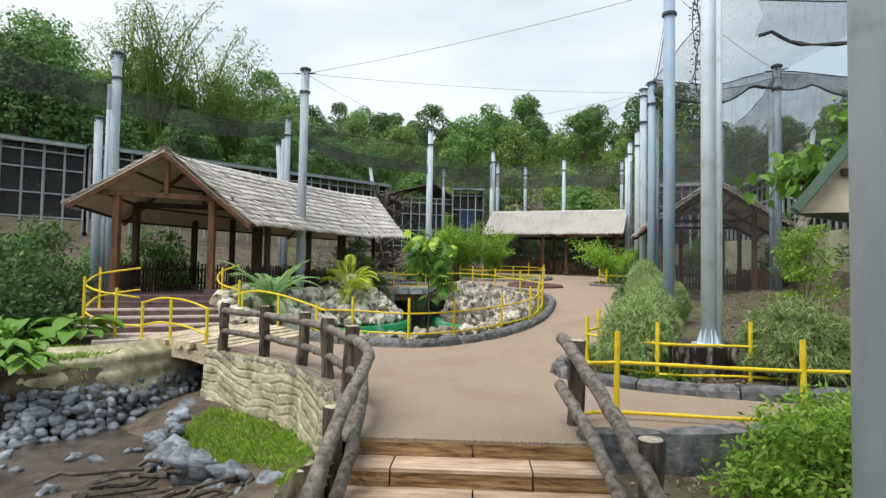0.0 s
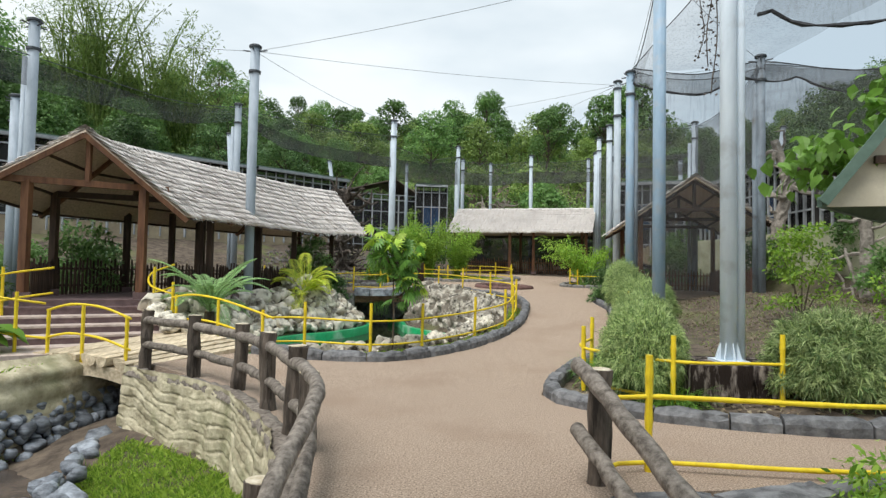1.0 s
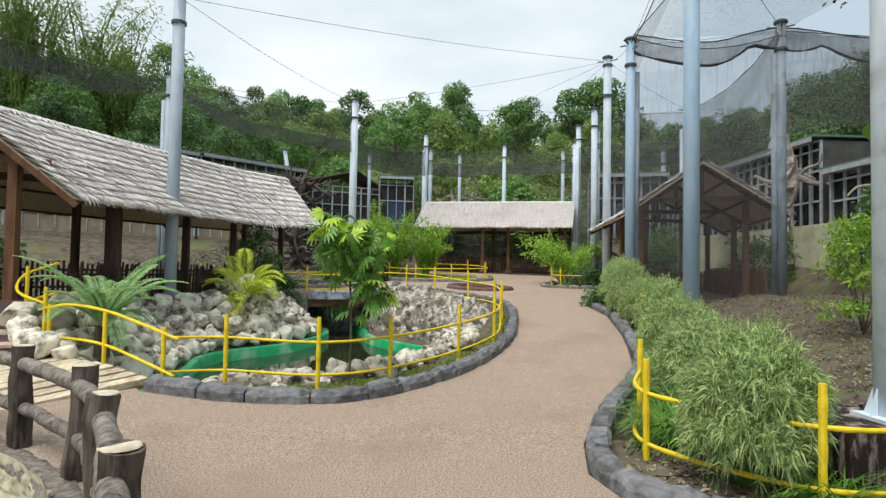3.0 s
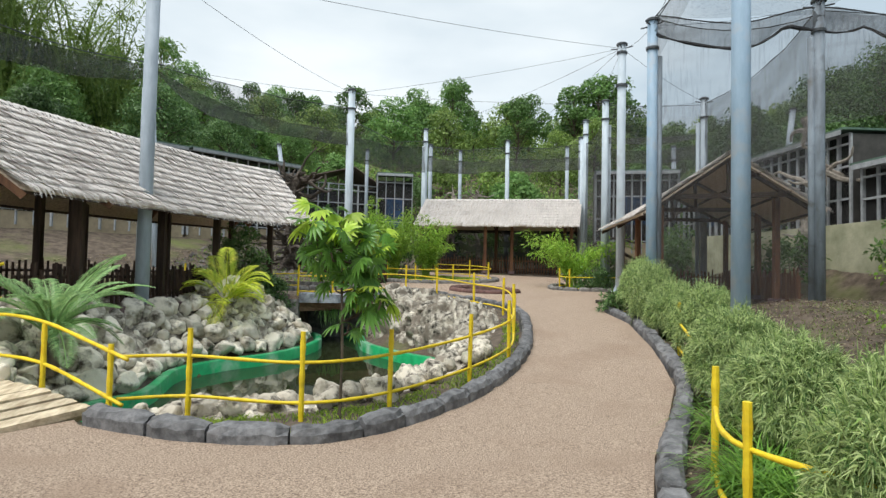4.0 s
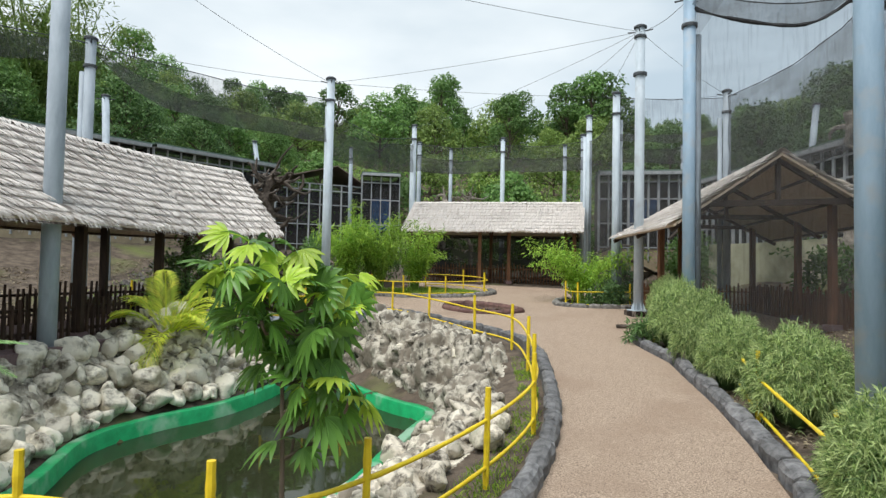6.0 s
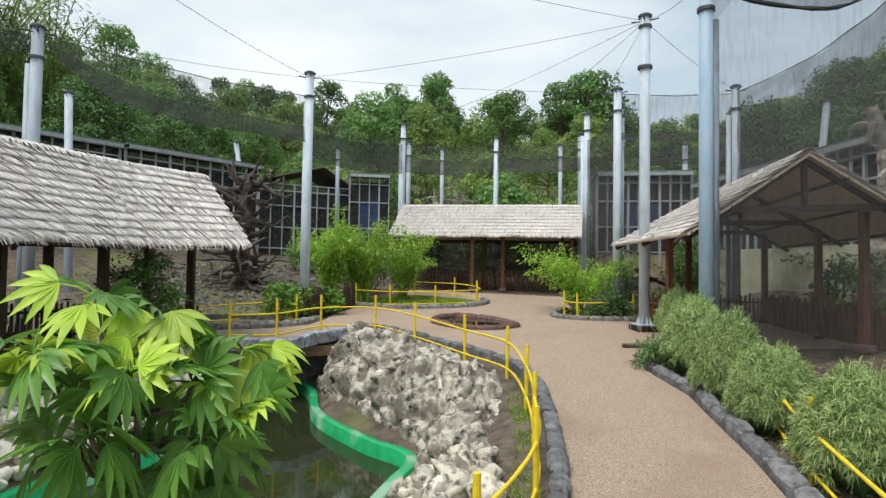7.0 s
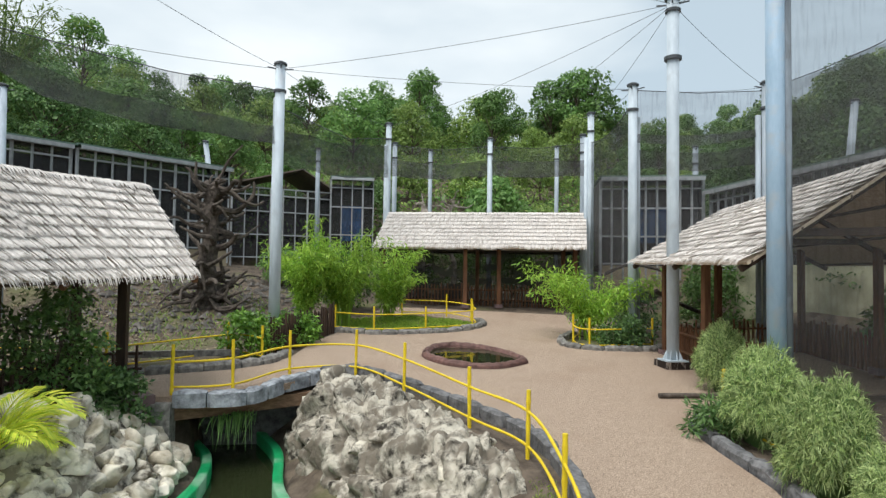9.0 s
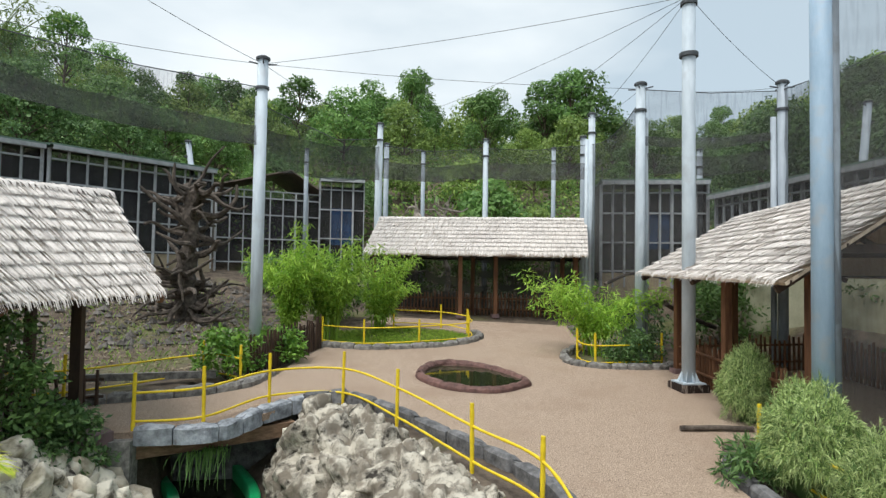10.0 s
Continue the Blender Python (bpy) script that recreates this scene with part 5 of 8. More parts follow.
def slack_net(label, a, b, rope, folds, thin=None, hem=None):
    """A slack net between two poles. rope, hem: heights of its upper and lower edge along the span; folds: pairs of edges between which it hangs double."""
    A, B = Vector((*a, 0)), Vector((*b, 0))
    n = max(12, int((B - A).length / 0.35))
    root = thing("net", label, "netting", (*a, rope[0][1]), group="aviary nets")
    lat = Vector((-(B - A).y, (B - A).x, 0)).normalized()
    at = lambda line, f: float(np.interp(f, [p[0] for p in line], [p[1] for p in line]))

    def sheet(name, up, low, mat, off, rows=7):
        mb = MB()
        for k in range(n + 1):
            f = k / n
            p = A.lerp(B, f)
            t, u = at(up, f), at(low, f)
            for r in range(rows + 1):
                z = u + (t - u) * r / rows
                w = off + 0.09 * noise.noise(Vector((p.x * 0.9, p.y * 0.9, z * 1.5)))
                mb.v.append((p.x + lat.x * w, p.y + lat.y * w, z + 0.07 * noise.noise(Vector((p.x * 1.3, p.y * 1.3, r * 0.4 + off)))))
        m = rows + 1
        for k in range(n):
            for r in range(rows):
                mb.f.append((k * m + r, (k + 1) * m + r, (k + 1) * m + r + 1, k * m + r + 1))
        part(name, mb, mat, root, smooth=True)

    if hem:
        sheet("mesh_sheet", rope, hem, thin or M_NET_VEIL, 0.0)
    for k, (up, low) in enumerate(folds):
        sheet("net_fold", up, low, M_NET, 0.05 + 0.04 * k)
    part("edge_rope", MB().tube([(*A.lerp(B, k / n)[:2], at(rope, k / n)) for k in range(n + 1)], 0.013, 5), M_DARKSTEEL, root)
    return root


XY = {k: v[:2] for k, v in POLES.items()}
slack_net("slack dark net hanging double along its lower hem above the bank", XY["U"], XY["B"], [(0, 7.95), (0.3, 7.84), (0.6, 7.74), (1, 7.85)],
          [([(0, 7.92), (0.12, 7.55), (0.37, 7.0), (0.65, 6.92), (1, 6.9)], [(0, 7.85), (0.13, 7.05), (0.25, 6.62), (0.44, 6.46), (0.65, 6.43), (1, 6.38)])], M_NET_VEIL, [(0, 7.85), (0.13, 7.05), (0.25, 6.62), (0.44, 6.46), (1, 6.38)])
slack_net("narrow dark net strip beside the long shelter", XY["T"], XY["U"], [(0, 6.9), (0.5, 7.15), (0.7, 7.4), (1, 8.0)],
          [([(0, 6.8), (0.49, 7.03), (0.67, 7.3), (1, 7.95)], [(0, 6.1), (0.49, 6.4), (0.67, 6.65), (0.91, 7.2), (1, 7.6)])])
slack_net("dark net strip on the bank above the stairs", (-10.3, 8.5), XY["T"], [(0, 6.0), (0.5, 6.35), (1, 6.9)], [([(0, 5.95), (0.5, 6.3), (1, 6.85)], [(0, 5.2), (0.5, 5.6), (1, 6.1)])])
slack_net("dark net strip strung between far poles", XY["B"], XY["G"], [(0, 7.4), (0.5, 7.9), (1, 9.3)], [([(0, 6.85), (0.45, 7.55), (1, 8.95)], [(0, 5.85), (0.5, 6.45), (1, 7.45)])], M_NET_VEIL, [(0, 5.85), (0.5, 6.45), (1, 7.45)])
slack_net("dark net strip strung between far poles", XY["G"], XY["H"], [(0, 9.0), (0.5, 8.75), (1, 8.95)], [([(0, 8.3), (0.5, 8.05), (1, 8.3)], [(0, 7.5), (0.5, 7.35), (1, 7.6)])], M_NET_VEIL, [(0, 7.5), (0.5, 7.35), (1, 7.6)])
slack_net("dark net strip strung between far poles", XY["H"], XY["I"], [(0, 8.95), (0.5, 8.5), (1, 8.4)], [([(0, 8.3), (0.5, 7.9), (1, 7.7)], [(0, 7.6), (0.5, 7.2), (1, 7.05)])], M_NET_VEIL, [(0, 7.6), (0.5, 7.2), (1, 7.05)])
slack_net("tall net wall with two dark folds behind the shelter", XY["E"], XY["K"], [(0, 8.5), (0.5, 8.38), (1, 8.42)], [([(0, 7.2), (0.5, 7.15), (1, 7.35)], [(0, 6.95), (0.5, 6.82), (1, 7.1)]), ([(0, 6.75), (0.5, 6.62), (1, 6.9)], [(0, 6.2), (0.5, 6.1), (1, 6.3)])], M_NET_VEIL, [(0, 1.2), (1, 1.6)])
slack_net("tall net wall with a sagging upper edge beside the cages", XY["K"], XY["L"], [(0, 8.45), (0.3, 8.1), (0.55, 7.9), (0.8, 7.95), (1, 8.25)], [], M_NET_GREY, [(0, 4.7), (1, 5.1)])
slack_net("tall net wall beside the bare ground", XY["L"], (15.4, 17.2), [(0, 8.2), (0.5, 7.7), (1, 7.9)], [], M_NET_GREY, [(0, 5.4), (1, 5.8)])
net([(10.1, 35.6, 8.4), (8.95, 29.1, 8.5)], None, 0, M_NET, "tall dark net wall beside the small bed", 0.4)
net([(7.0, 20.5, 8.3), (10.55, 19.3, 8.1)], None, 0, M_NET_MID, "tall dark net wall in front of the shelter", 0.35)
net([(5.43, 14.2, 8.4), (7.0, 20.4, 8.3)], 7.2, 0, M_NET_SKY, "folded net under the cables", 0.3)


def roof_net(label, c, mat, sag, n=14):
    """A slack net panel stretched between four corners."""
    a, b, d, e = (Vector(p) for p in c)
    mb = MB()
    for j in range(n + 1):
        for i in range(n + 1):
            u, v = i / n, j / n
            p = a.lerp(b, u).lerp(e.lerp(d, u), v)
            p.z -= sag * 16 * u * (1 - u) * v * (1 - v) - 0.12 * noise.noise(p * 0.8)
            mb.v.append(tuple(p))
    for j in range(n):
        for i in range(n):
            k = j * (n + 1) + i
            mb.f.append((k, k + 1, k + n + 2, k + n + 1))
    root = thing("net", label, "netting", c[0], group="aviary nets")
    part("mesh_sheet", mb, mat, root, smooth=True)
    part("edge_rope", MB().tube([mb.v[i] for i in range(n + 1)], 0.014, 5), M_DARKSTEEL, root)


roof_net("sheer slack net over the bare ground", ((6.9, 20.5, 8.3), (7.7, 12.0, 9.8), (13.5, 10.5, 9.6), (10.55, 19.3, 8.1)), M_NET_SKY, 0.5)


def swag(label, pts, drop, scallop, count, seed, mat):
    """A hanging strip of net whose rolled lower hem swings in scallops."""
    root = thing("net", label, "netting", pts[0], group="aviary nets")
    top = smooth_line(pts, 0.2)
    n = len(top)
    mb, hem = MB(), []
    for i, p in enumerate(top):
        f = i / (n - 1)
        u = (f * count + 0.18 * math.sin(f * 9 + seed)) % 1.0
        low = drop * (0.75 + 0.25 * noise.noise(Vector((f * 6, seed, 0)))) + scallop * 4 * u * (1 - u)
        for r in range(6):
            k = r / 5
            mb.v.append((p.x + 0.08 * math.sin(i * 0.9 + r), p.y + 0.08 * math.cos(i * 1.1 + r), p.z - low * k))
        hem.append((p.x, p.y, p.z - low))
    for i in range(n - 1):
        for r in range(5):
            mb.f.append((i * 6 + r, (i + 1) * 6 + r, (i + 1) * 6 + r + 1, i * 6 + r + 1))
    part("mesh_sheet", mb, mat, root, smooth=True)
    rng = random.Random(seed)
    part("hem", MB().tube(hem, [rng.uniform(0.02, 0.05) for _ in hem], 7, lump=0.25, seed=seed), M_NET_ROLL, root)
    part("edge_rope", MB().tube(top, 0.018, 5), M_NET_ROLL, root)


swag("folded strip of dark net with a scalloped hem", [(6.95, 20.4, 8.35), (8.8, 19.8, 8.0), (10.55, 19.25, 8.25), (13.0, 18.8, 7.9), (15.5, 18.3, 8.0)], 0.45, 0.3, 3.4, 2, M_NET)
swag("sheer overhead net with a scalloped hem", [(7.2, 13.4, 7.9), (9.5, 12.6, 7.5), (12.0, 12.0, 7.6), (15.0, 11.6, 7.9)], 0.85, 0.35, 2.3, 5, M_NET_SKY)


def hanging_vine(x, y, z0, z1, seed):
    rng = random.Random(seed)
    mb = MB()
    line = [Vector((x + 0.05 * math.sin(k * 0.7 + seed), y + 0.04 * math.cos(k), z1 + (z0 - z1) * k / 24)) for k in range(25)]
    mb.tube(line, 0.008, 4)
    for p in line:
        for _ in range(5):
            d = Vector((rng.gauss(0, 1), rng.gauss(0, 1), rng.gauss(-0.6, 0.6))).normalized() * rng.uniform(0.03, 0.07)
            s = d.cross(Vector((rng.gauss(0, 1), rng.gauss(0, 1), 0.3))).normalized() * 0.018
            q = p + Vector((rng.gauss(0, 0.035), rng.gauss(0, 0.035), rng.gauss(0, 0.05)))
            mb.add([q, q + d * 0.5 + s, q + d, q + d * 0.5 - s], [(0, 1, 2, 3)])
    single("hanging_vine", mb, M_DRIFT, "dry dark vine hanging from an aviary cable", "vine", group="hanging vines")


for k, (x, y, z0, z1) in enumerate(((4.67, 10.43, 5.0, 8.3), (4.36, 9.32, 4.1, 8.35), (4.45, 9.7, 4.6, 8.3))):
    hanging_vine(x, y, z0, z1, k)
# added backing sheet: the shelter's inner darkness as a near-black surface
net([(1.6, 39.9, 4.3), (10.5, 37.6, 4.3)], 1.5, 0, M_INSIDE_DARK, "near-black sheet added to darken the far shelter's inside", 0.1)


# ---- stones ----
def rock_mesh(seed, mat, jag=0.35, flat=0.75, sub=2, name="stone", facets=12):
    bm = bmesh.new()
    bmesh.ops.create_icosphere(bm, subdivisions=sub, radius=1.0)
    rng = random.Random(seed)
    off = Vector((rng.uniform(0, 50), rng.uniform(0, 50), rng.uniform(0, 50)))
    sx, sy = rng.uniform(0.75, 1.25), rng.uniform(0.7, 1.0)
    planes = [(Vector((rng.uniform(-1, 1), rng.uniform(-1, 1), rng.uniform(-0.6, 1))).normalized(), rng.uniform(0.55, 0.85)) for _ in range(facets)]
    for v in bm.verts:
        p = v.co.copy()
        for n, d in planes:
            k = p.dot(n) - d
            if k > 0:
                p -= n * (k * 0.96)
        r = 1 + jag * noise.noise(p * 1.3 + off) + jag * 0.7 * abs(noise.noise(p * 2.7 + off)) - jag * 0.45 * abs(noise.noise(p * 5.5 + off))
        v.co = Vector((p.x * r * sx, p.y * r * sy, p.z * r * flat))
    me = bpy.data.meshes.new(name)
    bm.to_mesh(me)
    bm.free()
    me.materials.append(mat)
    me.polygons.foreach_set("use_smooth", [True] * len(me.polygons))
    return me


CRAGS = [rock_mesh(100 + i, M_ROCK, 0.5, 0.95, 3, "crag", 14) for i in range(7)]
LIMES = [rock_mesh(i, M_ROCK_PALE, 0.33, 0.76, 3, "stone", 16) for i in range(9)]
TANS = [rock_mesh(30 + i, M_ROCK_TAN, 0.2, 0.7, 2) for i in range(7)]
BOULDERS = [rock_mesh(200 + i, M_ROCK_BANK, 0.2, 0.74, 3, facets=10) for i in range(9)]
GREYS = [rock_mesh(60 + i, M_ROCK_GREY, 0.18, 0.75, 2, facets=5) for i in range(8)]


def put_stone(root, meshes, x, y, z, r, rng, name="stone", tilt=0.5, squash=1.0):
    ob = new(name, rng.choice(meshes))
    ob.parent = root
    ob.location = Vector((x, y, z)) - Vector(root.location)
    ob.rotation_euler = (rng.uniform(-tilt, tilt), rng.uniform(-tilt, tilt), rng.uniform(0, 6.28))
    k = r * rng.uniform(0.85, 1.15)
    ob.scale = (k * rng.uniform(0.85, 1.2), k * rng.uniform(0.8, 1.1), k * squash * rng.uniform(0.8, 1.1))
    return ob


def scatter(label, region, count, sizes, meshes, seed, gap=0.8, sink=0.25, name="stone", lift=None, avoid=None, squash=1.0):
    """Stones heaped on the ground within a region, none nearer than gap radii to another."""
    rng = random.Random(seed)
    xs, ys = [p[0] for p in region], [p[1] for p in region]
    root = thing("rock_border", label, "rocks", (sum(xs) / len(xs), sum(ys) / len(ys), land(sum(xs) / len(xs), sum(ys) / len(ys))), group="rock borders")
    done, tries = [], 0
    while len(done) < count and tries < count * 30:
        tries += 1
        x, y = rng.uniform(min(xs), max(xs)), rng.uniform(min(ys), max(ys))
        if not inside(x, y, region) or (avoid and avoid(x, y)):
            continue
        r = rng.uniform(*sizes)
        if any((x - a) ** 2 + (y - b) ** 2 < (gap * (r + c)) ** 2 for a, b, c in done):
            continue
        done.append((x, y, r))
        z = land(x, y) + r * (0.55 - sink) + (lift(x, y) if lift else 0)
        put_stone(root, meshes, x, y, z, r, rng, name, squash=squash, tilt=0.9)
    return root


in_pond = lambda x, y: inside(x, y, POND) or gap_to(x, y, POND, True) < 0.12
near_kerb = lambda x, y: in_pond(x, y) or gap_to(x, y, POND_KERB) < 0.5
MOUND = [(-0.5, 24.6), (-0.05, 22.6), (0.84, 20.7), (1.52, 19.4), (1.36, 18.0), (1.92, 16.9), (2.55, 18.6), (2.85, 20.2), (2.35, 21.5), (1.5, 23.4), (0.7, 24.8)]


def mound_top(x, y):
    g = gap_to(x, y, MOUND, True) * (1 if inside(x, y, MOUND) else -1)
    z = land(x, y)
    return z + (max(z, grade(y) + 0.02) - z) * ease((g + 0.1) / 0.9)


mound_lift = lambda x, y: mound_top(x, y) - land(x, y)


def packed(x, y, size, seed):
    """Height of tightly packed stones: high in the middle of each cell, deep at its joints."""
    w = Vector((noise.noise(Vector((x * 1.7, y * 1.7, seed))), noise.noise(Vector((x * 1.7, y * 1.7, seed + 9))), 0)) * 0.12
    q = Vector((x / size, y / (size * 1.35), seed)) + w / size
    d, pts = noise.voronoi(q)
    c = pts[0]
    own = noise.cell(c * 7.3 + Vector((0.5, 0.5, 0.5)))
    tilt = noise.cell(c * 5.1) * (q.x - c.x) + noise.cell(c * 3.7) * (q.y - c.y)
    return min(1.0, (d[1] - d[0]) * 2.4) ** 0.6 * 0.55 + 0.35 * own + 0.5 * tilt


def heap_core(region, top, step, size, seed, rise=0.30, sink=0.16):
    """Craggy mass of a heap, its stones grown together."""
    mb = MB()
    xs, ys = [p[0] for p in region], [p[1] for p in region]
    x0, y0 = min(xs) - 0.3, min(ys) - 0.3
    buried = []
    n, m = int((max(xs) + 0.3 - x0) / step), int((max(ys) + 0.3 - y0) / step)
    for j in range(m + 1):
        for i in range(n + 1):
            x, y = x0 + step * i, y0 + step * j
            g = gap_to(x, y, region, True) * (1 if inside(x, y, region) else -1)
            buried.append(g < -0.25)
            if g < -0.25:
                mb.v.append((x, y, POND_RIM - 0.6))
                continue
            q = Vector((x, y, 0.0))
            h = rise * packed(x, y, size, seed) + 0.09 * packed(x, y, size * 0.4, seed + 3) - 0.05 * abs(noise.noise(q * 9.0)) + 0.2 * noise.noise(q * 0.9)
            mb.v.append((x, y, top(x, y) - sink + (0.06 + h) * ease((g + 0.15) / 0.35)))
    for j in range(m):
        for i in range(n):
            a = j * (n + 1) + i
            if not (buried[a] and buried[a + 1] and buried[a + n + 2] and buried[a + n + 1]):
                mb.f.append((a, a + 1, a + n + 2, a + n + 1))
    return mb


def sculpted_mass(region, top, step, seed):
    """One craggy rock mass: a dome whose surface swells into fused lumps with deep seams, pits and fine folds."""
    mb = MB()
    xs, ys = [p[0] for p in region], [p[1] for p in region]
    x0, y0 = min(xs) - 0.3, min(ys) - 0.3
    n, m = int((max(xs) + 0.3 - x0) / step), int((max(ys) + 0.3 - y0) / step)
    out = []
    o = Vector((seed, seed * 2.0, 0))

    def base(x, y):
        g = gap_to(x, y, region, True) * (1 if inside(x, y, region) else -1)
        return top(x, y) - 0.12 + 0.22 * ease((g + 0.1) / 0.8) + 0.16 * noise.noise(Vector((x, y, seed)) * 0.9), g

    for j in range(m + 1):
        for i in range(n + 1):
            x, y = x0 + step * i, y0 + step * j
            z, g = base(x, y)
            out.append(g < -0.22)
            if g < -0.22:
                mb.v.append((x, y, POND_RIM - 0.6))
                continue
            gx, gy = (base(x + 0.1, y)[0] - z) / 0.1, (base(x, y + 0.1)[0] - z) / 0.1
            nrm = Vector((-gx, -gy, 1)).normalized()
            p = Vector((x, y, z))
            q = p + Vector((noise.noise(p * 1.6 + o), noise.noise(p * 1.6 - o), noise.noise(p * 1.6 + o * 2))) * 0.22
            d, c = noise.voronoi(Vector((q.x / 0.40, q.y / 0.62, q.z / 0.45)) + o)
            u = Vector((q.x / 0.40, q.y / 0.62, q.z / 0.45)) + o - c[0]
            lump = min(1.0, (d[1] - d[0]) * 2.6) ** 0.5 * 0.6 + 0.3 * noise.cell(c[0] * 7.3) + 0.75 * (noise.cell(c[0] * 5.1) * u.x + noise.cell(c[0] * 3.7) * u.y)
            d2, c2 = noise.voronoi(q * 5.6 + o)
            u = q * 5.6 + o - c2[0]
            small = min(1.0, (d2[1] - d2[0]) * 2.4) ** 0.5 * 0.6 + 0.3 * noise.cell(c2[0] * 5.1) + 0.7 * (noise.cell(c2[0] * 9.1) * u.x + noise.cell(c2[0] * 6.3) * u.y)
            fold = 1 - abs(noise.noise(q * 4.3 + o)) * 2.0
            pit = max(0.0, noise.noise(q * 2.4 - o) - 0.28)
            h = 0.30 * lump + 0.10 * small + 0.06 * fold - 0.42 * pit + 0.022 * noise.noise(p * 12)
            v = p + nrm * (h * ease((g + 0.2) / 0.3) - 0.10)
            mb.v.append(tuple(v))
    for j in range(m):
        for i in range(n):
            a = j * (n + 1) + i
            if not (out[a] and out[a + 1] and out[a + n + 2] and out[a + n + 1]):
                mb.f.append((a, a + 1, a + n + 2, a + n + 1))
    return mb


rm = scatter("mound of pale craggy limestone beside the pond", MOUND, 26, (0.08, 0.2), CRAGS, 5, 0.9, 0.25, "crag", mound_lift, squash=0.9)
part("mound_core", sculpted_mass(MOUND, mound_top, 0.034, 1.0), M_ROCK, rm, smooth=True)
FRONT_HEAP = [(-2.7, 12.95), (-1.2, 12.8), (-0.2, 13.3), (0.65, 14.3), (1.5, 15.6), (1.9, 17.1), (1.25, 17.5), (0.8, 16.5), (0.45, 15.5), (-0.25, 14.45), (-1.5, 13.7), (-2.8, 13.4)]
LEFT_HEAP = [(-4.6, 13.6), (-4.25, 14.6), (-3.95, 15.6), (-4.15, 17.4), (-3.6, 19.0), (-2.7, 20.2), (-2.15, 21.8), (-2.25, 23.0), (-3.0, 22.6), (-3.7, 21.0), (-4.35, 19.0), (-4.9, 17.0), (-5.4, 15.6), (-5.5, 14.4)]
bank_lift = lambda x, y: 0.5 * ease((gap_to(x, y, POND, True) - 0.35) / 1.3) * (1 - 0.6 * ease((y - 20.6) / 1.4))
fr = scatter("pale limestone boulders between pond and kerb", [(-2.6, 12.75), (-1.2, 12.6), (0.1, 13.1), (1.0, 14.15), (1.9, 15.5), (2.2, 17.0), (1.2, 17.6), (0.7, 16.6), (0.3, 15.4), (-0.4, 14.4), (-1.6, 13.7), (-2.8, 13.4)], 75, (0.12, 0.27), LIMES, 6, 0.6, 0.2, avoid=near_kerb)
lr = scatter("heap of weathered limestone boulders between shelter and pond", [(-4.2, 13.2), (-4.0, 14.4), (-3.6, 15.6), (-3.85, 17.4), (-3.3, 18.8), (-2.4, 20.0), (-1.85, 21.8), (-1.95, 23.1), (-3.0, 22.6), (-3.7, 21.0), (-4.35, 19.0), (-5.1, 17.0), (-5.6, 15.6), (-5.6, 14.4), (-5.0, 13.2)], 290, (0.14, 0.34), BOULDERS, 7, 0.46, 0.1, lift=bank_lift, avoid=lambda x, y: in_pond(x, y) or gap_to(x, y, POND, True) < 0.24)
heap_top = lambda x, y: land(x, y) + 0.1
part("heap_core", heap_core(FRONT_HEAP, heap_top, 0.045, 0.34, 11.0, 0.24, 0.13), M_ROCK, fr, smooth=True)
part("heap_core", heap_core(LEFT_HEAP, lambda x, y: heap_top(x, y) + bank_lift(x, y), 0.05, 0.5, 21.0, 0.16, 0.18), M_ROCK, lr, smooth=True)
scatter("smooth tan boulders under the ramp", [(-3.6, 21.6), (-2.4, 21.9), (-2.0, 23.2), (-2.6, 23.3), (-3.6, 22.9)], 30, (0.18, 0.32), TANS + BOULDERS[:3], 8, 0.55, 0.0)


def stone_bank():
    """Stacked blue-grey stones along both sides of the stream."""
    rng = random.Random(12)
    root = thing("stream_bank", "stacked blue-grey river stones along a muddy stream", "rocks", (-6, 8.6, -1), group="rock borders")
    face = smooth_line([(-5.1, 12.2, 0), (-5.35, 10.9, 0), (-5.7, 9.8, 0), (-6.2, 9.1, 0), (-7.4, 8.5, 0), (-9.5, 7.4, 0), (-12, 6.0, 0)], 0.17)
    for k, p in enumerate(face):
        for lvl in range(6):
            if rng.random() < 0.08:
                continue
            t = lvl / 5
            q = p + Vector((rng.uniform(-0.05, 0.05) + 0.3 * (1 - t), rng.uniform(-0.05, 0.05) - 0.4 * (1 - t), 0))
            put_stone(root, GREYS, q.x, q.y, -1.22 + 0.62 * t, rng.uniform(0.09, 0.17), rng)
    right = smooth_line([(-4.35, 11.6, 0), (-4.3, 10.4, 0), (-4.25, 9.5, 0), (-3.9, 8.5, 0), (-3.3, 7.5, 0), (-2.6, 7.15, 0), (-2.04, 6.9, 0), (-1.6, 6.5, 0), (-1.3, 5.9, 0)], 0.2)
    for p in right:
        for lvl in range(2):
            q = p + Vector((rng.uniform(-0.14, 0.14) + 0.1 * lvl, rng.uniform(-0.14, 0.14), 0))
            put_stone(root, GREYS, q.x, q.y, -1.2 + 0.2 * lvl, rng.uniform(0.12, 0.27), rng)
    for _ in range(20):
        x, y = rng.uniform(-6.2, -4.2), rng.uniform(6.0, 8.6)
        put_stone(root, GREYS, x, y, -1.22, rng.uniform(0.07, 0.17), rng, squash=0.7)


stone_bank()
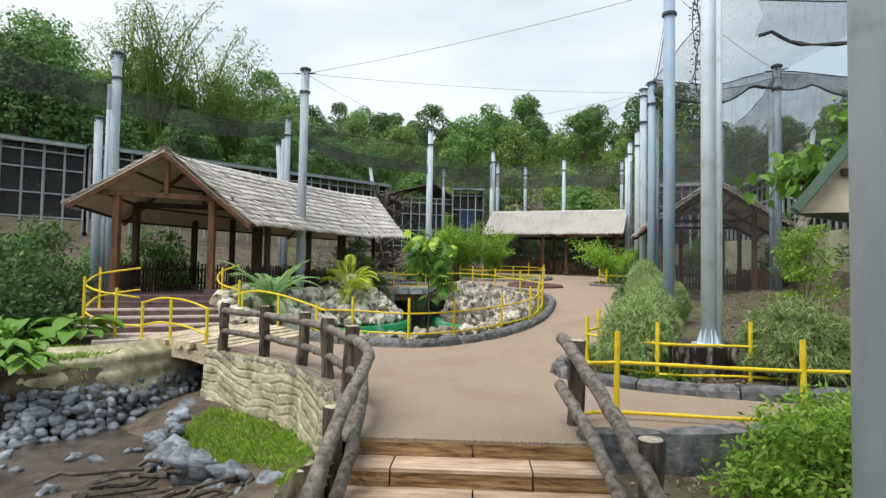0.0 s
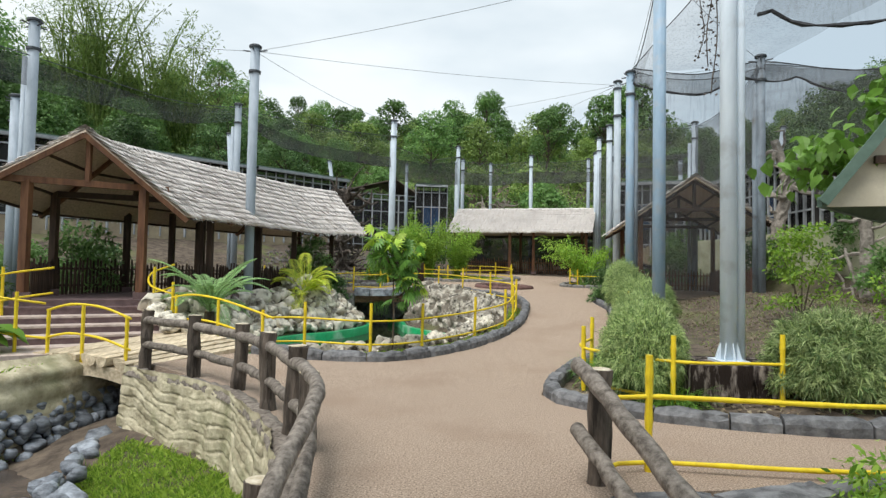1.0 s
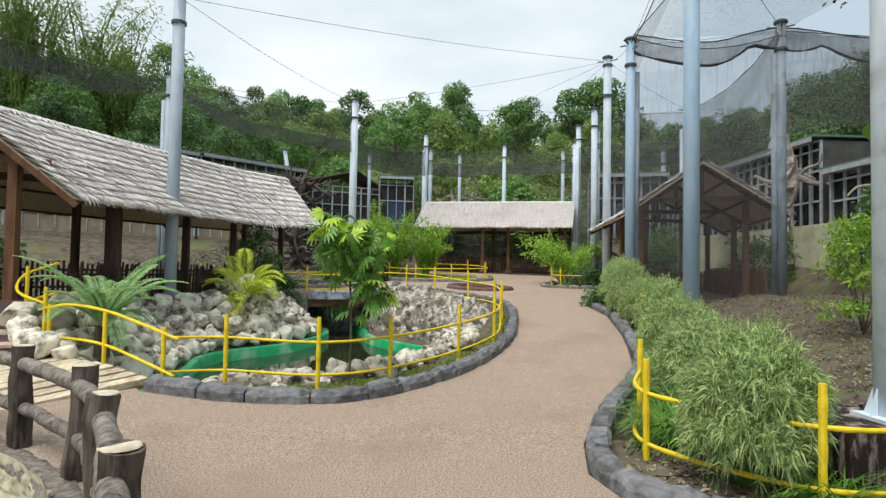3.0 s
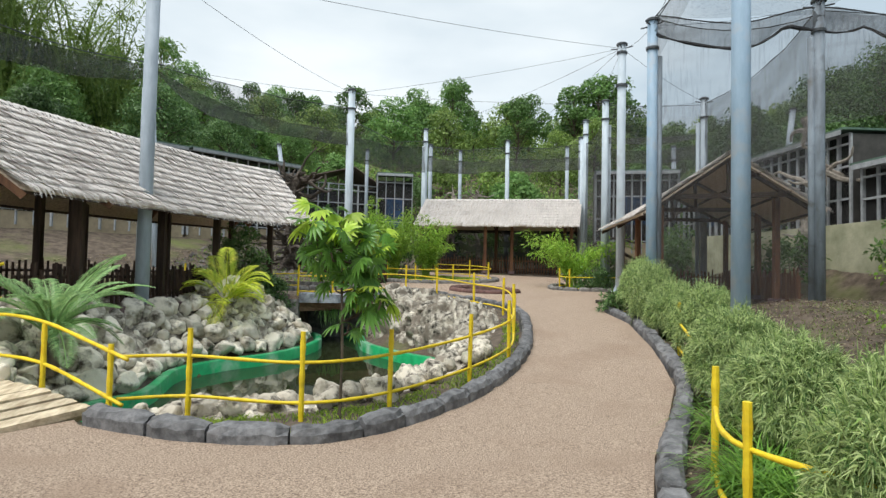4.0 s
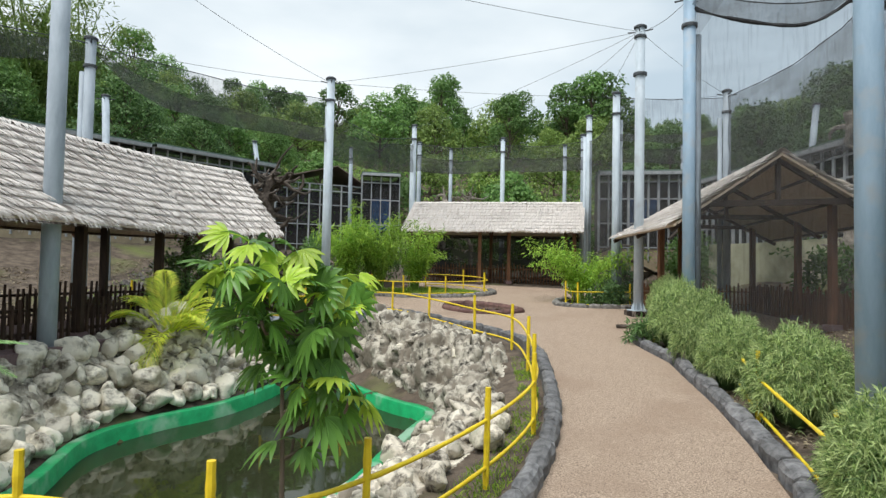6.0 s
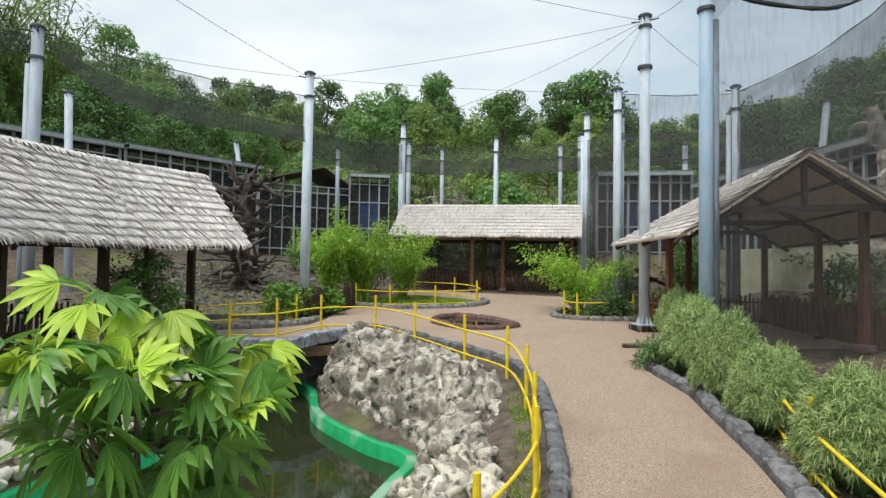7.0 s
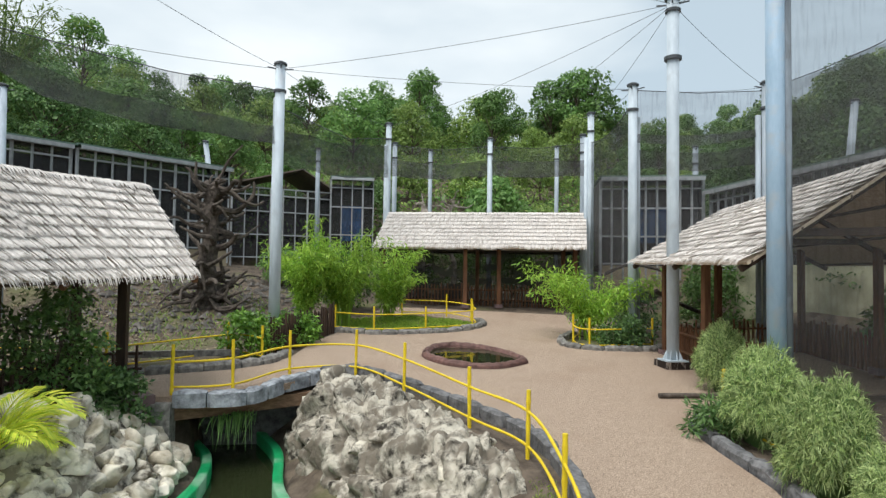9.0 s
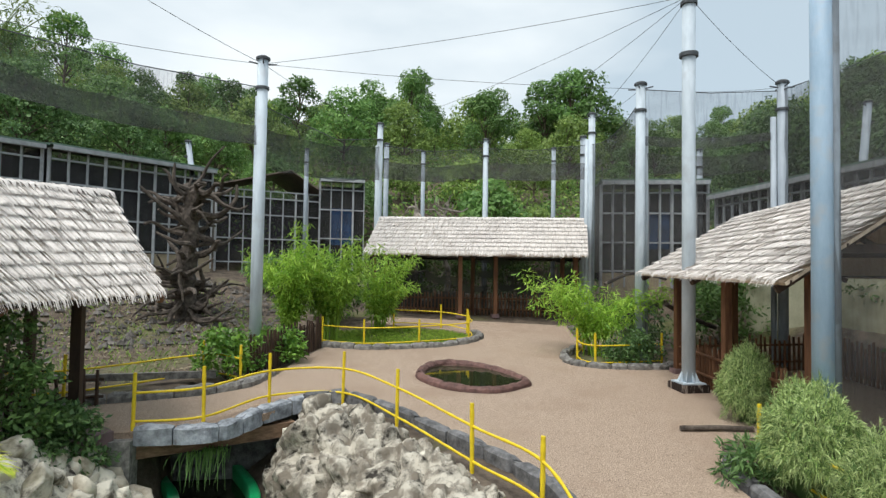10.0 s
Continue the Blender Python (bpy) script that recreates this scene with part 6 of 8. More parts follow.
single("mud_pool", MB().prism([(-3.9, 9.6), (-3.5, 7.0), (-2.6, 5.9), (-2.0, 3.0), (-8, 3.0), (-10.5, 5.6), (-7.0, 7.9), (-5.7, 9.0), (-5.4, 10.4), (-5.2, 12.9), (-4.1, 12.9), (-4.1, 10.8)], -1.7, -1.235), M_MUD, "wet brown mud and shallow water in the stream", "mud", kind="structure")


def bank_face():
    mb = MB()
    pts = smooth_line([(-5.0, 12.75, 0), (-5.16, 11.0, 0), (-5.5, 9.9, 0), (-6.0, 9.27, 0), (-7.3, 8.62, 0), (-9.3, 7.5, 0), (-11.8, 6.1, 0)], 0.1)
    for i, p in enumerate(pts):
        for k in range(31):
            z = -1.4 + 1.5 * k / 30
            w = z * 3.6 + 0.5 * noise.noise(Vector((i * 0.1, z * 1.5, 5)))
            fr = w - math.floor(w)
            b = 0.09 * math.sin(math.pi * fr) ** 0.5 + 0.02 * noise.noise(Vector((i * 0.12, z * 16, 2))) + 0.06 * noise.noise(Vector((p.x * 2, p.y * 2, z * 2)))
            top = max(0.0, k - 26) / 4
            mb.v.append((p.x + b * 0.5 - 0.15 * k / 30 - 0.25 * top, p.y - b + 0.02 + 0.2 * k / 30 + 0.3 * top, z))
    for i in range(len(pts) - 1):
        for k in range(30):
            a = i * 31 + k
            mb.f.append((a, a + 31, a + 32, a + 1))
    single("bank_face", mb, M_WALLWOOD, "moss-stained sculpted concrete bank above the stream", "retaining wall", kind="structure", smooth=True)


bank_face()
mb = MB()
for k in range(16):
    rng = random.Random(k + 90)
    x, y = rng.uniform(-3.6, -1.7), rng.uniform(6.1, 7.5)
    pts = [(x, y, -1.0)]
    for j in range(5):
        pts.append((pts[-1][0] + rng.uniform(-0.35, 0.1), pts[-1][1] + rng.uniform(-0.28, 0.05), pts[-1][2] + rng.uniform(-0.09, 0.05)))
    single("root", MB().tube(smooth_line(pts, 0.1), 0.03, 6, lump=0.15, seed=k), M_DRIFT, "tangled grey-brown root on the stream bank", "root", group="roots on the bank")

# bridge over the pond's end
pb = thing("pond_bridge", "concrete bridge slab with a red-brown beam over the pond's end", "bridge", (-1.4, 24, 0.6), kind="structure")
part("beam", MB().beam((-2.75, 23.42, 0.52), (-0.1, 24.75, 0.52), 0.22, 0.24), M_BEAM, pb, "brown timber-like edge beam")
part("abutment", MB().box((-2.55, 23.4, 0.25), (0.42, 0.36, 1.0)), M_KERB_LIGHT, pb)
part("back_wall", MB().box((-1.4, 25.35, 0.1), (2.6, 0.2, 1.5)), M_KERB, pb)
single("stick", MB().tube([(6.25, 22.75, grade(22.7) + 0.05), (6.9, 22.7, grade(22.7) + 0.06), (7.45, 22.6, grade(22.7) + 0.05)], [0.05, 0.045, 0.04], 8, lump=0.1), M_DRIFT, "grey-brown wooden pole lying on the paving", "stick")
single("leaning_board", MB().beam((7.9, 30.4, 1.1), (7.5, 31.0, 1.75), 0.3, 0.05), M_DRIFT_PALE, "pale grey board leaning in the bed", "board")

# gravel on the dry bank
gm = MB()
rng = random.Random(77)
for _ in range(2600):
    x, y = rng.uniform(-9, -1.5), rng.uniform(26.5, 41)
    d = (x + 21.5) * 0.707 - (y - 27.0) * 0.707
    if d < 1.5 or d > 9.5:
        continue
    r = rng.choice((0.025, 0.03, 0.035, 0.04, 0.06, 0.08, 0.15)) * rng.uniform(0.7, 1.3)
    z = land(x, y) - 0.02
    a = rng.uniform(0, 6)
    pts = [(x + r * math.cos(a + k * 1.57) * rng.uniform(0.7, 1.3), y + r * math.sin(a + k * 1.57) * rng.uniform(0.7, 1.3), z) for k in range(4)]
    gm.add(pts + [(x + rng.uniform(-r, r) * 0.4, y + rng.uniform(-r, r) * 0.4, z + 0.03 + r * rng.uniform(0.4, 0.8))], [(0, 1, 4), (1, 2, 4), (2, 3, 4), (3, 0, 4)])
single("rubble", gm, M_RUBBLE, "loose dark grey rubble on the dry bank", "rubble", kind="stuff")


# ---- plants ----
def leaves(centres, spread, per, size, rng, aspect=0.45, droop=0.2, out=None, flat=0.6):
    """Many small pointed leaves round each centre, as arrays of vertices and faces."""
    c = np.repeat(np.asarray(centres, float), per, axis=0)
    n = len(c)
    s = np.repeat(np.asarray(spread, float).reshape(-1, 1) if np.ndim(spread) else np.full((len(centres), 1), float(spread)), per, axis=0)
    off = rng.normal(size=(n, 3))
    off /= np.linalg.norm(off, axis=1, keepdims=True) + 1e-9
    off *= rng.uniform(0.35, 1.0, (n, 1)) ** 0.6
    off[:, 2] *= flat
    p = c + off * s
    d = off + rng.normal(size=(n, 3)) * 0.7
    d[:, 2] -= droop
    d /= np.linalg.norm(d, axis=1, keepdims=True) + 1e-9
    up = rng.normal(size=(n, 3)) * 0.6 + np.array([0, 0, 1.0])
    side = np.cross(d, up)
    side /= np.linalg.norm(side, axis=1, keepdims=True) + 1e-9
    L = size * rng.uniform(0.65, 1.35, (n, 1))
    nrm = np.cross(side, d)
    v = np.empty((n, 4, 3))
    v[:, 0] = p
    v[:, 1] = p + d * L * 0.45 + side * L * aspect * 0.5 + nrm * L * 0.06
    v[:, 2] = p + d * L
    v[:, 3] = p + d * L * 0.45 - side * L * aspect * 0.5 + nrm * L * 0.06
    return v.reshape(-1, 3)


def leaf_object(name, verts, mat, parent=None, label="", category="", kind="", group=""):
    n = len(verts) // 4
    me = bpy.data.meshes.new(name)
    base = np.array(place_of(parent)) if parent else np.zeros(3)
    v = np.asarray(verts) - base
    me.vertices.add(n * 4)
    me.vertices.foreach_set("co", v.astype(np.float32).ravel())
    me.loops.add(n * 4)
    me.loops.foreach_set("vertex_index", np.arange(n * 4, dtype=np.int32))
    me.polygons.add(n)
    me.polygons.foreach_set("loop_start", np.arange(0, n * 4, 4, dtype=np.int32))
    me.update(calc_edges=True)
    me.materials.append(mat)
    ob = new(name, me)
    ob.parent = parent
    return tagged(ob, label, category, group, kind)


def shell_leaves(centres, radii, per, size, rng, aspect=0.55, lump=0.22):
    """Leaves that cover rounded clumps, each lying roughly along its clump's surface, denser on the upper side."""
    c = np.repeat(np.asarray(centres, float), per, axis=0)
    r = np.repeat(np.asarray(radii, float), per)[:, None]
    n = len(c)
    o = rng.normal(size=(n, 3))
    o[:, 2] = o[:, 2] * 0.9 + 0.35
    o /= np.linalg.norm(o, axis=1, keepdims=True) + 1e-9
    ph = np.repeat(rng.uniform(0, 6.28, (len(centres), 3)), per, axis=0)
    wave = np.sin(o[:, :1] * 4.5 + ph[:, :1]) * np.sin(o[:, 1:2] * 4.5 + ph[:, 1:2]) + 0.6 * np.sin(o[:, 2:] * 8 + ph[:, 2:])
    p = c + o * r * (rng.uniform(0.72, 1.06, (n, 1)) + lump * 0.5 * wave) * np.array([1.0, 1.0, 0.82])
    nrm = o * 0.75 + rng.normal(size=(n, 3)) * 0.42 + np.array([0, 0, 0.45])
    nrm /= np.linalg.norm(nrm, axis=1, keepdims=True)
    d = np.cross(nrm, rng.normal(size=(n, 3)))
    d[:, 2] -= 0.25
    d /= np.linalg.norm(d, axis=1, keepdims=True)
    side = np.cross(d, nrm)
    side /= np.linalg.norm(side, axis=1, keepdims=True)
    L = size * rng.uniform(0.6, 1.4, (n, 1))
    v = np.empty((n, 4, 3))
    v[:, 0] = p - d * L * 0.5
    v[:, 1] = p + side * L * aspect * 0.5
    v[:, 2] = p + d * L * 0.5
    v[:, 3] = p - side * L * aspect * 0.5
    return v.reshape(-1, 3)


def tree_proto(seed, height, crown_r, mat, label, puffs=16, per=190, leaf=0.30, trunk_r=0.14, bare=0.3):
    """A tree at the origin: tapered trunk, limbs, and a domed crown of rounded leaf clumps with gaps."""
    rng, nr = random.Random(seed), np.random.default_rng(seed)
    root = thing("tree", label, "tree", (0, 0, 0), group="hill trees")
    low = height * bare
    span = height - low
    mb = MB()
    bend = smooth_line([(rng.uniform(-0.08, 0.08) * k, rng.uniform(-0.08, 0.08) * k, height * 0.82 * k / 4) for k in range(5)], 0.6)
    mb.tube(bend, [trunk_r * (1 - 0.85 * k / len(bend)) for k in range(len(bend))], 7)
    cs, sp = [], []
    for k in range(puffs):
        a = k * 2.399 + rng.uniform(-0.5, 0.5)
        f = ((k + 0.5) / puffs) ** 0.5
        rho = crown_r * 0.78 * f * rng.uniform(0.75, 1.1)
        r = crown_r * rng.uniform(0.26, 0.44) * (1.1 - 0.25 * f)
        top = low + span * (1 - 0.62 * f ** 2.2) - r * 0.8
        q = Vector((math.cos(a) * rho, math.sin(a) * rho, top - span * rng.choice((0, 0.04, 0.1, 0.3)) * f))
        cs.append(tuple(q))
        sp.append(r)
        b = bend[min(len(bend) - 1, int(len(bend) * (0.35 + 0.5 * (1 - f))))]
        mb.tube([b, b.lerp(q, 0.5) + Vector((0, 0, 0.15)), q], [trunk_r * 0.4, trunk_r * 0.25, trunk_r * 0.08], 5)
    part("trunk", mb, M_BARK, root)
    leaf_object("crown", shell_leaves(cs, sp, per, leaf, nr), mat, root)
    return root


def put_copies(proto, places, seed, label_fix=None):
    rng = random.Random(seed)
    first = True
    for x, y, s in places:
        m = pose(x, y, land(x, y) - 0.3, 0, 0, rng.uniform(0, 360))
        if first:
            proto.scale = (s, s, s * rng.uniform(0.9, 1.15))
            proto.matrix_basis = m @ Matrix.Diagonal((*proto.scale, 1))
            first = False
        else:
            proto_scale = proto.scale.copy()
            proto.scale = (s, s, s * rng.uniform(0.9, 1.15))
            copy_thing(proto, m)
            proto.scale = proto_scale


rng = random.Random(321)
groups = {k: [] for k in range(9)}
for _ in range(4000):
    x, y = rng.uniform(-75, 80), rng.uniform(52, 128)
    if abs(x) > 22 + y * 0.62 or y > 118:
        continue
    d = (x + 21.5) * 0.707 - (y - 27.0) * 0.707
    if d < -2 and x < -30 and y > 90:
        continue
    if all((x - a) ** 2 + (y - b) ** 2 > (4.3 + y * 0.02) ** 2 for g in groups.values() for a, b, _ in g):
        k = rng.choice((0, 1, 2, 3, 5, 2, 3) if y > 66 else (3, 3, 4, 5))
        groups[k].append((x, y, rng.uniform(0.75, 1.2)))
for _ in range(900):
    x, y = rng.uniform(-62, -8), rng.uniform(14, 62)
    d = (x + 21.5) * 0.707 - (y - 27.0) * 0.707
    if d > -4.5 or d < -40 or y < -x * 0.45:
        continue
    if all((x - a) ** 2 + (y - b) ** 2 > 4.0 ** 2 for g in groups.values() for a, b, _ in g):
        groups[rng.choice((7, 8))].append((x, y, rng.uniform(0.55, 0.95) if y > 32 else rng.uniform(0.7, 1.1)))
for _ in range(900):
    x, y = rng.uniform(20, 60), rng.uniform(16, 56)
    if x > 18 + y * 0.75:
        continue
    if all((x - a) ** 2 + (y - b) ** 2 > 4.3 ** 2 for g in groups.values() for a, b, _ in g):
        groups[7].append((x, y, rng.uniform(0.8, 1.2)))
protos = [
    tree_proto(1, 8.2, 3.3, M_LEAF_HILL, "tall broadleaf tree with a dense green crown", 22, 170, bare=0.2),
    tree_proto(2, 9.0, 2.7, M_LEAF_HILL, "tall slender hillside tree with tufted crown", 17, 170, bare=0.42),
    tree_proto(3, 7.0, 3.3, M_LEAF_HILL_B, "spreading hillside tree with yellow-green leaves", 20, 170, bare=0.15),
    tree_proto(4, 4.6, 2.7, M_LEAF_HILL_B, "bushy yellow-green hillside tree", 15, 170, 0.28, bare=0.1),
    tree_proto(5, 4.6, 2.6, M_LEAF_DARK, "bushy dark green hillside tree", 15, 170, 0.28, bare=0.1),
    tree_proto(6, 5.4, 2.8, M_LEAF_HILL, "rounded green hillside tree", 16, 170, 0.28, bare=0.15),
    tree_proto(7, 8.5, 3.4, M_LEAF_DARK, "tall dark green tree on the hillside", 22, 170, bare=0.25),
    tree_proto(8, 7.6, 3.1, M_LEAF_DARK, "dark green tree with a dense rounded crown behind the cages", 26, 380, 0.18, bare=0.2),
    tree_proto(9, 7.0, 2.9, M_LEAF_HILL, "fresh green tree with a loose rounded crown behind the cages", 24, 360, 0.18, bare=0.2),
]
for k, (x, y, z) in enumerate(((-26.6, 85, 28.8), (-5.4, 85, 27.6), (3.0, 86, 26.3), (8.8, 86, 27.0), (18.5, 86, 26.6), (24.6, 85, 28.8), (29.9, 85, 30.2), (27.5, 84, 28.0), (-15.5, 86, 25.5), (-34.0, 80, 28.0))):
    groups[k % 2].append((x, y, (z - land(x, y)) / (8.2 if k % 2 == 0 else 9.0)))
groups[8] += [(-24.0, 31.0, 1.5), (-27.5, 36.5, 1.5), (-21.0, 33.5, 1.1)]
for k, pr in enumerate(protos):
    put_copies(pr, groups[k], k)

# undergrowth over the hills
nr = np.random.default_rng(9)
rng = random.Random(10)
cs, cs2 = [], []
for _ in range(9000):
    x, y = rng.uniform(-60, 65), rng.uniform(20, 112)
    d = (x + 21.5) * 0.707 - (y - 27.0) * 0.707
    if abs(x) > 20 + y * 0.62:
        continue
    if not (d < -3.5 or y > 51 or x > 19.5):
        continue
    (cs if rng.random() < 0.55 else cs2).append((x, y, land(x, y) + rng.uniform(0.2, 1.9)))
leaf_object("undergrowth", leaves(cs, 1.3, 20, 0.38, nr, 0.5), M_LEAF_HILL, None, "dense green undergrowth on the hillside", "undergrowth", "stuff")
leaf_object("undergrowth", leaves(cs2, 1.3, 20, 0.38, nr, 0.5), M_LEAF_HILL_B, None, "yellow-green creepers and shrubs on the hillside", "undergrowth", "stuff")


def culm_clump(name, x, y, z, culms, height, spread, mat, label, category, leaf, per, seed, group="", tip=0.5, lr=0.25, start=0.3):
    """Bamboo: arching culms with leaves along the upper part."""
    rng, nr = random.Random(seed), np.random.default_rng(seed)
    root = thing(name, label, category, (x, y, z), group=group)
    cs = []
    for k in range(culms):
        mb = MB()
        a = rng.uniform(0, 6.28)
        h = height * rng.uniform(0.6, 1.05)
        lean = spread * rng.uniform(0.3, 1.0)
        bx, by = x + rng.uniform(-0.15, 0.15) * spread, y + rng.uniform(-0.15, 0.15) * spread
        pts = []
        for j in range(9):
            f = j / 8
            out = lean * (f ** 1.8)
            pts.append(Vector((bx + math.cos(a) * out, by + math.sin(a) * out, z - 0.1 + h * (f - 0.22 * f ** 3))))
        mb.tube(pts, [0.02 * height / 3 * (1 - 0.85 * j / 8) + 0.003 for j in range(9)], 5)
        part("culm", mb, mat, root)
        line = smooth_line(pts, height * 0.05)
        for p in line:
            if p.z - z > h * start:
                cs.append((p.x + rng.uniform(-0.1, 0.1), p.y + rng.uniform(-0.1, 0.1), p.z))
    leaf_object("foliage", leaves(cs, lr, per, leaf, nr, 0.2, 0.45), mat, root)
    return root


for k, (x, y, h) in enumerate(((-23.6, 45.0, 17.0), (-20.8, 46.2, 15.5), (-26.5, 45.5, 16.0), (-18.6, 47.5, 12.5))):
    culm_clump("bamboo", x, y, land(x, y), 24, h, 5.2, M_LEAF_HILL_B, "tall feathery bamboo clump on the hillside", "bamboo", 0.36, 15, 40 + k, "hill bamboo", lr=0.55, start=0.12)
for label, x, y, n, h, sp, sd in (("bright green feathery bamboo bush on the grass island", 0.3, 32.2, 26, 3.9, 1.7, 50), ("bright green feathery bamboo bush beside the fence", -0.9, 31.7, 26, 4.3, 1.7, 51), ("bright green feathery bamboo bush near the far shelter", 1.8, 33.2, 20, 3.3, 1.4, 52), ("bright green feathery bamboo bush in the small bed", 7.7, 29.6, 22, 2.9, 2.2, 53)):
    culm_clump("bamboo_bush", x, y, land(x, y), n, h, sp, M_LEAF_BAMBOO, label, "bush", 0.2, 13, sd, "bamboo bushes", start=0.25, lr=0.24)


def hedge_bush(seed):
    """Round bush of fine, arching, pale-edged blades that stand in tufts."""
    rng, nr = random.Random(seed), np.random.default_rng(seed)
    root = thing("hedge_bush", "round fluffy bush with fine pale-edged bamboo-like leaves", "bush", (0, 0, 0), group="hedge bushes")
    tufts, per = 1700, 14
    t = nr.normal(size=(tufts, 3))
    t[:, 2] = np.abs(t[:, 2]) * 0.95 - 0.25
    t /= np.linalg.norm(t, axis=1, keepdims=True)
    lump = np.array([1 + 0.22 * noise.noise(Vector(q * 2.2) + Vector((seed, 0, 0))) + 0.12 * noise.noise(Vector(q * 5.0) + Vector((0, seed, 0))) for q in t])[:, None]
    c = t * (nr.uniform(0.5, 1.0, (tufts, 1)) ** 0.35 * lump * 0.88)
    n = tufts * per
    twig = t * 0.8 + nr.normal(size=(tufts, 3)) * 0.3 + np.array([0, 0, 0.3])
    twig /= np.linalg.norm(twig, axis=1, keepdims=True)
    along = nr.uniform(-0.09, 0.05, (n, 1))
    d = np.repeat(twig, per, axis=0)
    p = np.repeat(c, per, axis=0) + d * along
    p[:, 2] = p[:, 2] * 0.92 + 0.38
    g = d * 0.55 + nr.normal(size=(n, 3)) * 0.5
    g /= np.linalg.norm(g, axis=1, keepdims=True)
    side = np.cross(g, d + nr.normal(size=(n, 3)) * 0.25)
    side /= np.linalg.norm(side, axis=1, keepdims=True)
    L = nr.uniform(0.10, 0.20, (n, 1))
    v = np.empty((n, 4, 3))
    v[:, 0] = p
    v[:, 1] = p + g * L * 0.42 + side * 0.0075
    v[:, 2] = p + g * L - np.array([0, 0, 1]) * L * 0.30
    v[:, 3] = p + g * L * 0.42 - side * 0.0075
    leaf_object("foliage", v.reshape(-1, 3), M_LEAF_HEDGE, root)
    mb = MB()
    for k in range(14):
        a = k * 0.45
        mb.tube([(0.05 * math.cos(a), 0.05 * math.sin(a), -0.1), (0.3 * math.cos(a), 0.3 * math.sin(a), 0.4), (0.5 * math.cos(a), 0.5 * math.sin(a), 0.8)], [0.012, 0.01, 0.006], 4)
    part("stem", mb, M_BARK, root)
    # solid dark ball added inside the blades as the bush's inner shade
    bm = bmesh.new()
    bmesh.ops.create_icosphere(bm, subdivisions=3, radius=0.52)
    me = bpy.data.meshes.new("shade_core_mesh")
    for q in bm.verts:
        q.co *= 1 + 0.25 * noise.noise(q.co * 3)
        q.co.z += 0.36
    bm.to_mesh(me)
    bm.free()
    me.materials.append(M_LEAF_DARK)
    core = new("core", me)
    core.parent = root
    return root


bushes = [hedge_bush(3), hedge_bush(8)]
spots = [(3.18, 8.8, 0.57, 1.30), (3.95, 10.9, 0.64, 1.2), (4.62, 12.85, 0.66, 1.26), (5.80, 15.7, 0.68, 1.32), (6.0, 17.4, 0.60, 1.20), (6.22, 18.75, 0.60, 1.46), (6.62, 20.4, 0.64, 1.50), (7.8, 23.2, 0.52, 1.40), (5.30, 8.3, 0.80, 1.26), (6.85, 8.4, 0.82, 1.28), (8.25, 8.3, 0.85, 1.35)]
for k, (x, y, r, h) in enumerate(spots):
    pr = bushes[k % 2]
    m = pose(x, y, grade(y) + 0.06, 0, 0, 57 * k)
    keep = pr.matrix_basis.copy()
    pr.scale = (r, r, h / 1.36)
    if k < 2:
        pr.matrix_basis = m @ Matrix.Diagonal((r, r, h / 1.36, 1))
    else:
        copy_thing(pr, m)
        pr.matrix_basis = keep


def arching_grass(label, x, y, z, n, length, seed):
    """Clump of long, thin, arching blades."""
    rng = random.Random(seed)
    mb = MB()
    for k in range(n):
        a = rng.uniform(0, 6.28)
        d = Vector((math.cos(a), math.sin(a), 0))
        s = Vector((-d.y, d.x, 0)) * 0.006
        L = length * rng.uniform(0.6, 1.1)
        up, fall = rng.uniform(0.5, 1.1), rng.uniform(0.5, 1.1)
        b = Vector((x + rng.gauss(0, 0.08), y + rng.gauss(0, 0.08), z - 0.03))
        pts = [b + d * (L * f * 0.8) + Vector((0, 0, L * (up * f - fall * f * f * 0.9))) for f in (0, 0.25, 0.5, 0.75, 1.0)]
        mb.add([q + s * w for q, c in zip(pts, (0.7, 1, 1, 0.8, 0.15)) for w in (-c, c)], [(2 * j, 2 * j + 1, 2 * j + 3, 2 * j + 2) for j in range(4)])
    single("ornamental_grass", mb, M_LEAF_BROAD, label, "grass", group="arching grasses")


for k, (x, y) in enumerate(((3.0, 10.0), (3.35, 10.4), (3.15, 9.65), (4.2, 12.0), (3.75, 11.6), (5.1, 14.0), (3.7, 8.6), (3.4, 8.25))):
    arching_grass("clump of long arching dark green blades beside the hedge", x, y, grade(y) + 0.05, 260, 0.75 if k < 5 else 0.5, k)


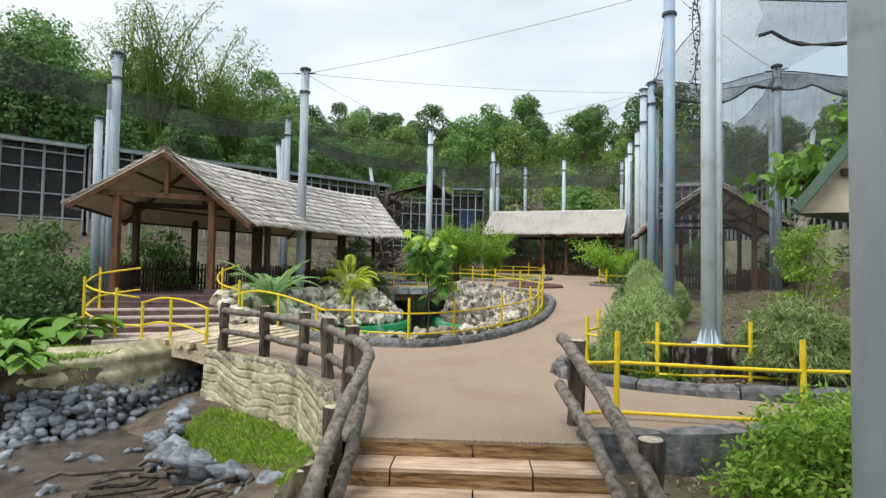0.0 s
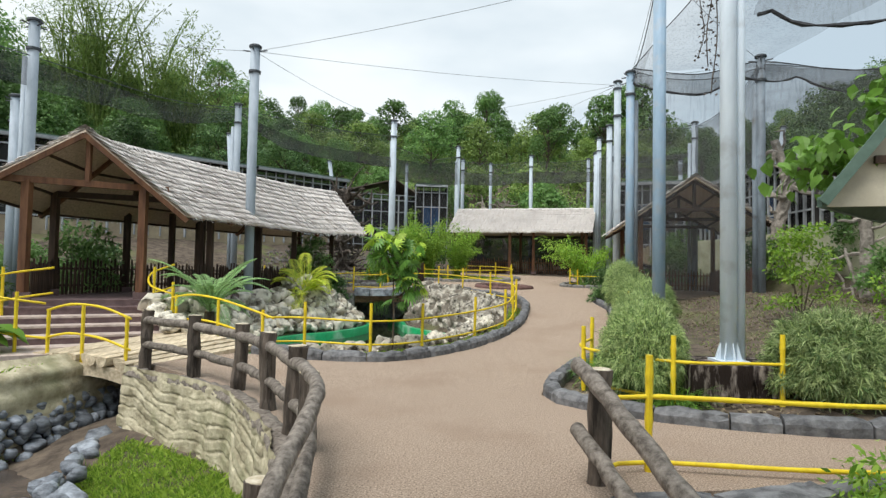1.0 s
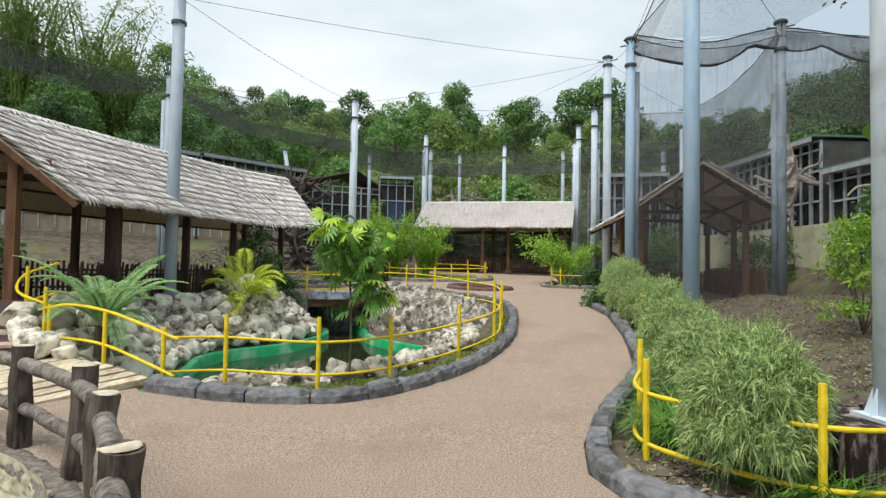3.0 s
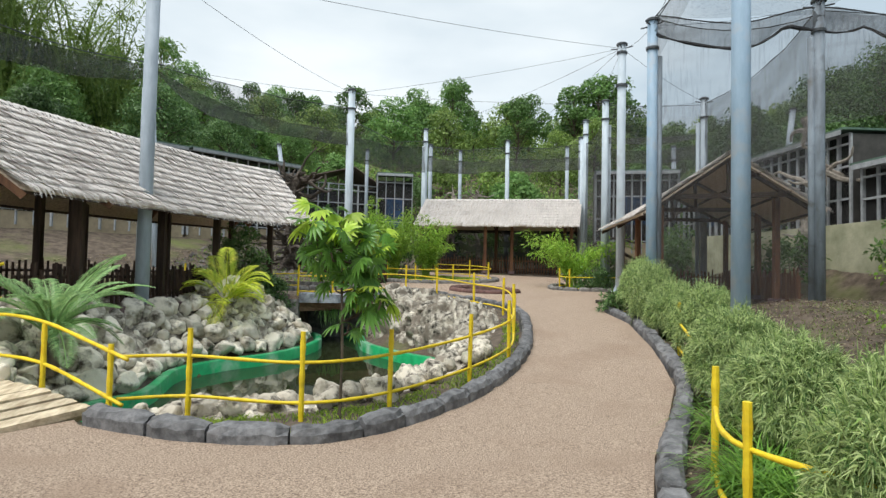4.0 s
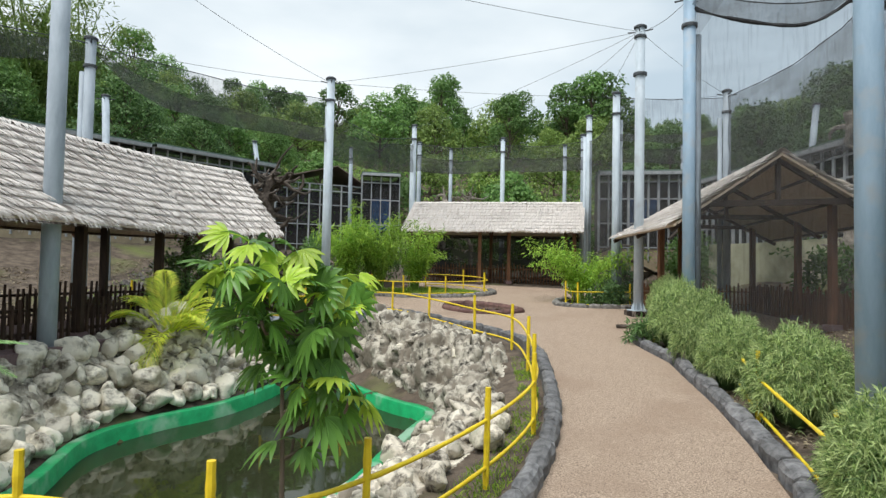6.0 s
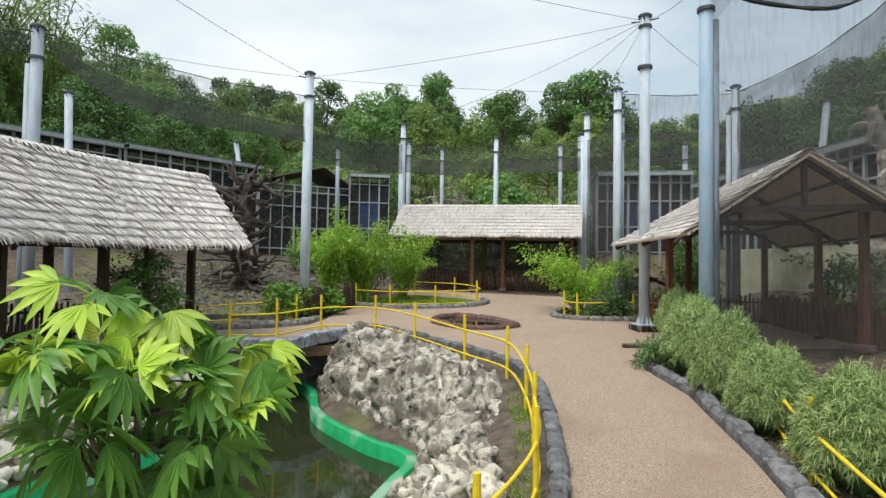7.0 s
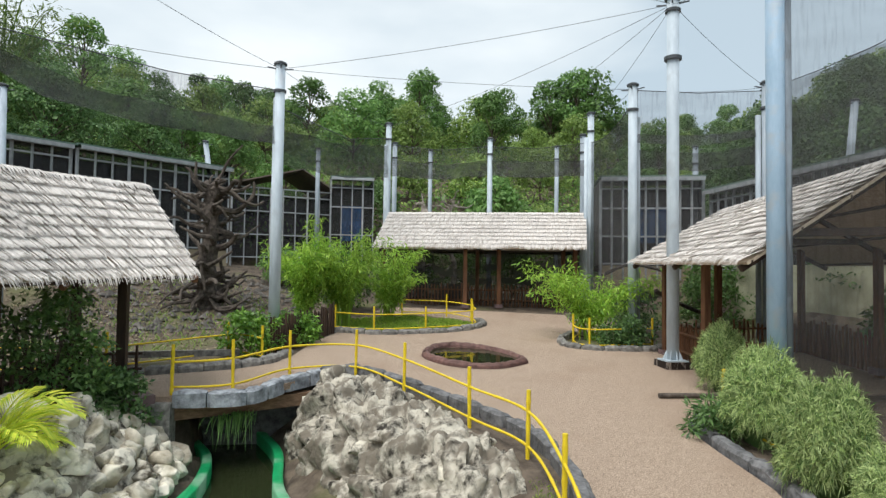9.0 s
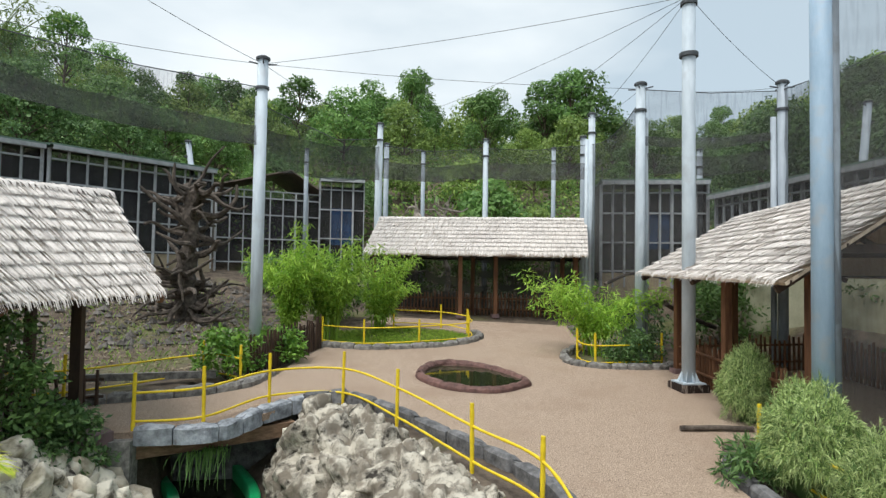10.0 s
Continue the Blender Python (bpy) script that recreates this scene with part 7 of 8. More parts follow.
def frond(mb, base, az, length, rise, droop, leaflets, ll, lw, vee=0.5, sweep=0.75, start=0.12):
    """A feather-shaped palm leaf: arching stem with paired leaflets."""
    d = Vector((math.cos(az), math.sin(az), 0))
    s = Vector((-d.y, d.x, 0))
    pts = []
    for k in range(11):
        f = k / 10
        pts.append(Vector(base) + d * (length * (f * 0.75 + 0.1 * f * f)) + Vector((0, 0, length * (rise * f - droop * f * f))))
    mb.tube(pts, [0.016 * (1 - 0.8 * k / 10) + 0.003 for k in range(11)], 4)
    for k in range(leaflets):
        f = start + (1 - start) * (k + 0.5) / leaflets
        i = min(9, int(f * 10))
        p = pts[i].lerp(pts[i + 1], f * 10 - i)
        t = (pts[i + 1] - pts[i]).normalized()
        w = math.sin(math.pi * min(1, f * 0.85 + 0.15)) ** 0.6
        for sg in (-1, 1):
            dirn = (s * sg + t * sweep + Vector((0, 0, vee - 0.6 * f))).normalized()
            L = ll * w
            m = p + dirn * L * 0.5
            e = p + dirn * L - Vector((0, 0, L * 0.25))
            wv = t * lw
            mb.add([p, m + wv, e, m - wv], [(0, 1, 2, 3)])


def palm(name, label, x, y, z, n, length, rise, droop, leaflets, ll, lw, mat, seed, trunk=0.2, vee=0.5, sweep=0.75):
    root = thing(name, label, "palm", (x, y, z))
    rng = random.Random(seed)
    part("trunk", MB().tube([(x, y, z - 0.2), (x, y, z + trunk)], [0.12, 0.10], 9, lump=0.12), M_BARK, root)
    for k in range(n):
        mb = MB()
        frond(mb, (x, y, z + trunk), k * 2.4 + rng.uniform(-0.2, 0.2), length * rng.uniform(0.75, 1.1), rise * rng.uniform(0.6, 1.5), droop * rng.uniform(0.7, 1.3), leaflets, ll, lw, vee, sweep)
        part("frond", mb, mat, root)
    return root


palm("cycad", "cycad with long stiff feathery green fronds", -4.35, 14.5, 0.3, 28, 1.45, 1.05, 0.78, 64, 0.27, 0.0085, M_LEAF_CYCAD, 4, 0.3, 0.75, 0.7)
palm("golden_palm", "small palm with bright yellow-green fronds among the boulders", -3.55, 20.2, 0.35, 26, 1.12, 1.45, 0.98, 28, 0.48, 0.02, M_LEAF_PALM, 5, 0.3, 0.6, 1.35)


def palmate(mb, base, dirn, length, leaflets=7, droop=0.35, roll=0.0):
    """A hand-shaped leaf: pointed leaflets spreading from the stalk's end."""
    d = Vector(dirn).normalized()
    s = d.cross(Vector((0, 0, 1)))
    s = s.normalized() if s.length > 0.05 else Vector((1, 0, 0))
    u = s.cross(d)
    s, u = s * math.cos(roll) + u * math.sin(roll), u * math.cos(roll) - s * math.sin(roll)
    for k in range(leaflets):
        a = (k - (leaflets - 1) / 2) * (2.3 / (leaflets - 1))
        t = (d * math.cos(a) + s * math.sin(a)).normalized()
        L = length * (1 - 0.22 * abs(a))
        w = t.cross(u).normalized() * (L * 0.115)
        vs = []
        for f, c in ((0.0, 0.05), (0.2, 0.55), (0.42, 1.0), (0.64, 0.92), (0.84, 0.5), (1.0, 0.03)):
            p = Vector(base) + t * (L * f) - Vector((0, 0, droop * L * 0.75 * f ** 2.2))
            lift = u * (0.28 * c * L * 0.15)
            vs += [p - w * c + lift, p, p + w * c + lift]
        mb.add(vs, [(3 * j + i, 3 * j + i + 1, 3 * j + i + 4, 3 * j + i + 3) for j in range(5) for i in range(2)])


def young_tree():
    x, y, z = -0.21, 12.45, 0.12
    root = thing("young_tree", "slender young tree with large glossy hand-shaped leaves", "tree", (x, y, z))
    rng = random.Random(14)
    base = Vector((x, y, 0))
    trunk = smooth_line([(x, y, z - 0.3), (x + 0.02, y, 0.6), (x, y + 0.06, 1.2), (x - 0.03, y + 0.1, 1.85)], 0.15)
    mb = MB().tube(trunk, [0.02 * (1 - 0.4 * k / len(trunk)) for k in range(len(trunk))], 7)
    part("trunk", mb, M_BARK, root)
    whorls = ((-0.28, 0.27, 2.32, 5), (-0.36, -0.05, 2.12, 7), (0.03, 0.2, 2.22, 7), (0.34, 0.3, 2.09, 8), (-0.02, -0.02, 2.04, 7), (-0.2, 0.2, 2.06, 7), (0.18, 0.12, 1.98, 7), (-0.3, 0.12, 1.92, 6), (0.4, 0.2, 1.85, 7), (0.12, 0.45, 1.78, 7), (-0.12, -0.1, 1.82, 7), (0.26, 0.0, 1.78, 7), (-0.26, 0.1, 1.74, 7), (0.08, 0.15, 1.62, 7), (0.3, 0.25, 1.6, 7), (-0.1, 0.2, 1.5, 6), (0.14, 0.0, 1.42, 7), (0.36, 0.06, 1.42, 8), (0.22, 0.1, 1.26, 6), (0.44, 0.1, 1.3, 6), (0.08, 0.05, 1.04, 5))
    for k, (dx, dy, h, n) in enumerate(whorls):
        c = base + Vector((dx, dy, h))
        f = min(len(trunk) - 1, max(2, int((h - 0.02 - abs(dx) * 0.5) / 1.9 * len(trunk))))
        a = trunk[f]
        part("branch", MB().tube(smooth_line([a, a.lerp(c, 0.6) + Vector((dx * 0.15, dy * 0.15, -0.06)), c], 0.1), 0.011, 5), M_BARK, root)
        fresh = h > 2.0 or k in (8, 17, 19)
        for j in range(n + 1 if h > 1.6 else n - 2):
            az = j * 2.399 + k
            lean = rng.uniform(-0.6, 1.1) if h > 1.5 else rng.uniform(-1.0, 0.5)
            d = Vector((math.cos(az), math.sin(az), lean)).normalized()
            stalk = rng.uniform(0.04, 0.17)
            tip = c + d * stalk
            mb = MB().tube([c, c.lerp(tip, 0.5) + Vector((0, 0, 0.015)), tip], [0.006, 0.005, 0.004], 4)
            palmate(mb, tip, (d.x + rng.gauss(0, 0.3), d.y + rng.gauss(0, 0.3), d.z - rng.uniform(-0.1, 1.1)), rng.uniform(0.17, 0.25), 7, rng.uniform(0.15, 0.7), rng.gauss(0, 0.6))
            bright = fresh and j % 2 == 0
            part("leaf", mb, M_LEAF_YOUNG if bright else M_LEAF_MATURE, root, smooth=True)


young_tree()


def shrub(name, label, x, y, z, r, h, mat, leaf, count, per, seed, aspect=0.45, category="shrub", group="shrubs", stems=7):
    rng, nr = random.Random(seed), np.random.default_rng(seed)
    root = thing(name, label, category, (x, y, z), group=group)
    cs, mb = [], MB()
    for k in range(count):
        a, f = rng.uniform(0, 6.28), rng.uniform(0.2, 1.0) ** 0.6
        hh = rng.uniform(0.15, 1.0)
        rr = r * f * (1.05 - 0.55 * hh * hh)
        cs.append((x + math.cos(a) * rr, y + math.sin(a) * rr, z + h * hh))
        if k < stems:
            mb.tube([(x, y, z - 0.1), (x + math.cos(a) * rr * 0.4, y + math.sin(a) * rr * 0.4, z + h * hh * 0.6), cs[-1]], [0.02, 0.014, 0.006], 5)
    part("stem", mb, M_BARK, root)
    leaf_object("foliage", leaves(cs, r * 0.28, per, leaf, nr, aspect), mat, root)
    return root


shrub("shrub", "light green feathery shrub in the lower garden", 3.75, 4.75, -0.5, 0.85, 0.95, M_LEAF_BAMBOO, 0.07, 130, 60, 1)
shrub("shrub", "light green feathery shrub in the lower garden", 4.9, 4.9, -0.5, 0.9, 1.0, M_LEAF_BAMBOO, 0.07, 130, 60, 2)
shrub("shrub", "yellow-green leafy shrub on the bare ground", 8.6, 14.2, land(8.6, 14.2), 0.8, 2.0, M_LEAF_BAMBOO, 0.1, 60, 40, 3)
shrub("shrub", "small yellow-green leafy shrub on the bare ground", 9.6, 12.2, land(9.6, 12.2), 0.7, 1.5, M_LEAF_BAMBOO, 0.1, 50, 40, 4)
shrub("climbing_shrub", "dark green climbing shrub hanging at the shelter's end", -3.85, 22.3, 0.4, 0.85, 2.3, M_LEAF_HILL, 0.10, 110, 44, 5, stems=24)
shrub("shrub", "dark green shrub between boulders and ramp", -3.2, 22.7, 0.4, 0.7, 0.95, M_LEAF_DARK, 0.10, 90, 50, 6)
shrub("shrub", "light green leafy shrub beside the ramp fence", -1.75, 27.3, land(-1.75, 27.3), 0.75, 0.95, M_LEAF_BROAD, 0.13, 60, 30, 7)
shrub("shrub", "light green leafy shrub along the picket fence", -0.9, 28.9, land(-0.9, 28.9), 0.7, 0.8, M_LEAF_BROAD, 0.13, 60, 30, 8)
shrub("shrub", "low dark green shrub in the small bed", 8.3, 28.4, land(8.3, 28.4), 0.75, 0.75, M_LEAF_DARK, 0.11, 60, 34, 9)
shrub("shrub", "low dark green plant at the hedge's end", 6.1, 20.75, grade(20.75), 0.45, 0.5, M_LEAF_DARK, 0.16, 30, 24, 10, 0.2)
shrub("shrub", "green shrub under the net wall", 9.6, 30.6, land(9.6, 30.6), 0.8, 1.4, M_LEAF_DARK, 0.14, 50, 30, 11)
for k, (x, y, r, h, mt) in enumerate(((-9.6, 13.0, 1.1, 1.6, M_LEAF_DARK), (-11.2, 12.0, 1.2, 1.7, M_LEAF_DARK), (-8.6, 11.4, 0.8, 0.9, M_LEAF_DARK), (-10.8, 15.2, 1.2, 2.4, M_LEAF_DARK), (-9.2, 17.8, 1.0, 2.2, M_LEAF_HILL), (-9.8, 20.0, 1.0, 1.6, M_LEAF_DARK), (-12.5, 14.5, 1.3, 2.2, M_LEAF_DARK), (-13.6, 12.0, 1.4, 2.4, M_LEAF_DARK), (-9.5, 9.8, 0.9, 0.8, M_LEAF_HILL), (-13.5, 17.5, 1.3, 2.0, M_LEAF_HILL), (-12.0, 20.0, 1.2, 1.6, M_LEAF_HILL), (-7.8, 9.6, 0.6, 0.45, M_LEAF_BROAD))):
    shrub("shrub", "green leafy shrub on the bank beside the stairs", x, y, land(x, y), r, h, mt, 0.15, int(60 * r), 34, 20 + k)
for k, (x, y, r, h) in enumerate(((12.5, 31.0, 1.2, 2.0), (14.0, 33.2, 1.2, 1.8), (13.5, 24.5, 1.0, 1.8), (14.6, 20.5, 1.1, 2.2), (12.8, 16.8, 0.9, 1.5), (15.0, 28.0, 1.2, 2.2), (3.6, 41.0, 1.2, 2.0), (8.6, 42.0, 1.3, 2.4), (11.8, 40.0, 1.3, 2.6), (-2.6, 40.0, 1.0, 1.6), (-0.3, 38.2, 1.1, 1.9), (0.4, 35.2, 1.1, 1.8), (6.2, 43.5, 1.5, 2.8))):
    shrub("shrub", "green shrub growing behind the walkway", x, y, land(x, y), r, h, M_LEAF_HILL, 0.17, int(55 * r), 30, 60 + k)


def broad_plant(label, x, y, z, n, size, seed, mat=M_LEAF_BROAD):
    """Low clump of large oval leaves on arching stalks."""
    root = thing("broadleaf_plant", label, "plant", (x, y, z), group="broadleaf plants")
    rng = random.Random(seed)
    for k in range(n):
        a = k * 2.4 + rng.uniform(-0.3, 0.3)
        L = size * rng.uniform(0.7, 1.2)
        d = Vector((math.cos(a), math.sin(a), 0))
        s = Vector((-d.y, d.x, 0))
        r0 = rng.uniform(0.05, 0.4) * size * 1.6
        p = Vector((x, y, z)) + d * r0 + Vector((0, 0, rng.uniform(0.25, 0.75) * size))
        mb = MB().tube([(x, y, z - 0.05), p], [0.012, 0.008], 4)
        w = L * 0.3
        rows = []
        for j in range(6):
            f = j / 5
            c = p + d * (L * f) + Vector((0, 0, L * (0.25 * f - 0.55 * f * f)))
            ww = w * math.sin(math.pi * (0.08 + 0.92 * f)) ** 0.7 if f < 1 else 0.002
            rows.append((c - s * ww + Vector((0, 0, ww * 0.3)), c, c + s * ww + Vector((0, 0, ww * 0.3))))
        mb.add([q for r in rows for q in r], [(3 * j + i, 3 * j + i + 1, 3 * j + i + 4, 3 * j + i + 3) for j in range(5) for i in range(2)])
        part("leaf", mb, mat, root, smooth=True)


for k, (x, y, n, s) in enumerate(((-7.3, 11.5, 16, 0.6), (-8.0, 10.9, 16, 0.6), (-6.9, 9.75, 20, 0.3), (-6.85, 9.05, 26, 0.38), (-6.2, 8.75, 24, 0.34), (-6.9, 8.5, 24, 0.34), (-8.2, 9.3, 18, 0.4))):
    broad_plant("clump of large light green oval leaves by the stream", x, y, max(land(x, y), -0.15), n, s, 5 + k)


def grass(label, region, count, height, seed, mat=M_GRASS, z=None):
    nr = np.random.default_rng(seed)
    xs, ys = [p[0] for p in region], [p[1] for p in region]
    pts = []
    while len(pts) < count:
        x, y = nr.uniform(min(xs), max(xs)), nr.uniform(min(ys), max(ys))
        if inside(x, y, region) and noise.noise(Vector((x * 1.6, y * 1.6, seed))) + 0.6 * noise.noise(Vector((x * 4.5, y * 4.5, seed))) > nr.uniform(-0.75, 0.35):
            pts.append((x, y, land(x, y) - 0.06))
    p = np.array(pts)
    n = len(p)
    a = nr.uniform(0, 6.28, n)
    side = np.stack([np.cos(a), np.sin(a), np.zeros(n)], 1) * 0.0045
    h = height * nr.uniform(0.5, 1.3, (n, 1))
    bend = np.stack([nr.normal(size=n), nr.normal(size=n), np.zeros(n)], 1) * 0.35
    v = np.empty((n, 4, 3))
    up = np.array([0, 0, 1.0])
    v[:, 0] = p - side
    v[:, 1] = p + side
    v[:, 2] = p + up * h * 0.6 + bend * h * 0.4 + side * 0.8
    v[:, 3] = p + up * h * 0.9 + bend * h * 1.2
    leaf_object("grass", v.reshape(-1, 3), mat, None, label, "grass", "stuff")


grass("bright green tufted grass below the retaining wall", [(-4.0, 9.0), (-3.75, 9.9), (-2.9, 9.35), (-2.1, 8.7), (-1.4, 7.7), (-0.95, 6.7), (-0.75, 5.6), (-1.2, 5.7), (-1.55, 6.7), (-2.1, 7.35), (-2.9, 7.7), (-3.5, 8.3)], 15000, 0.065, 1)
grass("low pale moss between the stones below the wall", [(-4.0, 9.0), (-3.75, 9.9), (-2.9, 9.35), (-2.1, 8.7), (-1.4, 7.7), (-0.95, 6.7), (-0.75, 5.6), (-1.2, 5.7), (-1.55, 6.7), (-2.1, 7.35), (-2.9, 7.7), (-3.5, 8.3)], 700, 0.13, 15)
grass("bright green lawn on the small island", [(4.7, 32.8), (4.6, 32.0), (3.9, 31.3), (2.9, 30.95), (1.4, 30.8), (0.2, 31.2), (0.5, 33.5), (2.5, 34.2), (4.0, 33.6)], 9000, 0.12, 2)
grass("thin moss and grass inside the pond kerb", [(-2.3, 12.05), (-0.9, 11.75), (-0.25, 11.8), (0.4, 12.25), (1.1, 13.15), (1.85, 14.5), (2.4, 15.75), (2.75, 17.0), (3.1, 18.6), (3.2, 19.6), (2.9, 19.6), (2.5, 17.2), (1.9, 15.4), (0.8, 13.7), (0.1, 12.95), (-0.6, 12.55), (-2.2, 12.7)], 5200, 0.06, 3)
grass("moss and grass on the stream bank", [(-5.3, 9.9), (-5.9, 9.3), (-7.4, 8.9), (-8.6, 9.5), (-7.6, 10.6), (-5.6, 10.9)], 4000, 0.09, 4)
hg = MB()
rng = random.Random(44)
for k in range(90):
    f = rng.gauss(0.5, 0.25)
    p = Vector((-1.75 + 0.75 * f + rng.uniform(-0.05, 0.05), 23.75 + 0.38 * f + rng.uniform(-0.05, 0.1), 0.38))
    d = Vector((rng.uniform(-0.5, 0.5), -1 + rng.uniform(-0.3, 0.3), 0)) * rng.uniform(0.08, 0.4)
    h, dr = rng.uniform(0.05, 0.2), rng.uniform(0.3, 0.75)
    s = Vector((0.008, 0.003, 0))
    pts = [p + d * t + Vector((0, 0, h * t * 2 - dr * t * t)) for t in (0, 0.33, 0.66, 1.0)]
    hg.add([q + s * w for q, c in zip(pts, (1, 1, 0.8, 0.2)) for w in (-c, c)], [(0, 1, 3, 2), (2, 3, 5, 4), (4, 5, 7, 6)])
single("grass", hg, M_LEAF_HILL, "long green grass hanging under the pond bridge", "grass", kind="stuff")
grass("short dry grass on the bare ground", [(4.9, 9.5), (9, 8.5), (14, 12), (14, 19), (8.0, 19.5), (6.4, 15)], 6000, 0.07, 6, M_LEAF_HILL_B)
grass("sparse weeds on the dry bank", [(-3, 27), (-1.2, 29), (-0.6, 33), (-5, 40), (-9, 36), (-9, 27), (-6, 26.5)], 2500, 0.16, 7, M_LEAF_HILL_B)


def litter(label, region, count, size, seed):
    """Dead leaves lying loose on the ground."""
    nr = np.random.default_rng(seed)
    xs, ys = [p[0] for p in region], [p[1] for p in region]
    pts = []
    while len(pts) < count:
        x, y = nr.uniform(min(xs), max(xs)), nr.uniform(min(ys), max(ys))
        if inside(x, y, region) and noise.noise(Vector((x * 0.9, y * 0.9, seed))) > nr.uniform(-0.7, 0.5):
            pts.append((x, y, land(x, y) - 0.025))
    p = np.array(pts)
    n = len(p)
    a = nr.uniform(0, 6.28, n)
    d = np.stack([np.cos(a), np.sin(a), nr.normal(size=n) * 0.25], 1)
    w = np.stack([-np.sin(a), np.cos(a), nr.normal(size=n) * 0.35], 1)
    L = size * nr.uniform(0.5, 1.5, (n, 1))
    v = np.empty((n, 4, 3))
    v[:, 0], v[:, 2] = p - d * L * 0.5, p + d * L * 0.5
    v[:, 1], v[:, 3] = p + w * L * 0.22 + [0, 0, 0.012], p - w * L * 0.22 + [0, 0, 0.012]
    leaf_object("leaf_litter", v.reshape(-1, 3), M_LITTER, None, label, "leaf litter", "stuff")


litter("dry brown leaves scattered over the bare ground", [(4.9, 9.3), (9, 8.0), (14, 11), (14, 19.5), (8.0, 20.0), (6.4, 15)], 14000, 0.05, 51)
litter("dry leaves and bark on the bank behind the long shelter", [(-3, 27), (-1.2, 29), (-0.6, 33), (-5, 40), (-9, 36), (-14, 28), (-12, 20), (-9.2, 17), (-6, 26.5)], 9000, 0.08, 52)
litter("dry leaves on the soil of the lower garden", [(2.1, 3.2), (6.0, 3.2), (6.0, 5.2), (2.1, 5.2)], 1500, 0.05, 54)
litter("dead leaves under the hedge", [(2.3, 9.0), (3.4, 8.0), (6.5, 7.4), (6.5, 9.0), (4.2, 9.2), (4.6, 11.6), (6.0, 14.5), (6.9, 18.0), (5.9, 18.4), (4.4, 13.6), (2.9, 10.9)], 2600, 0.07, 53)


def broad_tree():
    """Tree by the steps: crooked limb with hanging clusters of broad leaves."""
    x, y = 8.2, 9.8
    z = land(x, y)
    root = thing("broadleaf_tree", "tree with crooked limbs and hanging broad green leaves", "tree", (x, y, z))
    mb = MB().tube(smooth_line([(x, y, z - 0.2), (x + 0.1, y, 1.4), (x - 0.2, y + 0.1, 2.6), (x - 0.5, y, 3.9)], 0.3), [0.14, 0.13, 0.13, 0.12, 0.12, 0.11, 0.11, 0.1, 0.1, 0.09, 0.09, 0.08, 0.08, 0.07, 0.06, 0.05][:len(smooth_line([(x, y, z - 0.2), (x + 0.1, y, 1.4), (x - 0.2, y + 0.1, 2.6), (x - 0.5, y, 3.9)], 0.3))], 8, lump=0.05)
    part("trunk", mb, M_BARK, root)
    rng = random.Random(6)
    ends = [(5.8, 9.8, 3.15), (6.2, 9.6, 3.4), (6.6, 9.9, 3.2), (6.9, 9.5, 4.1), (7.4, 9.9, 4.5), (6.6, 10.2, 3.6), (7.2, 9.3, 3.6), (7.7, 9.4, 4.3), (8.6, 9.6, 4.6), (7.9, 10.6, 4.2)]
    for k, e in enumerate(ends):
        a = Vector((x - 0.1 - 0.06 * k * 0.3, y, 2.2 + 0.12 * k))
        b = a.lerp(Vector(e), 0.55) + Vector((0, 0, 0.25))
        part("limb", MB().tube(smooth_line([a, b, e], 0.25), 0.035, 6, lump=0.1, seed=k), M_BARK, root)
        for j in range(60):
            q = Vector(e) + Vector((rng.gauss(0, 0.22), rng.gauss(0, 0.2), rng.gauss(0, 0.17)))
            leaf = new("leaf", LEAF_MESH)
            leaf.parent = root
            leaf.location = q - Vector(root.location)
            leaf.rotation_euler = (rng.uniform(-0.5, 0.5), rng.uniform(0.2, 1.4), rng.uniform(0, 6.28))
            k2 = rng.uniform(0.16, 0.29)
            leaf.scale = (k2, k2, k2)


LEAF_MESH = mesh_of("leaf", MB().add([(0, 0, 0), (0.3, 0.34, 0.05), (0.65, 0.25, 0.04), (1, 0, -0.12), (0.65, -0.25, 0.04), (0.3, -0.34, 0.05), (0.5, 0, 0)], [(0, 1, 6), (1, 2, 6), (2, 3, 6), (3, 4, 6), (4, 5, 6), (5, 0, 6)]), M_LEAF_TREE)
broad_tree()


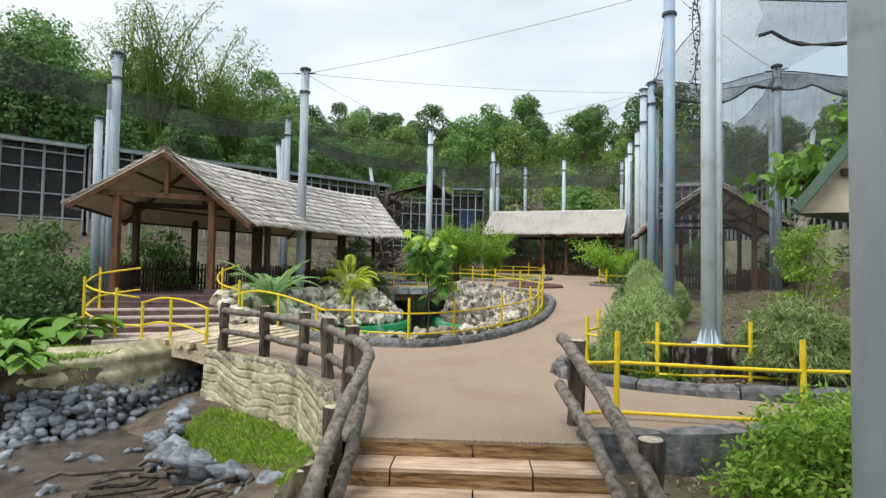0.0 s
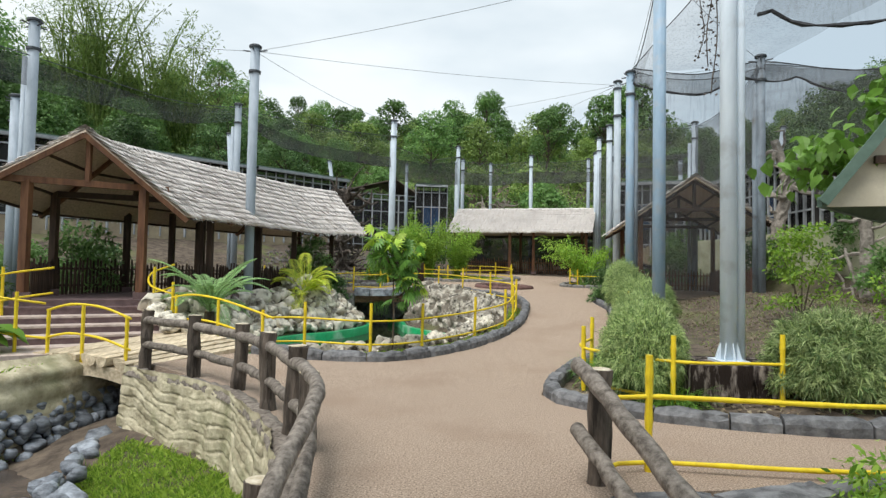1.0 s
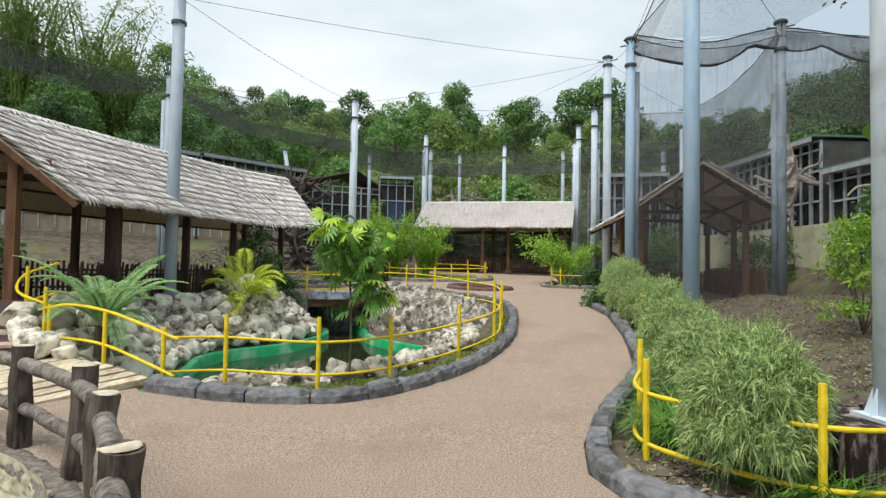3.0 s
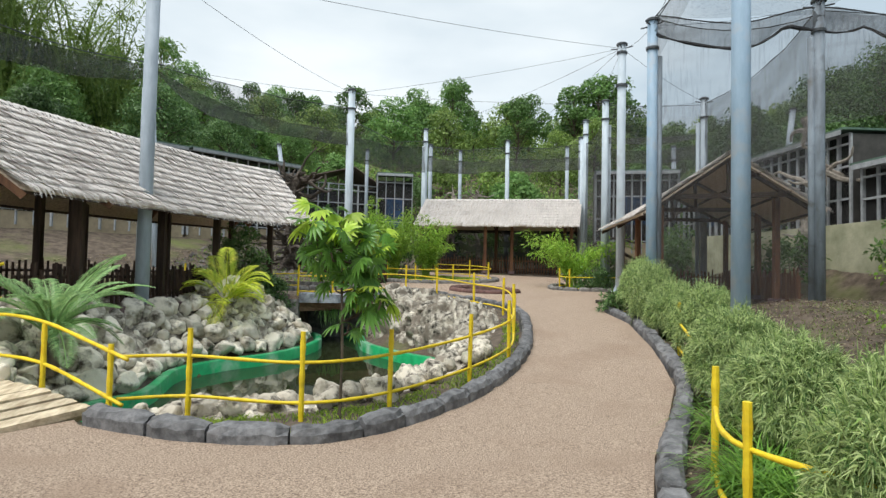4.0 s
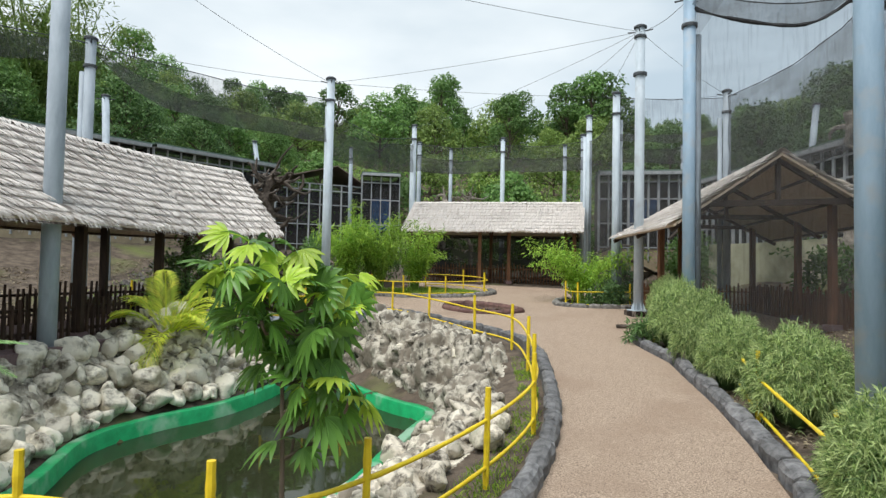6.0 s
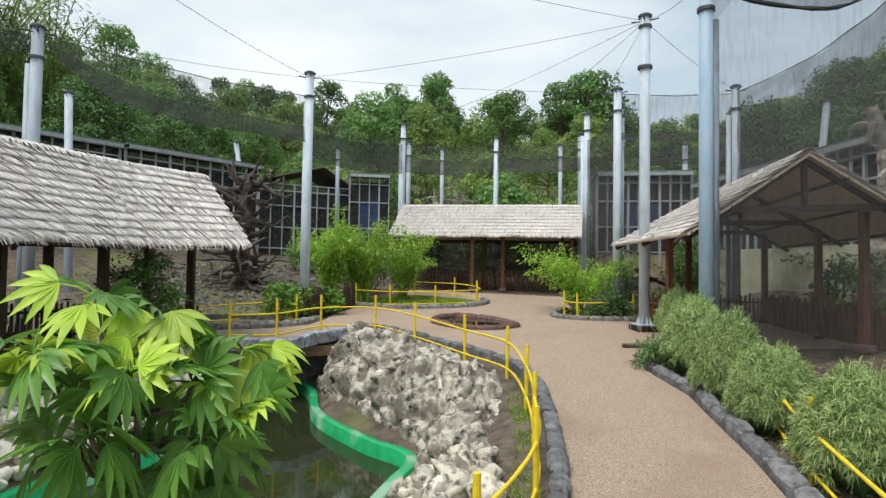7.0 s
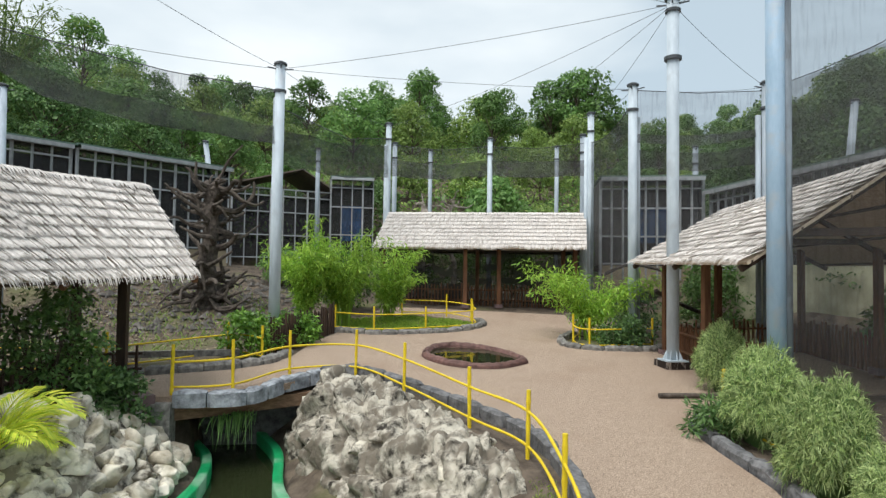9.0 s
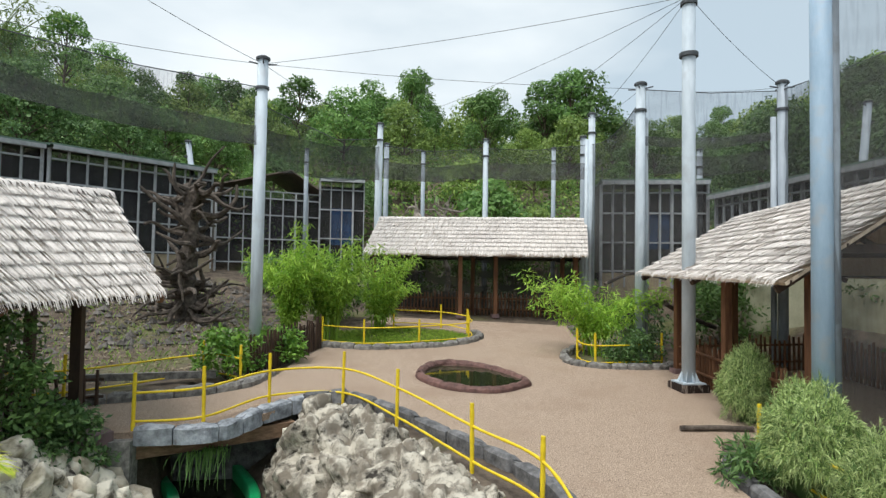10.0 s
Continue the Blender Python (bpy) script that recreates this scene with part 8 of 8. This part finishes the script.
# ---- cages on the rim of the clearing ----
def cage(label, a, b, z0, z1, depth, bays, mat_roof, seed, roof_rise=0.5, blue=(), gable=False, wall=False, apex=0.5):
    """Steel-framed animal cage with dark mesh front: posts, rails, front mesh, back wall and sloping roof."""
    A, B = Vector((*a, 0)), Vector((*b, 0))
    d = (B - A).normalized()
    back = Vector((-d.y, d.x, 0))
    if back.dot(Vector((0, 1, 0)) + Vector((0.0, 0, 0))) < 0 and abs(d.x) > 0.3:
        back = -back
    root = thing("cage", label, "cage", (*((A + B) / 2)[:2], z0), group="cages")
    V = lambda f, k, z: A.lerp(B, f) + back * k + Vector((0, 0, z))
    n = bays
    for i in range(n + 1):
        part("post", MB().beam(V(i / n, 0, z0 - 0.6), V(i / n, 0, z1), 0.10 if i % 3 == 0 else 0.06, 0.10), M_STEEL_CAGE, root)
    h = z1 - z0
    for f in (0.02, 0.34, 0.67, 0.9, 1.0):
        part("rail", MB().beam(V(0, -0.01, z0 + h * f), V(1, -0.01, z0 + h * f), 0.06, 0.07), M_STEEL_CAGE, root)
    for i in range(n):
        mb = MB().box(V((i + 0.5) / n, 0.06, (z0 + z1) / 2), ((B - A).length / n - 0.05, 0.012, h), rz=math.atan2(d.y, d.x))
        part("mesh_panel", mb, M_NET_CAGE, root)
        if i in blue:
            part("blue_sheet", MB().box(V((i + 0.5) / n, 0.25, z0 + h * 0.48), ((B - A).length / n - 0.08, 0.02, h * 0.42), rz=math.atan2(d.y, d.x)), M_BLUE, root, "blue plastic sheet")
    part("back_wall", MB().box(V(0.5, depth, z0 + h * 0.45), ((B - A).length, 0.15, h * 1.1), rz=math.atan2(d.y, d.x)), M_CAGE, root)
    if wall:
        part("low_wall", MB().box(V(0.5, 0.1, z0 - 0.55), ((B - A).length, 0.18, 1.1), rz=math.atan2(d.y, d.x)), M_CAGE_WALL, root, "cream plastered base wall")
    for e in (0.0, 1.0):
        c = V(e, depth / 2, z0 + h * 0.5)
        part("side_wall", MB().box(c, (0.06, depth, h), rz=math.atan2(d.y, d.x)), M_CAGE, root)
    pts = [V(-0.01, -0.35, z1 + 0.10), V(1.01, -0.35, z1 + 0.10), V(1.01, depth + 0.2, z1 + roof_rise), V(-0.01, depth + 0.2, z1 + roof_rise)]
    if gable:
        m0, m1 = V(apex, -0.35, z1 + roof_rise * 1.6), V(apex, depth + 0.2, z1 + roof_rise * 1.6)
        for nm, q in (("roof_sheet", (pts[0], m0, m1, V(-0.01, depth + 0.2, z1 + 0.1))), ("roof_sheet", (m0, pts[1], V(1.01, depth + 0.2, z1 + 0.1), m1))):
            part(nm, MB().add(list(q) + [p + Vector((0, 0, 0.07)) for p in q], [(3, 2, 1, 0), (4, 5, 6, 7), (0, 1, 5, 4), (1, 2, 6, 5), (2, 3, 7, 6), (3, 0, 4, 7)]), mat_roof, root)
    else:
        q = pts
        part("roof_sheet", MB().add(list(q) + [p + Vector((0, 0, 0.07)) for p in q], [(3, 2, 1, 0), (4, 5, 6, 7), (0, 1, 5, 4), (1, 2, 6, 5), (2, 3, 7, 6), (3, 0, 4, 7)]), mat_roof, root)
        part("fascia", MB().beam(V(0, -0.36, z1 + 0.02), V(1, -0.36, z1 + 0.02), 0.04, 0.16), M_STEEL_CAGE, root)
    return root


def on_line(f):
    return (-22.5 + 16.9 * f, 26.6 + 16.3 * f)


cage("long steel-framed cage with dark mesh on the bank", on_line(-0.35), on_line(0.18), 3.9, 7.65, 3.0, 14, M_ROOFMETAL, 1, 0.35, wall=True)
cage("long steel-framed cage with dark mesh on the bank", on_line(0.19), on_line(0.70), 3.9, 7.75, 3.0, 18, M_ROOFMETAL, 2, 0.35, blue=(11,), wall=True)
cage("steel-framed cage with dark mesh and a raised green roof", on_line(0.71), on_line(1.0), 3.9, 7.8, 3.0, 10, M_ROOFMETAL, 3, 0.4, wall=True)
cage("steel-framed cage with a brown gabled roof at the hill's foot", (-6.2, 46.6), (-0.9, 48.6), 3.6, 7.6, 4.0, 8, M_ROOFRED, 4, 0.75, gable=True, apex=0.68)
cage("small steel-framed cage with a blue sheet inside", (-0.9, 48.2), (1.6, 48.4), 3.4, 8.4, 2.5, 4, M_ROOFMETAL, 5, 0.3, blue=(1, 2))
cage("steel-framed cage with blue sheets beyond the net", (11.2, 37.2), (15.3, 36.0), 3.4, 7.1, 2.5, 9, M_ROOFMETAL, 6, 0.15, blue=(3, 4, 5), wall=True)
cage("long steel-framed cage with blue sheets behind the shelter", (15.4, 35.6), (15.2, 24.0), 3.2, 6.45, 3.0, 22, M_ROOFMETAL, 7, 0.12, blue=(3, 4, 9, 15), wall=True)
cage("long steel-framed cage with pale grid front", (15.2, 23.5), (15.2, 10.0), 2.2, 5.2, 3.0, 22, M_ROOFMETAL, 8, 0.4, wall=True)


# ---- dead trees ----
def dead_tree(label, x, y, z, h, seed, mat, branches=26, reach=1.5, r=0.28):
    root = thing("dead_tree", label, "dead tree", (x, y, z), group="dead trees")
    rng = random.Random(seed)
    spine = smooth_line([(x, y, z - 0.3), (x + rng.uniform(-0.2, 0.2), y, z + h * 0.3), (x + rng.uniform(-0.3, 0.3), y, z + h * 0.65), (x + rng.uniform(-0.3, 0.3), y, z + h)], 0.2)
    n = len(spine)
    part("trunk", MB().tube(spine, [r * (1.3 - 0.75 * k / n) * rng.uniform(0.85, 1.15) for k in range(n)], 9, lump=0.16, seed=seed), mat, root)
    for k in range(branches):
        f = rng.uniform(0.12, 1.0)
        p = spine[min(n - 1, int(f * n))]
        a = rng.uniform(0, 6.28)
        L = reach * rng.uniform(0.35, 1.0)
        pts = [p]
        dirn = Vector((math.cos(a), math.sin(a), rng.uniform(-0.35, 0.55)))
        for j in range(5):
            dirn = (dirn + Vector((rng.gauss(0, 0.45), rng.gauss(0, 0.45), rng.gauss(0, 0.4)))).normalized()
            pts.append(pts[-1] + dirn * (L / 5))
        line = smooth_line(pts, 0.12)
        r0 = r * rng.uniform(0.22, 0.48)
        part("branch", MB().tube(line, [r0 * (1 - 0.8 * j / len(line)) + 0.008 for j in range(len(line))], 6, lump=0.12, seed=k), mat, root)
    return root


dead_tree("gnarled dark dead tree with tangled upturned roots", -4.4, 34.4, land(-4.4, 34.4), 4.2, 3, M_DRIFT, 80, 2.3, 0.3)
dead_tree("pale dead tree with spreading bare branches", 3.6, 40.2, land(3.6, 40.2), 4.2, 5, M_DRIFT_PALE, 22, 1.6, 0.22)
dead_tree("pale grey dead tree beside the cages", 14.2, 24.5, land(14.2, 24.5), 5.2, 8, M_DRIFT_PALE, 16, 1.8, 0.25)
dead_tree("pale grey dead tree behind the net", 13.2, 18.4, land(13.2, 18.4), 3.4, 9, M_DRIFT_PALE, 14, 1.6, 0.2)
for k, (a, b, c) in enumerate((((12.0, 31.5, 3.6), (13.4, 32.0, 4.6), (14.6, 32.6, 5.0)), ((9.6, 33.2, 3.0), (10.8, 33.4, 3.4), (12.2, 33.8, 3.2)), ((8.9, 27.9, 2.6), (9.8, 28.6, 2.3), (11.0, 29.0, 1.9)))):
    single("perch_branch", MB().tube(smooth_line([a, b, c], 0.2), 0.06, 7, lump=0.15, seed=k), M_DRIFT, "bare dark perch branch fixed in the aviary", "branch", group="perch branches")

pickets("dark rustic picket fence along the edge of the dry bank", [(-1.45, 26.35), (-1.0, 27.9), (-0.55, 29.4), (0.1, 31.0)], 0.85, 0.14, None, 31)
pickets("dark rustic picket fence beside the ramp", [(-6.0, 24.6), (-4.6, 24.8), (-3.4, 25.0)], 0.6, 0.2, None, 32)
single("drain_beam", MB().beam((-5.0, 26.3, 1.15), (-1.9, 26.9, 1.12), 0.12, 0.14), M_KERB_LIGHT, "grey concrete edging at the foot of the dry bank", "edging", kind="structure")


# ---- green-edged roof beside the steps ----
def side_roof():
    root = thing("kiosk", "small kiosk roof with a green metal edge and cream underside", "kiosk", (8.2, 7.9, 0.2))
    q = [Vector(p) for p in ((5.8, 9.25, 2.55), (7.08, 8.77, 4.4), (9.48, 10.77, 4.4), (8.2, 11.25, 2.55))]
    up = Vector((0, 0, 0.09))
    slab_faces = [(3, 2, 1, 0), (4, 5, 6, 7), (0, 1, 5, 4), (1, 2, 6, 5), (2, 3, 7, 6), (3, 0, 4, 7)]
    part("roof_sheet", MB().add(q + [p + up for p in q], slab_faces), M_ROOFMETAL, root, "weathered green metal sheet")
    part("roof_edge", MB().beam(q[0] + Vector((-0.02, -0.04, 0.04)), q[1] + Vector((-0.02, -0.04, 0.04)), 0.06, 0.14), M_ROOFMETAL, root, "green metal edge")
    part("eave_edge", MB().beam(q[0] + Vector((-0.04, 0, 0.05)), q[3] + Vector((-0.04, 0, 0.05)), 0.06, 0.14), M_ROOFMETAL, root, "green metal edge")
    r = [Vector(p) for p in ((7.08, 8.77, 4.4), (8.36, 8.29, 2.55), (10.76, 10.29, 2.55), (9.48, 10.77, 4.4))]
    part("roof_sheet", MB().add(r + [p + up for p in r], slab_faces), M_ROOFMETAL, root)
    g = [q[0] + Vector((0.12, 0.1, 0.0)), r[1] + Vector((-0.06, 0.2, 0.0)), q[1] + Vector((0.05, 0.14, -0.06))]
    back = Vector((0.02, 0.06, 0))
    part("gable_panel", MB().add(g + [p + back for p in g], [(0, 1, 2), (5, 4, 3), (0, 3, 4, 1), (1, 4, 5, 2), (2, 5, 3, 0)]), M_CREAM, root, "cream boarded gable")
    part("gable_beam", MB().beam(g[0] + Vector((0.5, -0.24, 0.62)), g[1] + Vector((-0.45, 0.1, 0.62)), 0.08, 0.1), M_WOOD_DARK_SHADED, root)
    for x, y in ((8.0, 8.75), (9.0, 10.9), (8.9, 9.2), (10.2, 10.3)):
        part("post", MB().beam((x, y, 0.0), (x, y, 2.6), 0.12, 0.12), M_WOOD_DARK_SHADED, root)


side_roof()

wall_line = [(13.6, 31.2), (14.3, 29.0), (14.5, 24.0), (14.4, 18.0)]
mb = MB()
for a, b in zip(wall_line, wall_line[1:]):
    mb.beam((*a, 1.9), (*b, 1.9), 0.16, 3.0)
single("boundary_wall", mb, M_OLIVE_WALL, "stained olive plaster wall behind the netted shelter", "wall", kind="structure")
dead_tree("pale spiky dead branches behind the far shelter", 5.2, 41.0, land(5.2, 41.0), 4.6, 15, M_DRIFT_PALE, 20, 1.5, 0.12)
